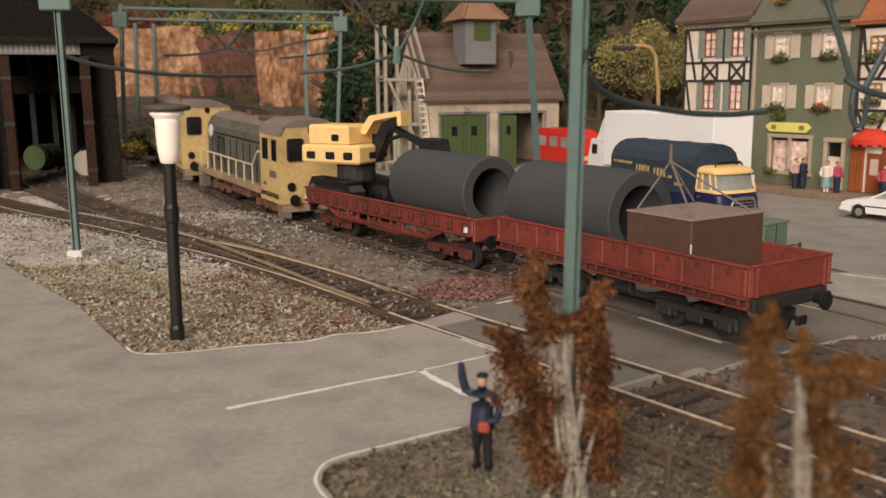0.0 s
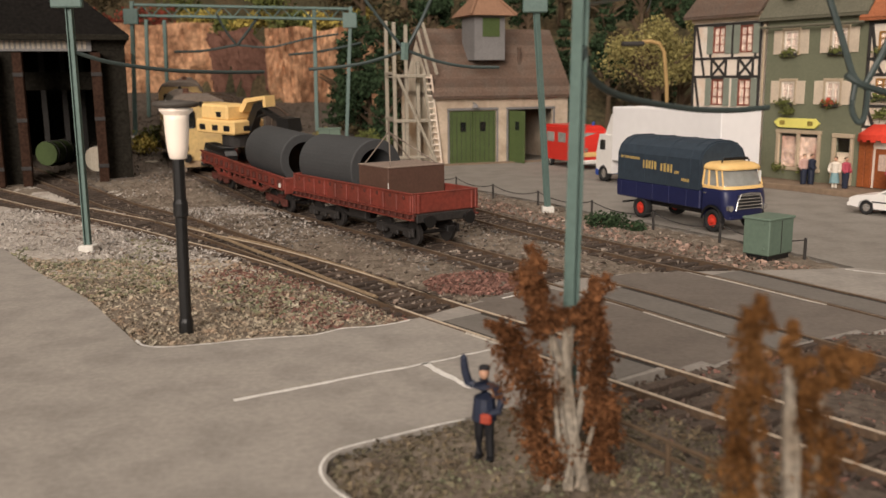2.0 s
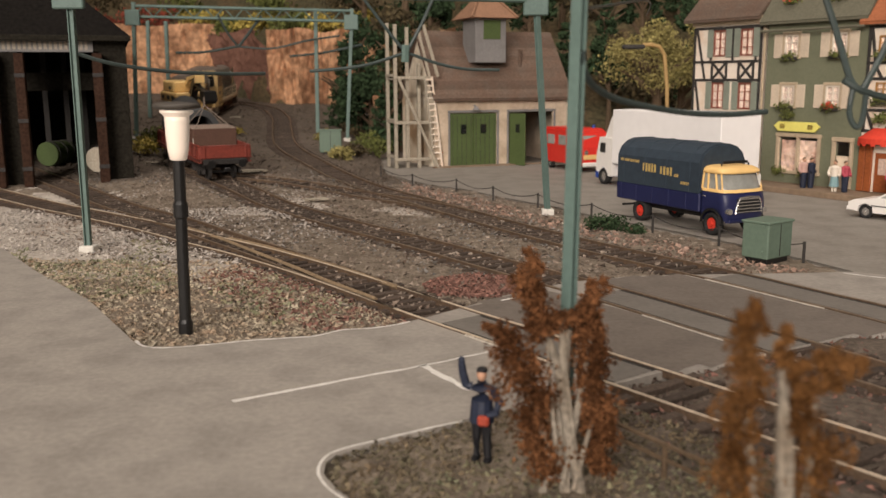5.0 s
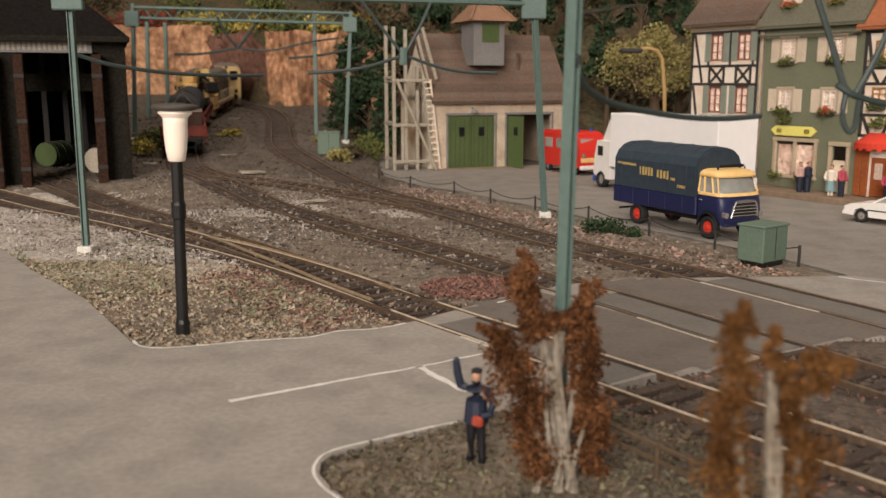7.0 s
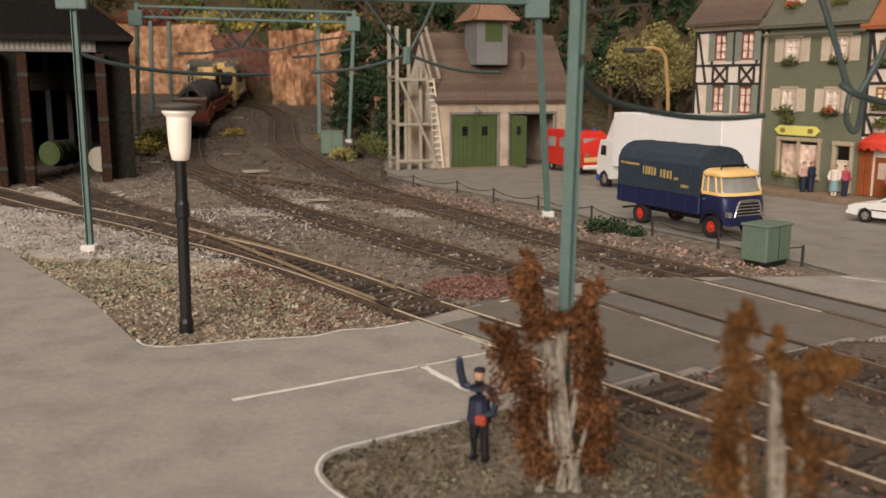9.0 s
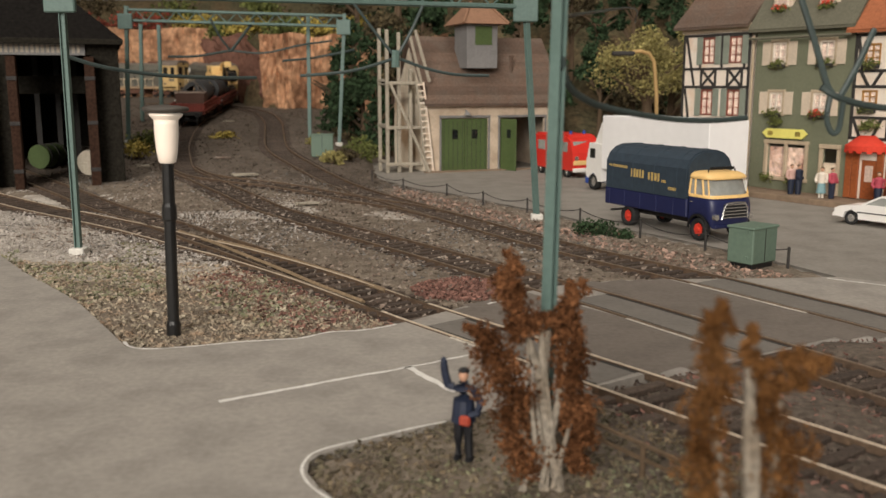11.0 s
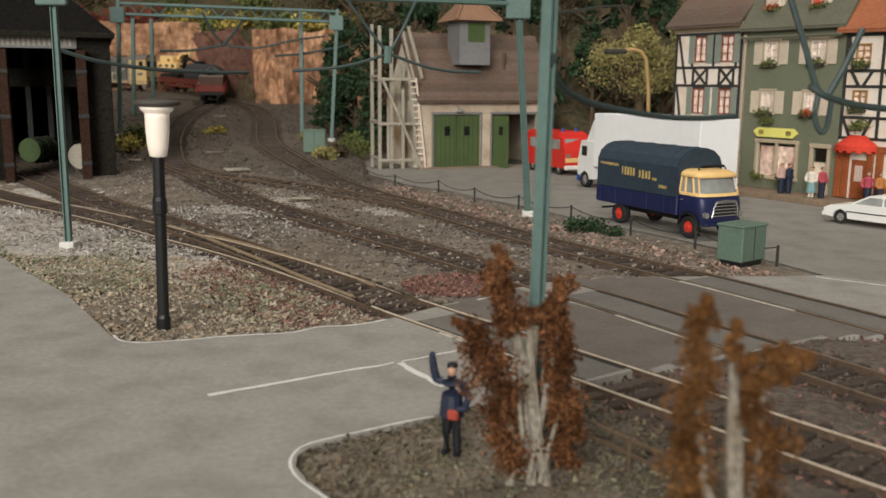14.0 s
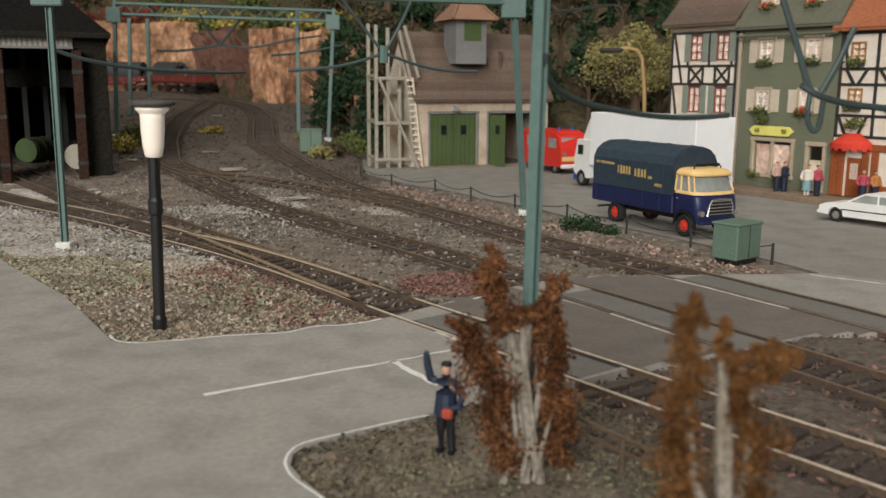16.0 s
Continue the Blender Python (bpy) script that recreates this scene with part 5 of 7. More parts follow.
def orange_roof_house():
    h = house_frame("house", "white half-timbered house with orange roof and red awning")
    wins = [(7.95, 8.4, 0.95, 1.2), (10.6, 8.4, 0.95, 1.2), (7.95, 5.8, 0.95, 1.1), (10.6, 5.8, 0.95, 1.1)]
    walls_with_holes(h, 6.8, 15.5, 10.1, [(x - w / 2, x + w / 2, z - k / 2, z + k / 2) for x, z, w, k in wins] + [(7.75, 8.75, 0.0, 2.3)], "wallwhite", name="wall")
    for x, z, w, k in wins:
        window(h, x, z, w, k, "framegold", 0.02, box_of="leaf")
    L = [(6.8, 9.5, 15.5, 9.5), (6.8, 7.45, 15.5, 7.45), (6.8, 6.55, 15.5, 6.55), (6.8, 4.75, 15.5, 4.75), (6.8, 3.55, 15.5, 3.55), (6.9, 3.5, 6.9, 9.5), (9.2, 3.5, 9.2, 9.5), (12.0, 3.5, 12.0, 9.5), (7.3, 7.4, 7.8, 6.6), (8.6, 7.4, 8.1, 6.6), (7.0, 9.4, 7.35, 7.5), (9.4, 7.4, 10.0, 6.6),
         (7.0, 4.7, 7.5, 3.6), (8.8, 4.7, 8.3, 3.6)]
    beams(h, L)
    sf = part("shop_front", boxed((9.2, -0.06, 2.95), (4.8, 0.2, 0.4), 0.03), "woodred", h, "orange-brown wooden shop front")
    for x in (7.0, 7.45, 9.0, 9.6, 11.2):
        part("pilaster", boxed((x, -0.07, 1.38), (0.42, 0.16, 2.75), 0.03), "woodred", sf)
    part("stall_board", boxed((10.4, -0.06, 0.4), (1.15, 0.16, 0.8), 0.03), "woodred", sf)
    part("shop_pane", boxed((10.4, 0.03, 1.75), (1.3, 0.05, 1.9)), "glass", sf)
    dr = part("door", boxed((8.25, 0.1, 1.15), (0.98, 0.12, 2.28), 0.02), "woodred", h)
    part("door_pane", boxed((8.25, 0.03, 1.5), (0.5, 0.04, 0.95), 0.01), "curtain", dr)
    bm = bmesh.new()
    n = 14
    for i in range(n):
        a0, a1 = (math.pi * (k / n) for k in (i, i + 1))
        cx = 8.1
        tops = [bm.verts.new((cx - 1.3 * math.cos(a) * s, -0.05 - 1.0 * math.sin(a) * s, z)) for a in (a0, a1) for s, z in ((0.35, 3.75), (1.0, 3.15), (1.02, 2.85 - 0.12 * (i % 2)))]
        bm.faces.new((tops[0], tops[1], tops[4], tops[3])), bm.faces.new((tops[1], tops[2], tops[5], tops[4]))
    bmesh.ops.remove_doubles(bm, verts=bm.verts[:], dist=0.02)
    bmesh.ops.recalc_face_normals(bm, faces=bm.faces[:])
    bmesh.ops.solidify(bm, geom=bm.faces[:], thickness=0.03)
    part("awning", bm, "awning", h, "scalloped red awning")
    bm = bmesh.new()
    bits(bm, (8.3, -0.4, 4.3), 0.6, 200, 0.1, (1.3, 0.5, 0.7), 0.2)
    part("wall_plant", bm, "leaf", h)
    gable_roof(h, 6.75, 15.6, 0, 7, 9.7, 14.5, "roof_orange", 0.6)


orange_roof_house()


def build_pavement():
    # runs along the houses; a raised slab with a kerb
    p = thing("pavement", (21.03, 59.74, 0, 0, 0, -58.25), "raised brown pavement along the houses", "pavement", kind="structure")
    bm = bmesh.new()
    box(bm, (5.0, -1.25, 0.15), (30, 2.48, 0.3), 0.03)
    part("slab", bm, "pavement", p)
    bm = bmesh.new()
    box(bm, (5.0, -2.6, 0.17), (30, 0.2, 0.35), 0.03)
    part("kerb", bm, "pavement", p)
    part("house_step", boxed((5.0, 3.5, 0.16), (24, 7.0, 0.33)), "pavement", p)


build_pavement()


def barn():
    b = thing("fire_station", (-0.8, 73.0, 0, 0, 0, 21), "cream fire station with green doors and brown tiled roof", "building")
    L, D, E, R = 12.0, 8.0, 5.4, 10.6
    walls_with_holes(b, 0, L, E + 0.45, [(1.3, 5.4, 0.0, 4.3), (6.5, 10.6, 0.0, 4.35)], "plaster", D, 0.3)
    for x in (0.15, L - 0.15):
        bm = bmesh.new()
        prism(bm, [(0.0, E), (D, E), (D / 2, R - 0.3)], x - 0.15, x + 0.15, "yz")
        part("gable", bm, "plaster_lit_side", b)
    part("side_facing", boxed((-0.03, D / 2, E / 2), (0.05, D - 0.02, E - 0.01)), "plaster_lit_side", b, "cream plaster painted paler as if brightly lit, with brown bare patches")
    gable_roof(b, 0, L, 0, D, E, R, "roof", 0.5, 0.18)
    for x in (2.33, 4.37):
        leaf = part("door", boxed((x, 0.08, 2.13), (2.0, 0.12, 4.24), 0.03), "doorgreen", b)
        part("door_window", boxed((x + (0.15 if x < 3 else -0.15), 0.0, 3.0), (0.5, 0.06, 0.75), 0.02), "glass", leaf)
        for k in range(5):
            part("board_seam", boxed((x - 0.8 + k * 0.4, 0.015, 2.1), (0.03, 0.012, 4.1)), "timber", leaf)
    bm = boxed((0.0, 0.0, 2.1), (1.9, 0.12, 4.2), 0.03)
    leaf = part("door", bm, "doorgreen", b, at=(6.84, -0.95, 0.02, 0, 0, -74))
    part("door_window", boxed((0.1, -0.07, 3.0), (0.5, 0.04, 0.7), 0.02), "glass", leaf)
    bm = bmesh.new()
    for a, c in ((1.2, 5.5), (6.4, 10.7)):
        box(bm, ((a + c) / 2, -0.03, 4.42), (c - a + 0.2, 0.1, 0.2), 0.02)
        for x in (a, c):
            box(bm, (x, -0.03, 2.15), (0.16, 0.1, 4.3), 0.02)
    part("door_frame", bm, "slate", b)
    part("sill", boxed((L / 2, -0.4, 0.04), (L + 0.6, 0.8, 0.1), 0.02), "pavement", b)
    bm = bmesh.new()
    cyl(bm, (3.4, -0.02, 4.9), (3.4, -0.4, 4.75), 0.08), cyl(bm, (3.4, -0.4, 4.85), (3.4, -0.4, 4.55), 0.1, 0.3)
    part("wall_lamp", bm, "slate", b)
    cup = part("cupola", boxed((5.0, 1.7, 10.1), (2.7, 2.7, 3.6), 0.03), "slate", b, "grey boarded roof turret")
    part("hatch", boxed((5.1, 0.33, 10.9), (1.5, 0.06, 1.5), 0.02), "doorgreen", cup)
    bm = bmesh.new()
    x0, x1, y0, y1 = 3.0, 7.0, -0.5, 3.9
    v = [bm.verts.new(p) for p in ((x0, y0, 11.8), (x1, y0, 11.8), (x1, y1, 11.8), (x0, y1, 11.8), (x0 + 1.3, y0 + 1.7, 13.5), (x1 - 1.3, y0 + 1.7, 13.5), (x1 - 1.3, y1 - 1.7, 13.5), (x0 + 1.3, y1 - 1.7, 13.5))]
    for f in ((0, 1, 5, 4), (1, 2, 6, 5), (2, 3, 7, 6), (3, 0, 4, 7), (4, 5, 6, 7), (3, 2, 1, 0)):
        bm.faces.new([v[k] for k in f])
    bmesh.ops.recalc_face_normals(bm, faces=bm.faces[:])
    part("turret_roof", bm, "roof_light", cup)
    bm = bmesh.new()
    for a, c in ((0, 4), (1, 5)):
        tube(bm, [((x0, x1)[a], y0, 11.83), ((x0 + 1.3, x1 - 1.3)[a], y0 + 1.7, 13.55)], 0.12, 6)
    part("hip_tile", bm, "roof_light", cup)
    bm = bmesh.new()
    cyl(bm, (8.2, 1.6, 7.2), (8.2, 1.6, 9.3), 0.13), cyl(bm, (8.2, 1.6, 7.1), (8.2, 1.6, 7.4), 0.25, 0.15), cyl(bm, (8.2, 1.6, 9.2), (8.2, 1.6, 9.4), 0.2)
    part("vent_pipe", bm, "roof", b)


barn()


def hose_tower():
    t = thing("timber_scaffold", (-1.1, 73.1, 0, 0, 0, 21), "grey weathered timber scaffold with ladder against a wall", "scaffold")
    ps = [(-2.9, 0.2, 11.2), (-1.9, 0.3, 11.0), (-2.9, 2.2, 11.4), (-1.0, 0.1, 6.3), (-0.4, 1.8, 8.2)]
    for x, y, z in ps:
        part("post", boxed((x, y, z / 2), (0.26, 0.26, z), 0.03), "woodgrey", t)
    for z in (0.7, 3.6, 7.1):
        part("cross_beam", boxed((-1.6, 0.05, z), (3.0, 0.2, 0.24), 0.03), "woodgrey", t)
        part("cross_beam", boxed((-2.95, 1.2, z + 0.2), (0.2, 2.4, 0.22), 0.03), "woodgrey", t)
    for z in (3.5, 6.9):
        part("platform", boxed((-1.6, 1.1, z + 0.12), (2.8, 2.0, 0.12), 0.02), "woodgrey", t)
    part("brace", rod((-2.7, -0.1, 7.0), (0.3, -0.9, 0.0), 0.12, seg=6), "woodgrey", t)
    part("brace", rod((-1.1, -0.1, 10.9), (-0.1, -0.1, 7.0), 0.12, seg=6), "woodgrey", t)
    part("brace", rod((-0.6, 0.0, 11.2), (0.6, 0.0, 7.2), 0.14, seg=6), "woodgrey", t)
    ld = part("ladder", rod((-0.65, -0.35, 7.2), (0.1, -0.55, 0.0), 0.08, seg=6), "woodgrey", t, "pale wooden ladder")
    part("stile", rod((-0.05, -0.35, 7.2), (0.75, -0.55, 0.0), 0.08, seg=6), "wallwhite", ld)
    for k in range(15):
        u = (k + 0.5) / 15
        x = -0.65 + 0.75 * (1 - u)
        part("rung", rod((x, -0.35 - 0.2 * (1 - u), 7.2 * u), (x + 0.63, -0.35 - 0.2 * (1 - u), 7.2 * u), 0.06, seg=6), "wallwhite", ld)


hose_tower()


def engine_shed():
    s = thing("engine_shed", (-20.7, 60.2, 0.35, 0, 0, 20), "sooty engine shed with open rusty doors, colours darkened for its shade", "shed")
    H = 9.4
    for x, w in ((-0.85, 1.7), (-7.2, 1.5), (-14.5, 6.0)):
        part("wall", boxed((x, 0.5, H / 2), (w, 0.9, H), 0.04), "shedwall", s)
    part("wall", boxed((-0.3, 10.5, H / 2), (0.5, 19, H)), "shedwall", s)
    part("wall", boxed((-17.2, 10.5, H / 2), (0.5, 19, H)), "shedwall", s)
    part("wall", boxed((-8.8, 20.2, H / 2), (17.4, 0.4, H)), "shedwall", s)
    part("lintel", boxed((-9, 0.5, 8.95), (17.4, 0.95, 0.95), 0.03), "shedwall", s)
    sg = part("sign_board", boxed((-5.2, -0.05, 8.85), (6.4, 0.12, 0.8), 0.02), "slate", s, "faded grey sign board")
    bm = bmesh.new()
    for k in range(20):
        box(bm, (-8.1 + k * 0.3, -0.118, 8.85), (0.17, 0.02, 0.5))
    part("lettering_bar", bm, "woodgrey", sg)
    for x, w, a in ((-1.8, 0.6, 0), (-6.35, 0.55, 0), (-7.9, 0.5, 0)):
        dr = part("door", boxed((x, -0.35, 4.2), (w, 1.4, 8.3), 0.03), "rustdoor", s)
        for z in (1.2, 4.2, 7.0):
            part("hinge", boxed((x, -1.07, z), (w + 0.06, 0.05, 0.25), 0.02), "dark", dr)
    bm = bmesh.new()
    o = 0.9
    v = [bm.verts.new(p) for p in ((-17.8, -o, H), (o * 0.4, -o, H), (o * 0.4, 21, H), (-17.8, 21, H), (-8.7, 7.5, H + 8), (-8.7, 13, H + 8))]
    for f in ((0, 1, 4), (1, 2, 5, 4), (2, 3, 5), (3, 0, 4, 5), (3, 2, 1, 0)):
        bm.faces.new([v[k] for k in f])
    bmesh.ops.recalc_face_normals(bm, faces=bm.faces[:])
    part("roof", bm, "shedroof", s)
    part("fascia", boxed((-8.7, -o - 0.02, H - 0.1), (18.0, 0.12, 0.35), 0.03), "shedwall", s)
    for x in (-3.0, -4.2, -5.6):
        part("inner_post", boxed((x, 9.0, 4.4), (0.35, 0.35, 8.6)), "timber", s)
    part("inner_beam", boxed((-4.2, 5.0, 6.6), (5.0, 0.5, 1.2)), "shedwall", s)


engine_shed()


def drum(x, y, m, label, r=0.85):
    d = thing("drum", (x, y, float(rise(x, y)), 0, 0, 80), label, "drum", "drums in the shed")
    bm = bmesh.new()
    cyl(bm, (-1.2, 0, r), (1.2, 0, r), r, seg=24)
    part("barrel", bm, m, d)
    for k in (-0.9, 0, 0.9):
        part("hoop", rod((k - 0.05, 0, r), (k + 0.05, 0, r), r + 0.05, seg=24), "dark", d)


drum(-23.6, 63.2, "woodgrey", "pale grey drum lying in the engine shed")
drum(-28.2, 66.0, "doorgreen", "dull green drum lying in the engine shed")


# ---- rock wall, hillside and trees ----
def rock_wall(name, a, b, base, top, m, label, seed):
    """A rough rock face between two ground points."""
    n, k = 110, 44
    d = np.array(b, float) - np.array(a, float)
    ln = np.hypot(*d)
    nx, ny = -d[1] / ln, d[0] / ln
    verts, faces = [], []
    for j in range(k + 1):
        for i in range(n + 1):
            u, v = i / n, j / k
            q = (u * ln * 0.16 + seed, v * (top - base) * 0.11, seed)
            off = 2.0 * noise.noise(q) + 1.5 * noise.noise((q[0] * 3.1, q[1] * 1.7, seed + 4)) + 1.3 * abs(noise.noise((q[0] * 8, q[1] * 2.6, seed + 9))) + 0.5 * noise.noise((q[0] * 19, q[1] * 7, seed + 2)) - 2.0 * v
            verts.append(((a[0] + d[0] * u - nx * off * -1) * K, (a[1] + d[1] * u + ny * off) * K, (base + (top - base) * v + 0.6 * noise.noise((u * 7 + seed, v, 2)) * v) * K))
    for j in range(k):
        for i in range(n):
            p = j * (n + 1) + i
            faces.append((p, p + 1, p + n + 2, p + n + 1))
    me = bpy.data.meshes.new(name)
    me.from_pydata(verts, [], faces)
    me.materials.append(M[m])
    return tagged(new(name, me), label, "rock face", "rock faces", "structure")


rock_wall("rock_face", (-21.8, 115.2), (2, 112), 1.5, 13.0, "rock", "orange sandstone cliff behind the tracks", 1.3)
rock_wall("rock_face", (-35.5, 144), (-21.8, 115.6), 2.5, 13.4, "rock_shaded", "red-brown cliff beside the curve, shade put into its colour", 5.1)
rock_wall("rock_face", (-90, 146), (-35.3, 143.6), 4.0, 15.5, "rock", "orange sandstone cliff behind the tracks", 8.7)


def build_hill():
    xs, ys = np.arange(-120, 121, 3.0), np.arange(82, 200, 3.0)
    x, y = np.meshgrid(xs, ys)
    right = step(-6, 6, x)
    z = right * (-1.0 + 0.0 * x) + (1 - right) * -3
    z = z + right * 34 * step(86, 135, y) + (1 - right) * (14.5 * step(113, 117, y - 30 * step(-21, -38, x)) + 16 * step(150, 190, y))
    z = z + np.array([[noise.noise((a * 0.13, b * 0.13, 7)) * 1.6 for a, b in zip(ra, rb)] for ra, rb in zip(x, y)]) * step(88, 100, y)
    n, m = x.shape
    idx = np.arange(n * m).reshape(n, m)
    faces = np.stack([idx[:-1, :-1], idx[:-1, 1:], idx[1:, 1:], idx[1:, :-1]], -1).reshape(-1, 4)
    me = bpy.data.meshes.new("hillside")
    me.from_pydata((np.stack([x, y, z], -1).reshape(-1, 3) * K).tolist(), [], faces.tolist())
    me.materials.append(M["hill"])
    me.shade_smooth()
    return tagged(new("hillside", me), "dark wooded slope behind the town", "hillside", kind="structure")


build_hill()


def tree(x, y, z, h, r, m, label, bark="bark_dark", n=700, size=0.42, conifer=False, seed=0):
    """A tapered trunk with limbs and a crown of many small crumbs in clumps."""
    random.seed(seed)
    t = thing("tree", (x, y, z), label, "tree", "trees on the slope")
    bm = bmesh.new()
    tube(bm, [(0, 0, -0.6), (0.1, 0, h * 0.4), (0, 0.1, h * 0.85)], [r * 0.16, r * 0.1, r * 0.03], 7)
    limbs = []
    for k in range(7):
        a, zz = random.uniform(0, math.tau), h * random.uniform(0.3, 0.7)
        e = (math.cos(a) * r * 0.75, math.sin(a) * r * 0.75, zz + h * 0.2)
        tube(bm, [(0, 0, zz), (e[0] * 0.5, e[1] * 0.5, zz + h * 0.12), e], [r * 0.06, r * 0.045, r * 0.02], 5)
        limbs.append(e)
    part("trunk", bm, bark, t)
    bm = bmesh.new()
    if conifer:
        for k in range(9):
            u = k / 8
            for j in range(6):
                a = random.uniform(0, math.tau)
                rr = r * (1.05 - 0.95 * u) * 0.7
                bits(bm, (math.cos(a) * rr * 0.7, math.sin(a) * rr * 0.7, h * (0.12 + 0.85 * u)), rr * 0.5 + 0.15, n // 54, size, (1, 1, 0.7), 0.3)
    else:
        cl = limbs + [(random.uniform(-0.5, 0.5) * r, random.uniform(-0.5, 0.5) * r, h * random.uniform(0.6, 1.0)) for _ in range(6)]
        for c in cl:
            bits(bm, c, r * random.uniform(0.3, 0.5), n // len(cl), size, (1, 1, 0.8), 0.4)
    part("crown", bm, m, t)
    return t


# the wood behind the fire station and the houses
random.seed(3)
spots = []
for row, (y0, z0) in enumerate(((87, 0.0), (92, 3.0), (98, 7.5), (106, 14), (115, 22))):
    for k in range(11):
        spots.append((-12 + k * 4.6 + random.uniform(-1.5, 1.5) + row * 0.9, y0 + random.uniform(-1.5, 2), z0 + random.uniform(-0.8, 0.5), row))
for i, (x, y, z, row) in enumerate(spots):
    random.seed(100 + i)
    if x < -0.13 * y:
        continue
    if x < -6:
        z = max(0.0, z - 2.5)
    brown = random.random() < 0.3
    tree(x, y, z, random.uniform(7, 11), random.uniform(2.2, 3.2), "forest_brown" if brown else "forest", "dark brown-green tree on the wooded slope" if brown else "dark green tree on the wooded slope", n=1500, size=0.26, conifer=not brown and random.random() < 0.5, seed=200 + i)
tree(-8.5, 90, 1.0, 9.5, 2.6, "forest", "dark green fir beside the fire station", n=2600, size=0.2, conifer=True, seed=41)
tree(-5.5, 86, 0.5, 8.0, 2.2, "forest", "dark green fir beside the fire station", n=2600, size=0.2, conifer=True, seed=42)
tree(17.0, 74, 0.0, 11.2, 4.2, "olive", "olive-green tree with bare lower limbs", "bark_dark", n=5200, size=0.13, seed=43)
tree(20.5, 80, 0.0, 11.5, 3.6, "olive", "olive-green tree with bare lower limbs", "bark_dark", n=3600, size=0.14, seed=46)

# bushes on the cliff top and beside the tracks


def bush(x, y, z, r, m, label, n=420, size=0.22, squash=(1.2, 1, 0.75), seed=1):
    random.seed(seed)
    b = thing("bush", (x, y, z), label, "bush", "bushes")
    bm = bmesh.new()
    for k in range(6):
        a = random.uniform(0, math.tau)
        bits(bm, (math.cos(a) * r * 0.5, math.sin(a) * r * 0.5, r * squash[2] * random.uniform(0.2, 0.8)), r * 0.55, n // 6, size, squash, 0.3)
    part("foliage", bm, m, b)
    bm = bmesh.new()
    for k in range(5):
        a = k * 1.3
        tube(bm, [(0, 0, -0.15), (math.cos(a) * r * 0.3, math.sin(a) * r * 0.3, r * 0.5)], [0.06, 0.03], 5)
    part("stem", bm, "bark_dark", b)


for i, (x, y, z, r, m) in enumerate(((-9, 114, 13.0, 3.2, "yellowbush"), (-15, 116, 12.6, 3.0, "yellowbush"), (-19.5, 117, 13.2, 2.6, "leaf"), (-26, 126, 13.3, 3.0, "yellowbush"), (-31, 138, 13.4, 3.2, "leaf"),
                                     (-38, 146, 15.0, 3.6, "yellowbush"), (-46, 146, 14.6, 4.2, "redbush"), (-53, 146, 14.8, 4.0, "redbush"), (-60, 146, 15.0, 4.4, "yellowbush"), (-42, 148, 17.0, 4.0, "leaf"), (-67, 146, 14, 4.4, "redbush"),
                                     (-5, 113, 13.5, 3.4, "forest"), (-12, 120, 15, 4.0, "forest_brown"), (-22, 124, 15.5, 3.8, "leaf"), (-56, 150, 18, 5, "forest_brown"))):
    bush(x, y, z, r, m, {"yellowbush": "yellow-green bush on the cliff top", "leaf": "green bush on the cliff top", "redbush": "russet red bush on the cliff top", "forest": "dark green bush on the cliff top", "forest_brown": "brown-green bush on the cliff top"}[m], 500, 0.34, seed=300 + i)
bush(-23.4, 70.8, 1.4, 1.5, "yellowbush", "yellow-green bush beside the engine shed", 500, 0.13, seed=331)
bush(-24.6, 75, 1.7, 1.8, "leaf", "green bush beside the engine shed", 500, 0.15, seed=332)
bush(-19.5, 83.5, 2.1, 1.1, "yellowbush", "low yellow-green tuft inside the loop of track", 220, 0.16, (1.5, 1, 0.5), seed=333)
bush(7.5, 42.3, -0.1, 1.0, "forest", "low dark green shrub beside the street", 700, 0.09, (1.45, 1, 0.8), seed=334)
bush(8.7, 41.4, -0.1, 0.6, "forest", "low dark green shrub beside the street", 300, 0.09, (1.3, 1, 0.7), seed=335)
for i, (x, y) in enumerate(((-8.2, 71.5), (-7.2, 76), (-5.9, 80), (-10.5, 80), (-9.0, 88), (-7.4, 83))):
    bush(x, y, float(rise(x, y)), 1.0 + 0.3 * (i % 3), ("olive", "forest_brown", "leaf")[i % 3], "dry scrub beside the town track", 330, 0.17, seed=340 + i)

# a pale wall and railing of the road high up at the back
bm = bmesh.new()
box(bm, (0, 0, 0), (70, 1.0, 1.2), 0.05)
solo("back_parapet", bm, "slate", (-30, 152, 21.0), "grey parapet of a road above the cliff", "wall", kind="structure")
bm = bmesh.new()
box(bm, (0, 0, 0), (8, 1.5, 3.0), 0.1)
for k in range(4):
    box(bm, (-3 + k * 2, -0.78, 0.4), (1.2, 0.1, 1.2), 0.02)
solo("distant_house", bm, "wallwhite", (-18, 156, 22.5), "pale building above the cliff", "building")

# ---- masts and wires ----


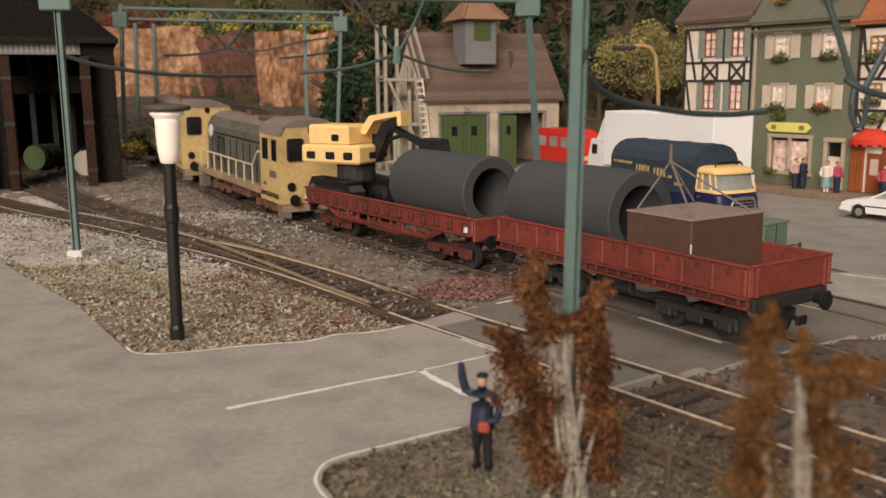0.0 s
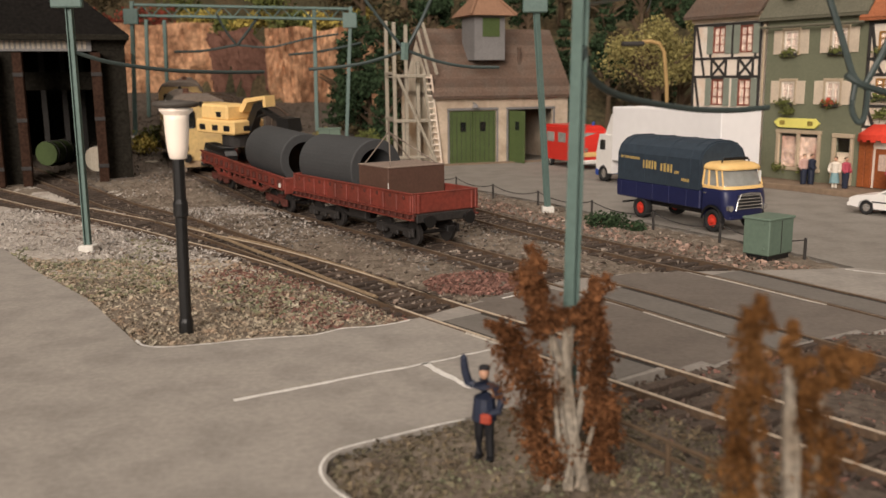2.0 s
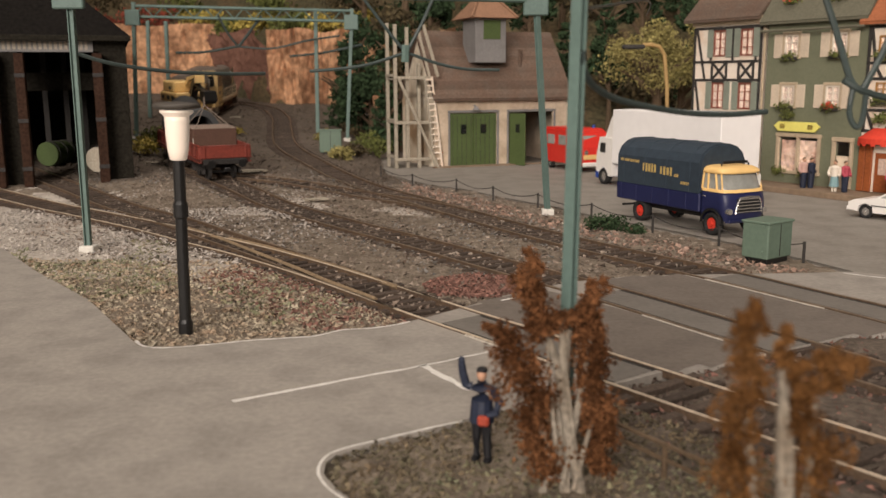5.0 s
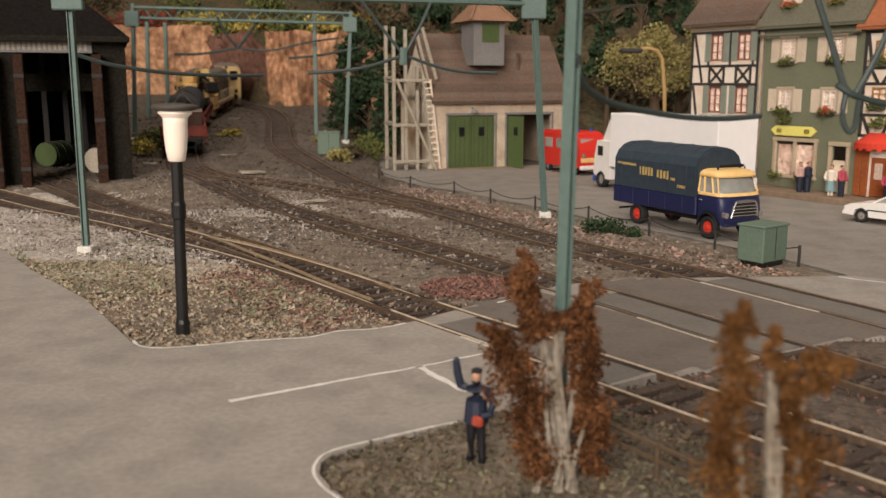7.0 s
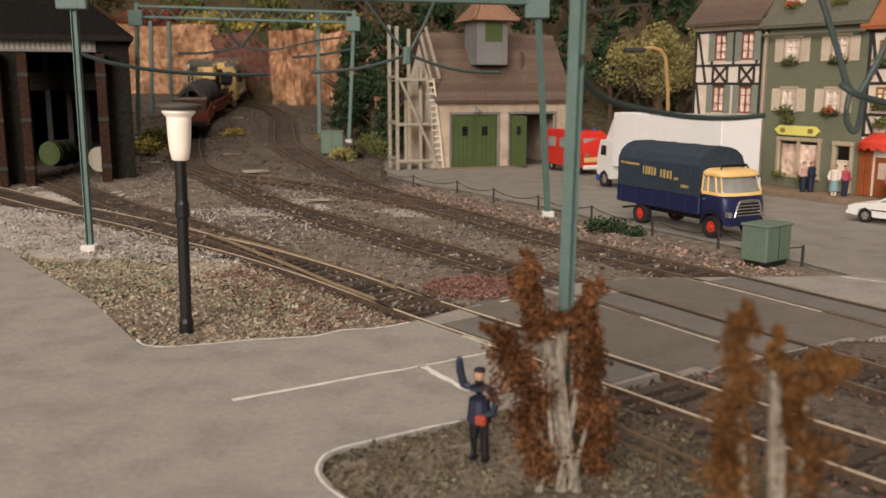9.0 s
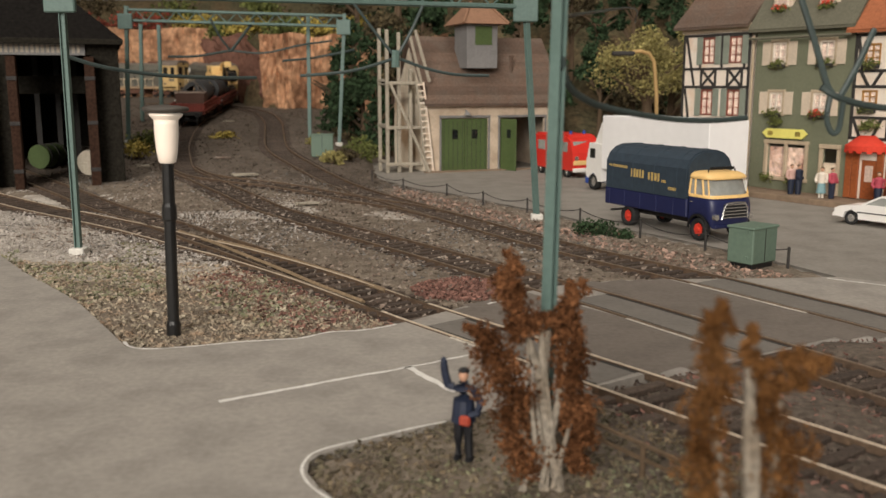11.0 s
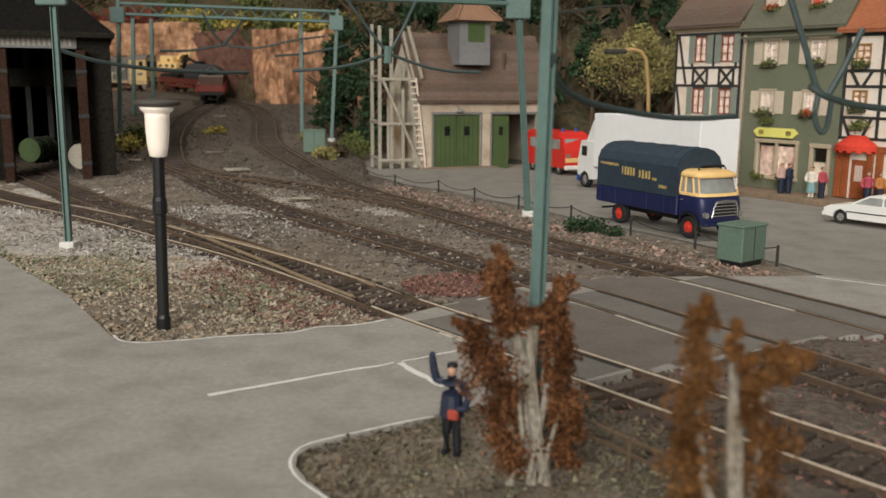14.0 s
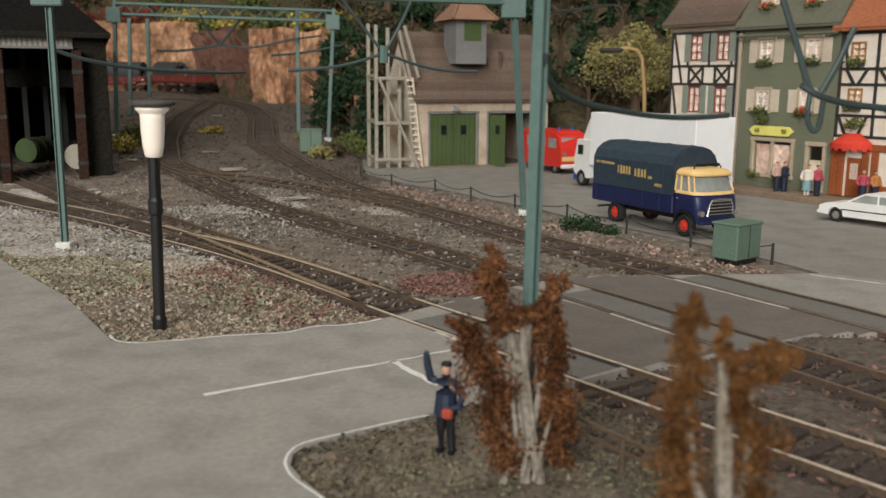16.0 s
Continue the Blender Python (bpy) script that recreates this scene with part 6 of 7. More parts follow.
def mast(pts, r, label, foot=True):
    a, b = Vector(pts[0]), Vector(pts[-1])
    a.z = float(rise(a.x, a.y)) - 0.05
    m = thing("catenary_mast", (a.x, a.y, a.z), label, "catenary mast", "catenary masts")
    d = b - a
    q = Matrix.Translation(d / 2) @ d.to_track_quat("Z", "Y").to_matrix().to_4x4()
    bm = bmesh.new()
    for dx in (-1, 1):
        box(bm, (0, 0, 0), (r * 0.35, r * 2, d.length), 0.01)
        bmesh.ops.translate(bm, vec=(dx * r * 0.82, 0, 0), verts=[v for v in bm.verts if abs(v.co.x) < r * 0.25])
    box(bm, (0, 0, 0), (r * 1.4, r * 0.3, d.length))
    bmesh.ops.transform(bm, matrix=q, verts=bm.verts)
    part("post", bm, "mast", m)
    if foot:
        part("footing", boxed((0, 0, 0.12), (0.62, 0.62, 0.34), 0.04), "white", m, "white concrete footing")
    return m


MA = mast([(-14.95, 37.3, 0), (-14.95, 37.4, 11.6)], 0.13, "grey-green steel catenary mast on a white footing")
MB = mast([(5.38, 47.4, 0), (4.5, 46.9, 11.8)], 0.13, "grey-green steel catenary mast on a white footing")
MC = mast([(2.08, 15.6, 0), (2.2, 15.5, 9.5)], 0.105, "grey-green steel catenary mast beside the track")
MD = mast([(-27.1, 80, 0), (-26.6, 80, 13.6)], 0.15, "grey-green steel catenary mast far up the line")
ME = mast([(-8.9, 83, 0), (-8.2, 83, 13.2)], 0.15, "grey-green steel catenary mast far up the line")
mast([(-11.7, 84, 0), (-11.6, 84, 13.3)], 0.16, "grey-green steel catenary mast far up the line", False)
mast([(-28.9, 96, 0), (-28.7, 96, 13.0)], 0.17, "grey-green steel catenary mast far up the line", False)
mast([(-31.6, 98, 0), (-31.2, 98, 13.2)], 0.17, "grey-green steel catenary mast far up the line", False)


def portal(a, b, w, label):
    """A beam between two masts, of two chords and lattice, with end plates."""
    a, b = Vector(a), Vector(b)
    p = thing("catenary_beam", (0, 0, 0), label, "catenary beam", "catenary beams")
    for dz in (0, w):
        part("chord", rod(a + Vector((0, 0, dz)), b + Vector((0, 0, dz)), 0.13, seg=6), "mast", p)
    bm = bmesh.new()
    n = 22
    for i in range(n):
        u0, u1 = a.lerp(b, i / n), a.lerp(b, (i + 1) / n)
        cyl(bm, u0 + Vector((0, 0, w if i % 2 else 0)), u1 + Vector((0, 0, 0 if i % 2 else w)), 0.05, seg=5)
    part("lattice", bm, "mast", p)
    for e in (a, b):
        part("end_plate", boxed(e + Vector((0, -0.2, -0.1)), (1.25, 0.3, 1.3), 0.05), "mast", p)


portal((-14.95, 37.4, 10.55), (4.55, 47.0, 10.85), 0.8, "grey-green lattice beam spanning the tracks")
portal((-26.7, 80, 12.4), (-8.3, 83, 12.1), 0.9, "grey-green lattice beam far up the line")


def wire(pts, r, label, m="wire"):
    bm = bmesh.new()
    p = np.array(pts, float)
    q = np.vstack([2 * p[0] - p[1], p, 2 * p[-1] - p[-2]])
    out = []
    for i in range(1, len(q) - 2):
        a, b, c, d = q[i - 1:i + 3]
        out += [.5 * (2 * b + (c - a) * u + (2 * a - 5 * b + 4 * c - d) * u * u + (3 * b - a - 3 * c + d) * u ** 3) for u in np.linspace(0, 1, 6, endpoint=False)]
    tube(bm, out + [p[-1]], r, 7)
    return solo("overhead_wire", bm, m, (0, 0, 0), label, "overhead wire", "overhead wires")


wire([(2.25, 15.50, 7.43), (2.34, 15.70, 7.06), (2.68, 16.20, 6.77), (3.34, 17.00, 6.54), (4.78, 18.50, 6.30), (5.99, 19.50, 6.22), (7.01, 20.20, 6.25)], 0.062, "dark green sagging wire arm on a mast")
wire([(7.79, 19.50, 8.75), (8.07, 19.30, 7.83), (8.28, 19.10, 7.02), (8.40, 19.00, 6.77)], 0.07, "dark green hanger strut above the track")
wire([(9.61, 20.00, 8.15), (9.08, 19.50, 7.37), (8.52, 19.00, 6.68)], 0.07, "dark green hanger strut above the track")
wire([(8.13, 19.00, 6.93), (8.55, 19.00, 6.70), (9.38, 19.40, 6.53), (10.56, 20.00, 6.42)], 0.075, "dark green wire joined to a hanger")
wire([(8.34, 19.00, 6.79), (8.30, 19.00, 6.27), (8.44, 19.00, 5.98), (8.57, 19.00, 6.08), (8.62, 19.00, 6.62)], 0.06, "dark green hook below a hanger")
wire([(-14.89, 37.40, 8.08), (-13.76, 38.50, 7.67), (-12.02, 40.50, 7.37), (-10.13, 43.00, 7.28), (-8.79, 45.00, 7.30)], 0.085, "grey-green sagging wire arm on a mast")
wire([(-1.82, 43.00, 8.20), (-3.49, 42.50, 7.68), (-4.76, 42.20, 7.48), (-6.16, 42.00, 7.37)], 0.075, "grey-green wire below a lattice beam")
wire([(-1.64, 43.00, 8.15), (-0.38, 43.50, 7.72), (0.96, 44.00, 7.46), (2.60, 44.50, 7.41)], 0.075, "grey-green wire below a lattice beam")
wire([(-0.58, 43.50, 10.6), (-1.11, 43.20, 9.44), (-1.74, 43.00, 8.28)], 0.085, "grey-green hanger strut below a lattice beam")
wire([(-3.70, 42.50, 10.6), (-2.71, 42.80, 9.29), (-1.90, 43.00, 8.28)], 0.075, "grey-green hanger strut below a lattice beam")
wire([(-1.82, 43.00, 8.55), (-1.84, 43.0, 8.2), (-1.85, 43.00, 7.77)], 0.2, "blue-grey insulator below a lattice beam", "mast")
wire([(-23.25, 80.00, 9.34), (-21.06, 81.00, 9.42), (-18.29, 82.00, 9.93)], 0.11, "grey-green wire far up the line")
wire([(-18.29, 82.00, 9.93), (-15.39, 82.50, 9.75), (-12.17, 83.00, 10.46), (-9.49, 84.00, 10.89)], 0.09, "grey-green wire far up the line")
wire([(-16.09, 82.00, 12.55), (-17.24, 82.00, 11.10), (-18.19, 82.00, 9.93)], 0.13, "grey-green hanger strut far up the line")
wire([(-19.67, 81.00, 12.59), (-19.02, 81.50, 11.08), (-18.29, 82.00, 9.93)], 0.1, "grey-green hanger strut far up the line")
wire([(-14.05, 84.00, 9.10), (-11.20, 85.00, 9.42), (-7.64, 86.00, 10.17)], 0.11, "grey-green wire far up the line")
wire([(2.2, 15.5, 8.1), (6.5, 30, 9.4), (9.5, 44, 9.9)], 0.03, "thin dark overhead wire across the street")

# ---- lamps, figures, cabinets, fences ----
M.update(
    lampglass=mat("milky_lamp_glass", (0.88, 0.76, 0.64), 0.35, 0.02, 2, 0.0, big=0.05, emit=0.15),
    lampcap=mat("grey_lamp_cap", (0.075, 0.066, 0.056), 0.6, 0.12, 6, 0.1),
    uniform=mat("navy_uniform", (0.018, 0.024, 0.045), 0.55, 0.2, 9, 0.1),
    blacktrousers=mat("black_trousers", (0.010, 0.010, 0.012), 0.6, 0.2, 9, 0.1),
    skin=mat("painted_skin", (0.50, 0.29, 0.19), 0.6, 0.1, 9, 0.0),
    bagred=mat("red_leather", (0.34, 0.055, 0.03), 0.6, 0.15, 9, 0.1),
    coatpink=mat("raspberry_coat", (0.42, 0.07, 0.10), 0.7, 0.1, 9, 0.1),
    coatpale=mat("pale_pink_shirt", (0.52, 0.34, 0.29), 0.7, 0.1, 9, 0.1),
    skirtblue=mat("light_blue_skirt", (0.20, 0.33, 0.35), 0.7, 0.1, 9, 0.1),
    coatorange=mat("orange_jacket", (0.45, 0.19, 0.05), 0.7, 0.1, 9, 0.1),
)


def station_lamp():
    l = thing("street_lamp", (-7.36, 24.76, -0.05, 0, 0.9, 0), "black post lamp with glowing milky glass and flat cap", "street lamp", "street lamps")
    bm = bmesh.new()
    lathe(bm, [(0.2, 0.0), (0.2, 0.35), (0.165, 0.45), (0.16, 3.3), (0.2, 3.35), (0.2, 3.7), (0.165, 3.8), (0.16, 4.9), (0.17, 4.94)], 16)
    part("post", bm, "black", l, smooth=False)
    bm = bmesh.new()
    lathe(bm, [(0.18, 4.9), (0.23, 4.93), (0.28, 5.2), (0.315, 5.6), (0.325, 5.95), (0.33, 6.1)], 24)
    gl = part("glass", bm, "lampglass", l, "glowing milky glass", smooth=True)
    bm = bmesh.new()
    lathe(bm, [(0.33, 6.08), (0.37, 6.12), (0.45, 6.2), (0.44, 6.25), (0.3, 6.27)], 24)
    part("collar", bm, "lampglass", gl)
    bm = bmesh.new()
    lathe(bm, [(0.3, 6.26), (0.56, 6.3), (0.62, 6.34), (0.62, 6.4), (0.58, 6.43), (0.35, 6.46), (0.1, 6.48), (0.02, 6.485)], 32)
    part("cap", bm, "lampcap", l, "flat grey cap", smooth=True)


station_lamp()


def arm_lamp():
    l = thing("street_lamp", (15.2, 62, 0), "tan street lamp with curved arm and dark head", "street lamp", "street lamps")
    bm = bmesh.new()
    tube(bm, [(0, 0, 0), (-0.1, 0, 3), (-0.25, 0, 6.4), (-0.5, 0, 8.5), (-0.85, 0, 9.05), (-1.4, 0, 9.2), (-2.0, 0, 9.15)], 0.13, 8)
    part("pole", bm, "tan", l)
    part("head", boxed((-2.6, 0, 9.05), (1.5, 0.6, 0.3), 0.1), "timber", l)


arm_lamp()


def figure(at, shapes, label):
    """A painted miniature figure: one mesh with the paint of each area."""
    joined, mats = bmesh.new(), []
    for make, m in shapes:
        before = set(joined.faces)
        make(joined)
        if m not in mats:
            mats.append(m)
        for f in joined.faces:
            if f not in before:
                f.material_index = mats.index(m)
    me = mesh_of("miniature_figure", joined, mats[0])
    for m in mats[1:]:
        me.materials.append(M[m])
    ob = new("miniature_figure", me)
    ob.matrix_basis = cm(*at)
    return tagged(ob, label, "figurine", "painted figures")


def ball(bm, c, r, s=(1, 1, 1)):
    q = bmesh.ops.create_icosphere(bm, subdivisions=2, radius=r)
    bmesh.ops.scale(bm, vec=s, verts=q["verts"])
    bmesh.ops.translate(bm, vec=c, verts=q["verts"])


figure((0.62, 16.05, -0.02, 0, 0, -20), [
    (lambda b: tube(b, [(-0.1, 0, 0.05), (-0.1, 0, 0.45), (-0.085, 0, 0.9)], [0.075, 0.085, 0.115], 10), "blacktrousers"),
    (lambda b: tube(b, [(0.13, -0.03, 0.05), (0.1, 0, 0.45), (0.085, 0, 0.9)], [0.075, 0.085, 0.115], 10), "blacktrousers"),
    (lambda b: (ball(b, (-0.1, -0.06, 0.05), 0.08, (1, 1.7, 0.6)), ball(b, (0.14, -0.08, 0.05), 0.08, (1, 1.7, 0.6))), "blacktrousers"),
    (lambda b: tube(b, [(0, 0, 0.78), (0, 0, 0.95), (0, 0.01, 1.2), (0, 0, 1.42), (0, 0, 1.53)], [0.24, 0.22, 0.2, 0.235, 0.1], 12), "uniform"),
    (lambda b: tube(b, [(-0.2, 0, 1.42), (-0.3, -0.02, 1.45), (-0.36, -0.03, 1.68), (-0.38, -0.03, 1.85)], [0.09, 0.085, 0.08, 0.075], 8), "uniform"),
    (lambda b: ball(b, (-0.38, -0.04, 1.9), 0.075, (0.9, 0.7, 1.3)), "uniform"),
    (lambda b: tube(b, [(0.2, 0, 1.42), (0.33, 0.02, 1.15), (0.3, -0.1, 0.98), (0.14, -0.2, 0.96)], [0.09, 0.085, 0.075, 0.06], 8), "uniform"),
    (lambda b: ball(b, (0, 0, 1.66), 0.105, (0.9, 1, 1.2)), "skin"),
    (lambda b: (ball(b, (0, 0.02, 1.75), 0.11, (1, 1.05, 0.55)), ball(b, (-0.02, 0.05, 1.68), 0.1, (1, 0.8, 1.0))), "blacktrousers"),
    (lambda b: box(b, (0.1, -0.22, 0.86), (0.22, 0.12, 0.2), 0.04), "bagred"),
], "miniature painted figure in navy uniform with raised arm")


def townsman(x, y, z, turn, top, low, label, skirt=False):
    figure((x, y, z, 0, 0, turn), [
        ((lambda b: tube(b, [(0, 0, 0.3), (0, 0, 0.95)], [0.3, 0.2], 10)) if skirt else (lambda b: tube(b, [(0, 0, 0.0), (0, 0, 0.95)], [0.17, 0.22], 10)), low),
        (lambda b: (tube(b, [(-0.09, 0, 0), (-0.09, 0, 0.4)], 0.07, 6), tube(b, [(0.09, 0, 0), (0.09, 0, 0.4)], 0.07, 6)), "framewhite" if skirt else low),
        (lambda b: tube(b, [(0, 0, 0.9), (0, 0, 1.2), (0, 0, 1.45), (0, 0, 1.55)], [0.21, 0.22, 0.26, 0.1], 10), top),
        (lambda b: (tube(b, [(-0.25, 0, 1.45), (-0.34, -0.05, 1.1), (-0.24, -0.18, 0.95)], 0.085, 7), tube(b, [(0.25, 0, 1.45), (0.34, -0.05, 1.1), (0.24, -0.18, 0.95)], 0.085, 7)), top),
        (lambda b: ball(b, (0, 0, 1.7), 0.115, (0.9, 1, 1.15)), "skin"),
        (lambda b: ball(b, (0, 0.03, 1.76), 0.12, (1, 1, 0.75)), "bark_dark"),
    ], label)


townsman(22.0, 55.6, 0.32, 10, "coatpale", "uniform", "miniature painted figure in pale shirt on the pavement")
townsman(22.42, 55.5, 0.32, 50, "uniform", "uniform", "miniature painted figure in dark suit on the pavement")
townsman(23.05, 53.6, 0.32, -40, "framewhite", "skirtblue", "miniature painted figure in light blue skirt", True)
townsman(23.55, 53.3, 0.32, 30, "coatpink", "uniform", "miniature painted figure in raspberry coat")
townsman(25.0, 50.6, 0.32, -20, "coatpink", "uniform", "miniature painted figure in raspberry jacket")
townsman(25.5, 50.2, 0.32, 20, "coatorange", "uniform", "miniature painted figure in orange jacket")


def cabinet(x, y, rz, w, d, h, label):
    z = float(rise(x, y)) - 0.08
    c = thing("relay_cabinet", (x, y, z, 0, 0, rz), label, "relay cabinet", "relay cabinets")
    part("plinth", boxed((0, 0, 0.12), (w * 0.86, d * 0.86, 0.26), 0.02), "black", c)
    body = part("body", boxed((0, 0, 0.22 + h / 2), (w, d, h), 0.04), "boxgreen", c)
    part("lid", boxed((0, 0, 0.22 + h), (w + 0.1, d + 0.1, 0.1), 0.03), "boxgreen", c)
    part("door_seam", boxed((0, -d / 2 - 0.005, 0.22 + h / 2), (0.03, 0.02, h * 0.9)), "dark", body)
    for z in (0.35, h - 0.05):
        part("hinge", boxed((-w / 2 - 0.02, -d * 0.3, 0.15 + z), (0.05, 0.1, 0.12), 0.02), "boxgreen", body)


cabinet(12.5, 34.85, 37, 1.6, 1.15, 1.4, "green metal relay cabinet on a black plinth")
cabinet(-9.2, 73.2, 5, 1.75, 1.0, 1.75, "green metal relay cabinet beside the track")


def chain_fence():
    f = thing("chain_fence", (0, 0, 0), "low dark chain fence along the street", "fence")
    ps = [(-4.7, 66.0), (-2.2, 60.4), (0.7, 57.25), (2.8, 53.1), (5.1, 49.7), (7.4, 45.6), (9.6, 41.6), (11.6, 38.0), (13.75, 34.3)]
    for x, y in ps:
        part("post", boxed((x, y, 0.35), (0.1, 0.1, 0.9), 0.02), "timber", f)
    for a, b in zip(ps, ps[1:]):
        bm = bmesh.new()
        tube(bm, [(a[0] + (b[0] - a[0]) * u, a[1] + (b[1] - a[1]) * u, 0.72 - 1.1 * u * (1 - u)) for u in np.linspace(0, 1, 9)], 0.025, 5)
        part("chain", bm, "timber", f)


chain_fence()


def rail_fence():
    f = thing("wooden_fence", (0, 0, 0), "low brown two-rail fence beside the track", "fence")
    ps = [(1.9, 18.2), (2.9, 16.75), (3.85, 15.3), (4.9, 13.7), (6.0, 12.0), (7.1, 10.4)]
    for x, y in ps:
        part("post", rod((x, y, -0.15), (x, y, 0.62), 0.055, seg=8), "bark_dark", f)
    for a, b in zip(ps, ps[1:]):
        for z in (0.3, 0.58):
            part("rail", rod((*a, z), (*b, z), 0.045, seg=6), "bark_dark", f)


rail_fence()


def rusty_tree(at, columns, trunk, label, seed, dens=1.0, size=0.05, leaf="rusttree"):
    """A dry shrub: pale forked stems with ragged upright plumes of rusty foliage."""
    random.seed(seed)
    t = thing("tree", at, label, "tree", "dry rusty trees")
    bm = bmesh.new()
    for pts, r in trunk:
        tube(bm, pts, r, 7)
    part("trunk", bm, "bark", t, "pale dry forked stem")
    for pts, r in columns:
        c = curve([(p[0], p[2]) for p in pts], 0.12)
        ys = np.interp(np.linspace(0, 1, len(c)), np.linspace(0, 1, len(pts)), [p[1] for p in pts])
        rs = 1.27 * np.interp(np.linspace(0, 1, len(c)), np.linspace(0, 1, len(r)), r)
        bm = bmesh.new()
        for (x, z), y, rr in zip(c, ys, rs):
            for _ in range(3):
                bits(bm, (x + random.gauss(0, rr * 0.4), y + random.gauss(0, rr * 0.4), z + random.gauss(0, 0.05)), rr * random.uniform(0.5, 0.9), int(64 * dens), size, (1, 1, 1), 0.35)
        part("plume", bm, leaf, t)
    return t


rusty_tree((1.95, 14.75, -0.05), [
    ([(-0.56, 0, 4.08), (-0.56, 0, 3.75), (-0.5, 0, 3.3), (-0.3, 0.05, 2.85)], [0.13, 0.23, 0.25, 0.27]),
    ([(-1.15, -0.1, 3.0), (-0.78, -0.1, 2.45), (-0.65, -0.1, 2.05), (-0.5, -0.05, 1.65), (-0.42, 0, 1.05), (-0.3, 0, 0.4)], [0.15, 0.35, 0.34, 0.33, 0.3, 0.22]),
    ([(0.5, 0, 3.7), (0.44, 0, 3.4), (0.42, 0, 2.85), (0.48, 0, 2.05), (0.6, 0, 1.3), (0.62, 0, 0.45)], [0.13, 0.21, 0.23, 0.23, 0.26, 0.17]),
    ([(-0.4, 0.1, 2.95), (-0.05, 0.1, 3.05), (0.3, 0.1, 3.05), (0.42, 0.1, 2.9)], [0.18, 0.17, 0.16, 0.18]),
    ([(0.7, 0, 1.5), (0.86, 0, 1.15)], [0.14, 0.1]),
], [([(0.05, 0, -0.15), (0.1, 0, 1.0), (0.0, 0, 2.0), (-0.05, 0, 3.1)], [0.15, 0.12, 0.1, 0.05]), ([(0.35, 0, -0.1), (0.12, -0.05, 1.0), (-0.1, -0.05, 2.2), (-0.3, 0, 2.9)], [0.1, 0.11, 0.08, 0.04]),
    ([(-0.35, 0, -0.1), (-0.2, 0, 0.6), (-0.5, 0, 1.6), (-0.8, -0.05, 2.4)], [0.11, 0.08, 0.05, 0.03]), ([(0.1, -0.05, 0.8), (0.3, 0, 1.8), (0.45, 0, 2.8)], [0.08, 0.06, 0.04]), ([(-0.1, 0.1, 0.3), (-0.02, 0.12, 1.6), (0.05, 0.1, 2.9)], [0.15, 0.12, 0.08]),
    ([(0.0, -0.12, 0.2), (0.16, -0.12, 1.2), (0.02, -0.1, 2.3)], [0.05, 0.04, 0.02]), ([(-0.12, -0.1, 0.9), (-0.24, -0.1, 1.9), (-0.3, -0.05, 2.8)], [0.05, 0.035, 0.02]), ([(0.2, -0.1, 0.1), (0.36, -0.05, 0.8), (0.55, 0, 1.5)], [0.06, 0.045, 0.03])],
    "dry pale tree with ragged rust-brown foliage plumes", 71, 1.5, 0.04)
rusty_tree((3.8, 9.6, -0.05), [
    ([(-0.56, 0, 4.58), (-0.56, 0, 4.15), (-0.56, 0, 3.5), (-0.58, 0, 2.9), (-0.58, 0, 1.9)], [0.1, 0.18, 0.21, 0.22, 0.22]),
    ([(0.1, 0, 3.65), (0.18, 0, 3.1), (0.22, 0, 2.6), (0.22, 0, 1.7)], [0.14, 0.21, 0.25, 0.27]),
    ([(0.0, 0, 3.95), (0.3, 0, 3.97), (0.55, 0, 3.92), (0.68, 0, 4.02)], [0.07, 0.1, 0.11, 0.06]),
    ([(0.3, 0.3, 3.6), (0.5, 0.3, 3.65), (0.62, 0.3, 3.5)], [0.1, 0.13, 0.08]),
    ([(-0.16, 0, 4.25), (-0.16, 0, 3.85)], [0.08, 0.11]),
], [([(0.05, 0, -0.1), (0.05, 0, 1.6), (-0.12, 0, 2.9), (-0.16, 0, 4.1)], [0.13, 0.12, 0.08, 0.05]), ([(0.05, 0, 1.4), (-0.4, 0, 2.4), (-0.55, 0, 3.4)], [0.08, 0.06, 0.04]), ([(0.05, 0, 1.6), (0.2, 0, 2.6), (0.2, 0, 3.5)], [0.08, 0.06, 0.04]), ([(0.0, -0.05, 2.0), (-0.05, -0.06, 3.0), (-0.2, -0.02, 3.9)], [0.06, 0.05, 0.03])],
    "dry pale tree with upright rust-brown foliage plumes", 72, 1.3, 0.03, "ochretree")

# ---- crossing details, gravel and flock ----


def strip(name, line, lo, hi, y0, y1, z, m, label, inroad=True):
    """A flat band beside a track's centre line, between two offsets, where the road crosses it."""
    bm = bmesh.new()
    last = None
    for i in range(1, len(line) - 1):
        p, d = line[i], line[i + 1] - line[i - 1]
        d = d / np.linalg.norm(d)
        n = np.array([-d[1], d[0]])
        q = p + n * (lo + hi) / 2
        if not (y0 < p[1] < y1) or (name == "crossing_bed" and not inside(ROAD, q[0], q[1])):
            last = None
            continue
        now = [bm.verts.new((*(p + n * o), zz)) for o, zz in ((lo, z - 0.05), (lo, z), (hi, z), (hi, z - 0.05))]
        if last:
            for k in range(3):
                bm.faces.new((last[k], last[k + 1], now[k + 1], now[k]))
        last = now
    bmesh.ops.recalc_face_normals(bm, faces=bm.faces[:])
    solo(name, bm, m, (0, 0, 0), label, "level crossing", kind="structure")


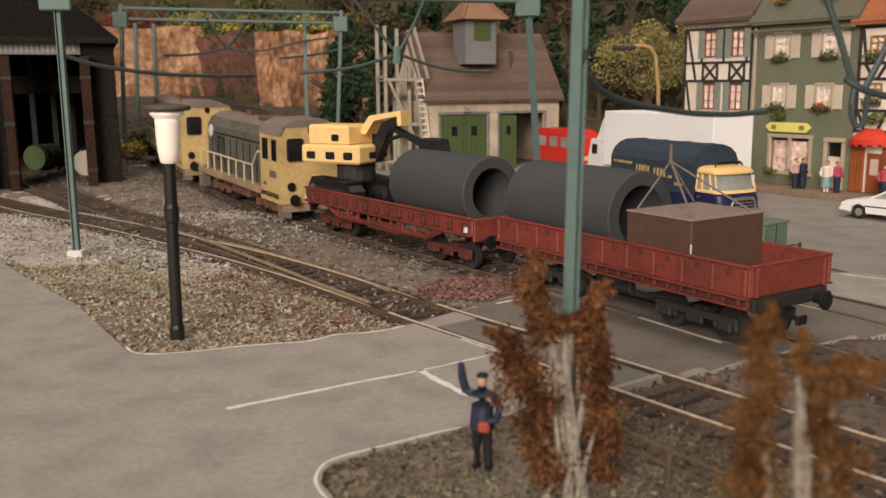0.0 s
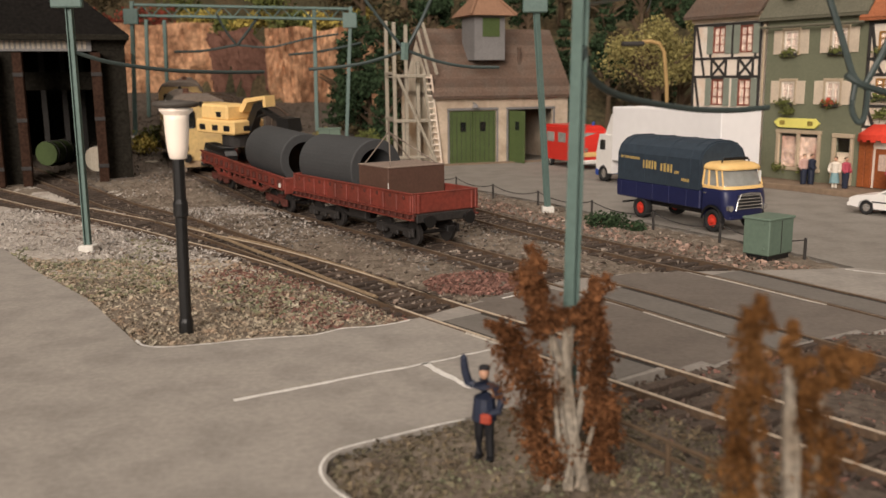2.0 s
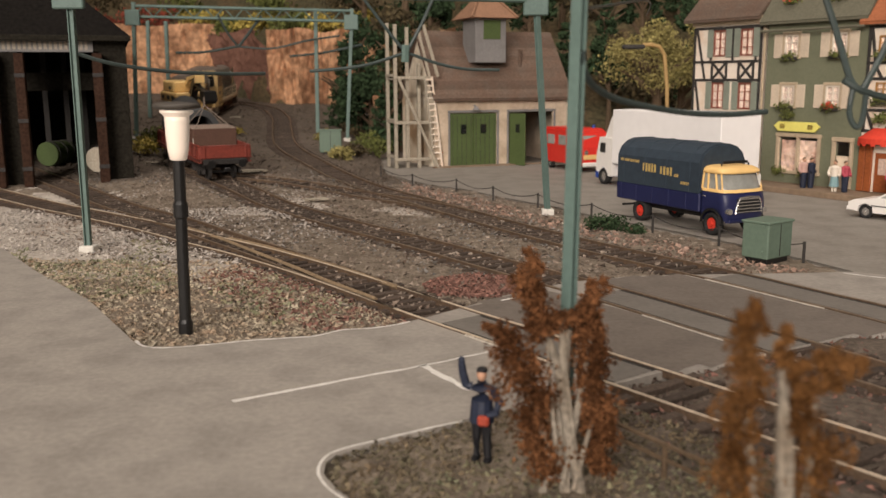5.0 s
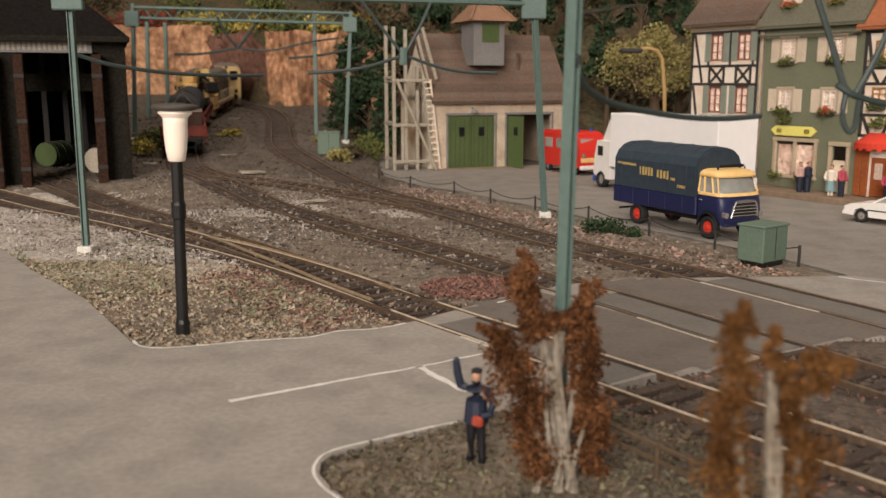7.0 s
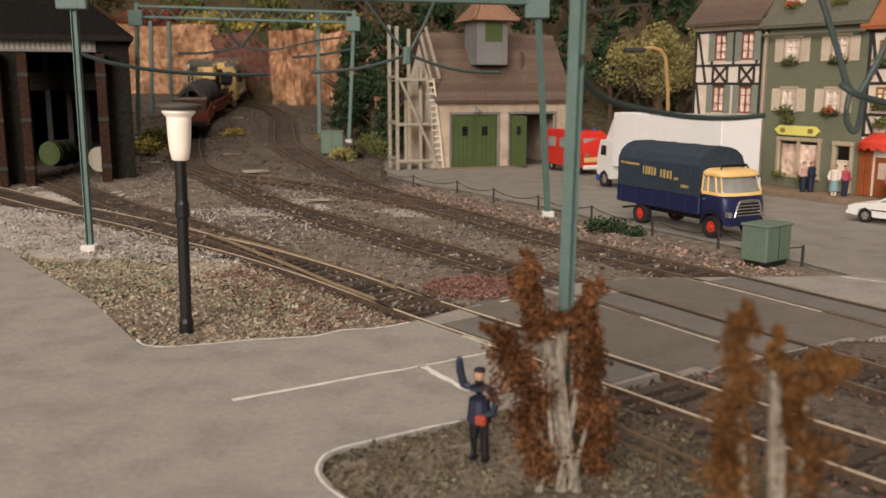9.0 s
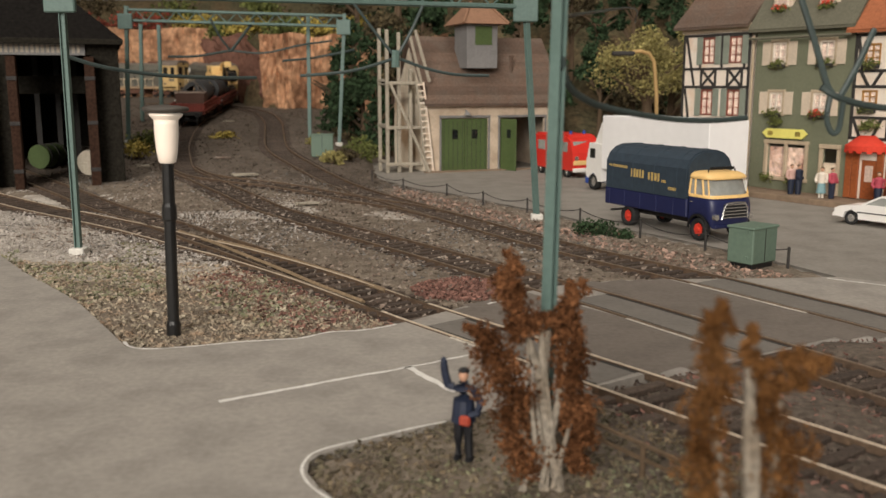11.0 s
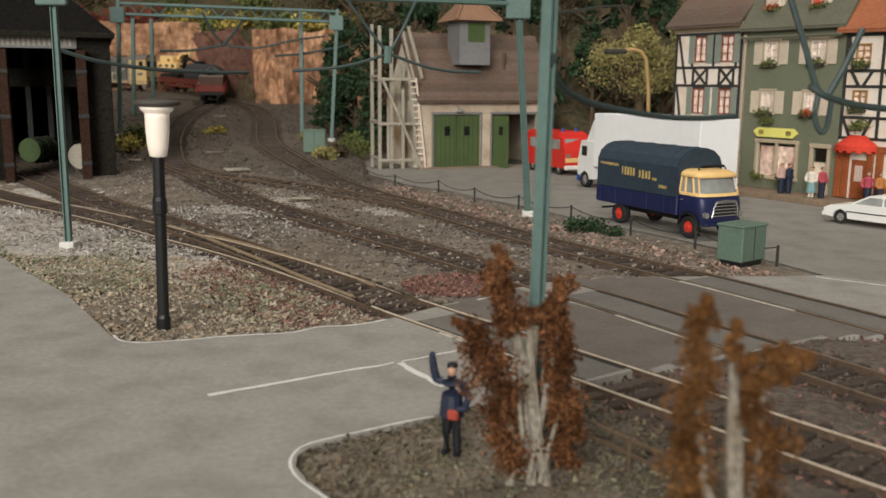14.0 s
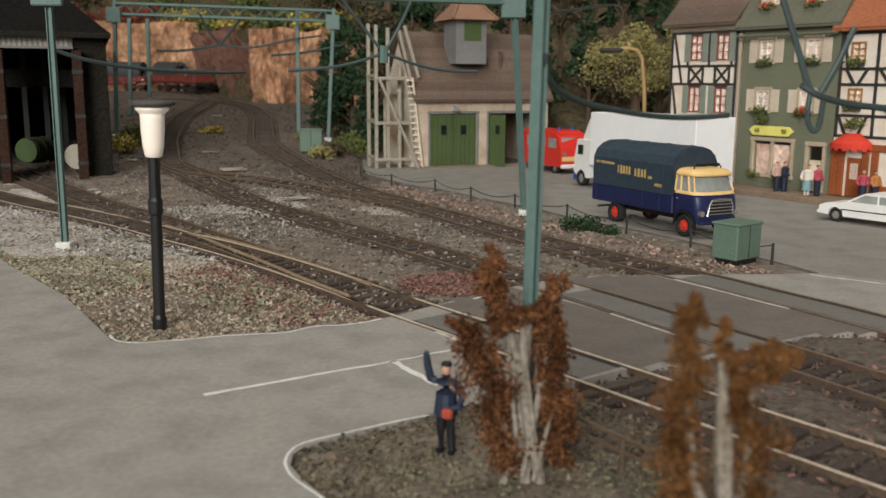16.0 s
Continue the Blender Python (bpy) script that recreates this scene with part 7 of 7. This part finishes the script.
M.update(gravel_pink=mat("pink_tan_rubble", (0.31, 0.215, 0.17), 0.95, 0.25, 12, 0.3, col2=(0.22, 0.14, 0.10), isl=0.45), tarmac=mat("brown_crossing_tarmac", (0.165, 0.142, 0.12), 0.85, 0.12, 6, 0.25, big=0.35), tar=mat("dark_crossing_tar", (0.175, 0.16, 0.14), 0.85, 0.1, 6, 0.25, big=0.3), brightedge=mat("bright_guard_rail", (0.72, 0.68, 0.60), 0.4, 0.2, 5, 0.1, metal=0.4))
for line, y0, y1 in ((NEAR, 20.6, 26.3), (MAIN, 22.95, 29.4), (TOWN, 24.4, 32.0)):
    strip("crossing_panel", line, -0.66, 0.66, y0, y1, 0.014, "tar", "dark tarred panel between the rails")
    for s in (-1, 1):
        strip("flangeway", line, *sorted((s * 0.67, s * 0.82)), y0, y1, 0.008, "groove", "dark flangeway groove beside the rail")


def crossing_bed(line, lo, hi, y0, y1, z):
    """Tarmac between two tracks, laid as far as the road reaches."""
    bm = bmesh.new()
    n = 14
    rows = []
    for i in range(1, len(line) - 1):
        p, d = line[i], line[i + 1] - line[i - 1]
        d = d / np.linalg.norm(d)
        if y0 < p[1] < y1:
            rows.append([bm.verts.new((*(p + np.array([-d[1], d[0]]) * (lo + (hi - lo) * k / n)), z)) for k in range(n + 1)])
    for p, q in zip(rows, rows[1:]):
        for k in range(n):
            c = (p[k].co + q[k + 1].co) / 2
            if inside(ROAD, c.x, c.y):
                bm.faces.new((p[k], p[k + 1], q[k + 1], q[k]))
    bmesh.ops.delete(bm, geom=[v for v in bm.verts if not v.link_faces], context="VERTS")
    bmesh.ops.recalc_face_normals(bm, faces=bm.faces[:])
    solo("crossing_bed", bm, "tarmac", (0, 0, 0), "brown tarmac between the tracks", "level crossing", kind="structure")


crossing_bed(NEAR, -4.6, -0.96, 15.0, 28.5, 0.006)
crossing_bed(MAIN, -4.3, -0.96, 17.0, 32.0, 0.0075)
strip("guard_strip", NEAR, 0.93, 1.0, 23.2, 25.0, 0.03, "brightedge", "worn bright strip beside the rail")
strip("guard_strip", MAIN, 0.93, 1.0, 24.0, 27.0, 0.03, "brightedge", "worn bright strip beside the rail")
strip("guard_strip", TOWN, 0.93, 1.0, 27.5, 31.8, 0.03, "brightedge", "worn bright strip beside the rail")
strip("guard_strip", MAIN, -1.02, -0.94, 25.4, 26.4, 0.03, "brightedge", "worn bright strip beside the rail")


def scatter(name, m, label, n, area, size, keep, z0=-0.03, seed=0, flat=0.8):
    """Loose crumbs lying over a stretch of ground; kept as one heap of stuff."""
    rs = np.random.RandomState(seed)
    random.seed(seed)
    x = rs.uniform(area[0], area[1], n)
    y = area[2] + (area[3] - area[2]) * rs.uniform(0, 1, n) ** 1.0
    ok = keep(x, y)
    x, y = x[ok], y[ok]
    z = rise(x, y) + z0 - 0.045 * (1 - step(1.35, 1.7, to_line(x, y)))
    bm = bmesh.new()
    for a, b, c in zip(x, y, z):
        chip(bm, (a, b, c + random.uniform(-0.04, 0.03)), size * random.uniform(0.5, 1.35), flat)
    ob = solo(name, bm, m, (0, 0, 0), label, "ground cover", kind="stuff")
    return ob


def clear(x, y, d=1.0):
    return ~inside(ROAD, x, y)


def off_track(x, y, lo, hi):
    d = to_line(x, y)
    return clear(x, y) & (d > lo) & (d < hi)


scatter("lamp_bed_flock", "flock", "tan and ochre ground flock round the lamp", 30000, (-18, -0.5, 23.2, 42), 0.088, lambda x, y: off_track(x, y, 1.35, 30) & (x < -1.0 - (y - 26) * 0.72) & (y < 34 - 0.1 * x), seed=11)
scatter("lamp_bed_grass", "flock_green", "dull green ground flock round the lamp", 9000, (-18, -3, 24, 40), 0.1, lambda x, y: off_track(x, y, 1.4, 30) & (np.sin(x * 0.9) + np.cos(y * 0.7 + x * 0.3) + 0.05 * (-x) > 0.5) & (x < -1.0 - (y - 26) * 0.72), seed=12)
scatter("lamp_bed_stones", "gravel_red", "reddish crumbs in the lamp bed", 2600, (-9, -1, 25, 34), 0.11, lambda x, y: off_track(x, y, 1.2, 4.2) & (x < -1.0 - (y - 26) * 0.72), seed=13)
scatter("track_ballast", "gravel", "brown ballast between the tracks", 24000, (-20, 12, 26, 62), 0.11, lambda x, y: off_track(x, y, 0.95, 5) | (off_track(x, y, 0, 0.8) & (((x * 13.7 + y * 7.3) % 1) < 0.8)), z0=-0.06, seed=14)
scatter("grey_ballast", "gravel_grey", "grey ballast between the tracks", 9500, (-24, 8, 30, 64), 0.1, lambda x, y: off_track(x, y, 0.95, 5) & (np.sin(x * 0.5 + 1) + np.cos(y * 0.31) > -0.2), z0=-0.05, seed=15)
scatter("far_ballast", "gravel_dark", "dark brown ballast up the slope", 24000, (-34, 0, 56, 118), 0.12, lambda x, y: off_track(x, y, 0, 6), z0=-0.08, seed=16)
scatter("red_gravel_patch", "gravel_red", "patch of red gravel beside the crossing", 3000, (-1.2, 3.4, 28.3, 33), 0.1, lambda x, y: off_track(x, y, 0.9, 3) & (np.hypot((x - 1.2) / 2.0, (y - 30.6) / 1.8) < 1), z0=0.0, seed=17)
scatter("kerb_rubble", "gravel_pink", "pink and tan rubble along the street", 9000, (-3, 15, 32, 62), 0.13, lambda x, y: clear(x, y) & (to_line(x, y, TOWN) > 1.1) & (to_line(x, y, TOWN) < 3.4) & (x > (49 - y) * 0.55 + 1.6), z0=0.0, seed=18)
scatter("island_flock", "flock_dark", "dull olive flock under the dry tree", 13000, (-2.4, 6, 9, 19), 0.07, lambda x, y: off_track(x, y, 1.6, 30) & (x < 6.8 - (y - 15) * 0.75), seed=19)
scatter("island_grass", "flock_green", "green flock under the dry tree", 3500, (-1.5, 5, 9, 16), 0.06, lambda x, y: off_track(x, y, 2.2, 30) & (x < 6.0 - (y - 15) * 0.75) & (np.sin(x * 2) + np.cos(y * 1.7) > 0.3), seed=20)
scatter("near_ballast", "gravel_near", "brown ballast of the near track", 10000, (2, 16, 9, 25), 0.085, lambda x, y: off_track(x, y, 0.95, 5) | off_track(x, y, 0, 0.78), z0=-0.09, seed=21)
scatter("near_red_ballast", "gravel_red", "reddish ballast of the near track", 3500, (4, 16, 12, 25), 0.085, lambda x, y: off_track(x, y, 0.95, 3), z0=-0.07, seed=22)
scatter("slope_scrub", "gravel_dark", "dark crumbs on the back slope", 5000, (-40, -4, 60, 118), 0.15, lambda x, y: off_track(x, y, 1.8, 30), z0=0.0, seed=23)
scatter("pale_gravel_patch", "gravel_pale", "pale grey gravel near the turnout", 5200, (-20, -3, 34, 56), 0.085, lambda x, y: off_track(x, y, 0.9, 4) & (np.sin(x * 0.55) + np.cos(y * 0.42 + 0.8) > 0.35), z0=-0.03, seed=24)
scatter("pale_yard_gravel", "gravel_pale", "pale grey gravel between the lamp and the shed", 11000, (-24, -8, 31, 50), 0.085, lambda x, y: off_track(x, y, 0.95, 30) & (y > 33 - 0.4 * (x + 8)) & (np.sin(x * 0.8) + np.cos(y * 0.5) > -0.7), z0=0.0, seed=26)
scatter("far_earth", "gravel_dark", "dark earth crumbs between the far tracks", 7000, (-22, 4, 40, 62), 0.085, lambda x, y: off_track(x, y, 0, 3.5) & (y > 41 - 0.2 * x), z0=-0.07, seed=25)
scatter("dark_clods", "gravel_dark", "dark brown clods between the tracks", 2600, (-14, 12, 27, 54), 0.19, lambda x, y: off_track(x, y, 1.2, 4) & (np.sin(x * 1.1 + y * 0.4) + np.cos(y * 0.9 - x * 0.5) > -0.3), z0=-0.04, seed=27, flat=0.6)
for i, (x, y, w, rz) in enumerate(((-13.25, 62.4, 1.7, 30), (-7.56, 52.6, 1.3, 25), (-16.74, 70.7, 1.2, 10), (-22.3, 98.0, 1.2, 0), (-21.5, 66.5, 0.9, 15))):
    random.seed(i)
    bm = bmesh.new()
    box(bm, (0, 0, 0.05), (w, w * 0.55, 0.14), 0.05)
    for v in bm.verts:
        v.co += Vector((random.uniform(-0.12, 0.12), random.uniform(-0.1, 0.1), random.uniform(-0.03, 0.03)))
    solo("flat_stone", bm, "gravel" if i == 2 else "woodgrey", (x, y, float(rise(x, y)), 0, 0, rz), "pale flat stone lying beside the tracks", "stone", "flat stones")

# a room round the layout
bm = bmesh.new()
box(bm, (0, 60, 40), (700, 700, 280))
for f in bm.faces:
    f.normal_flip()
M.update(roomwall=mat("room_wall", (0.30, 0.27, 0.23), 0.95, 0.05, 0.1, 0.0))
solo("room_walls", bm, "roomwall", (0, 0, 0), "plain walls and ceiling of the room", "wall", kind="structure")

motions()
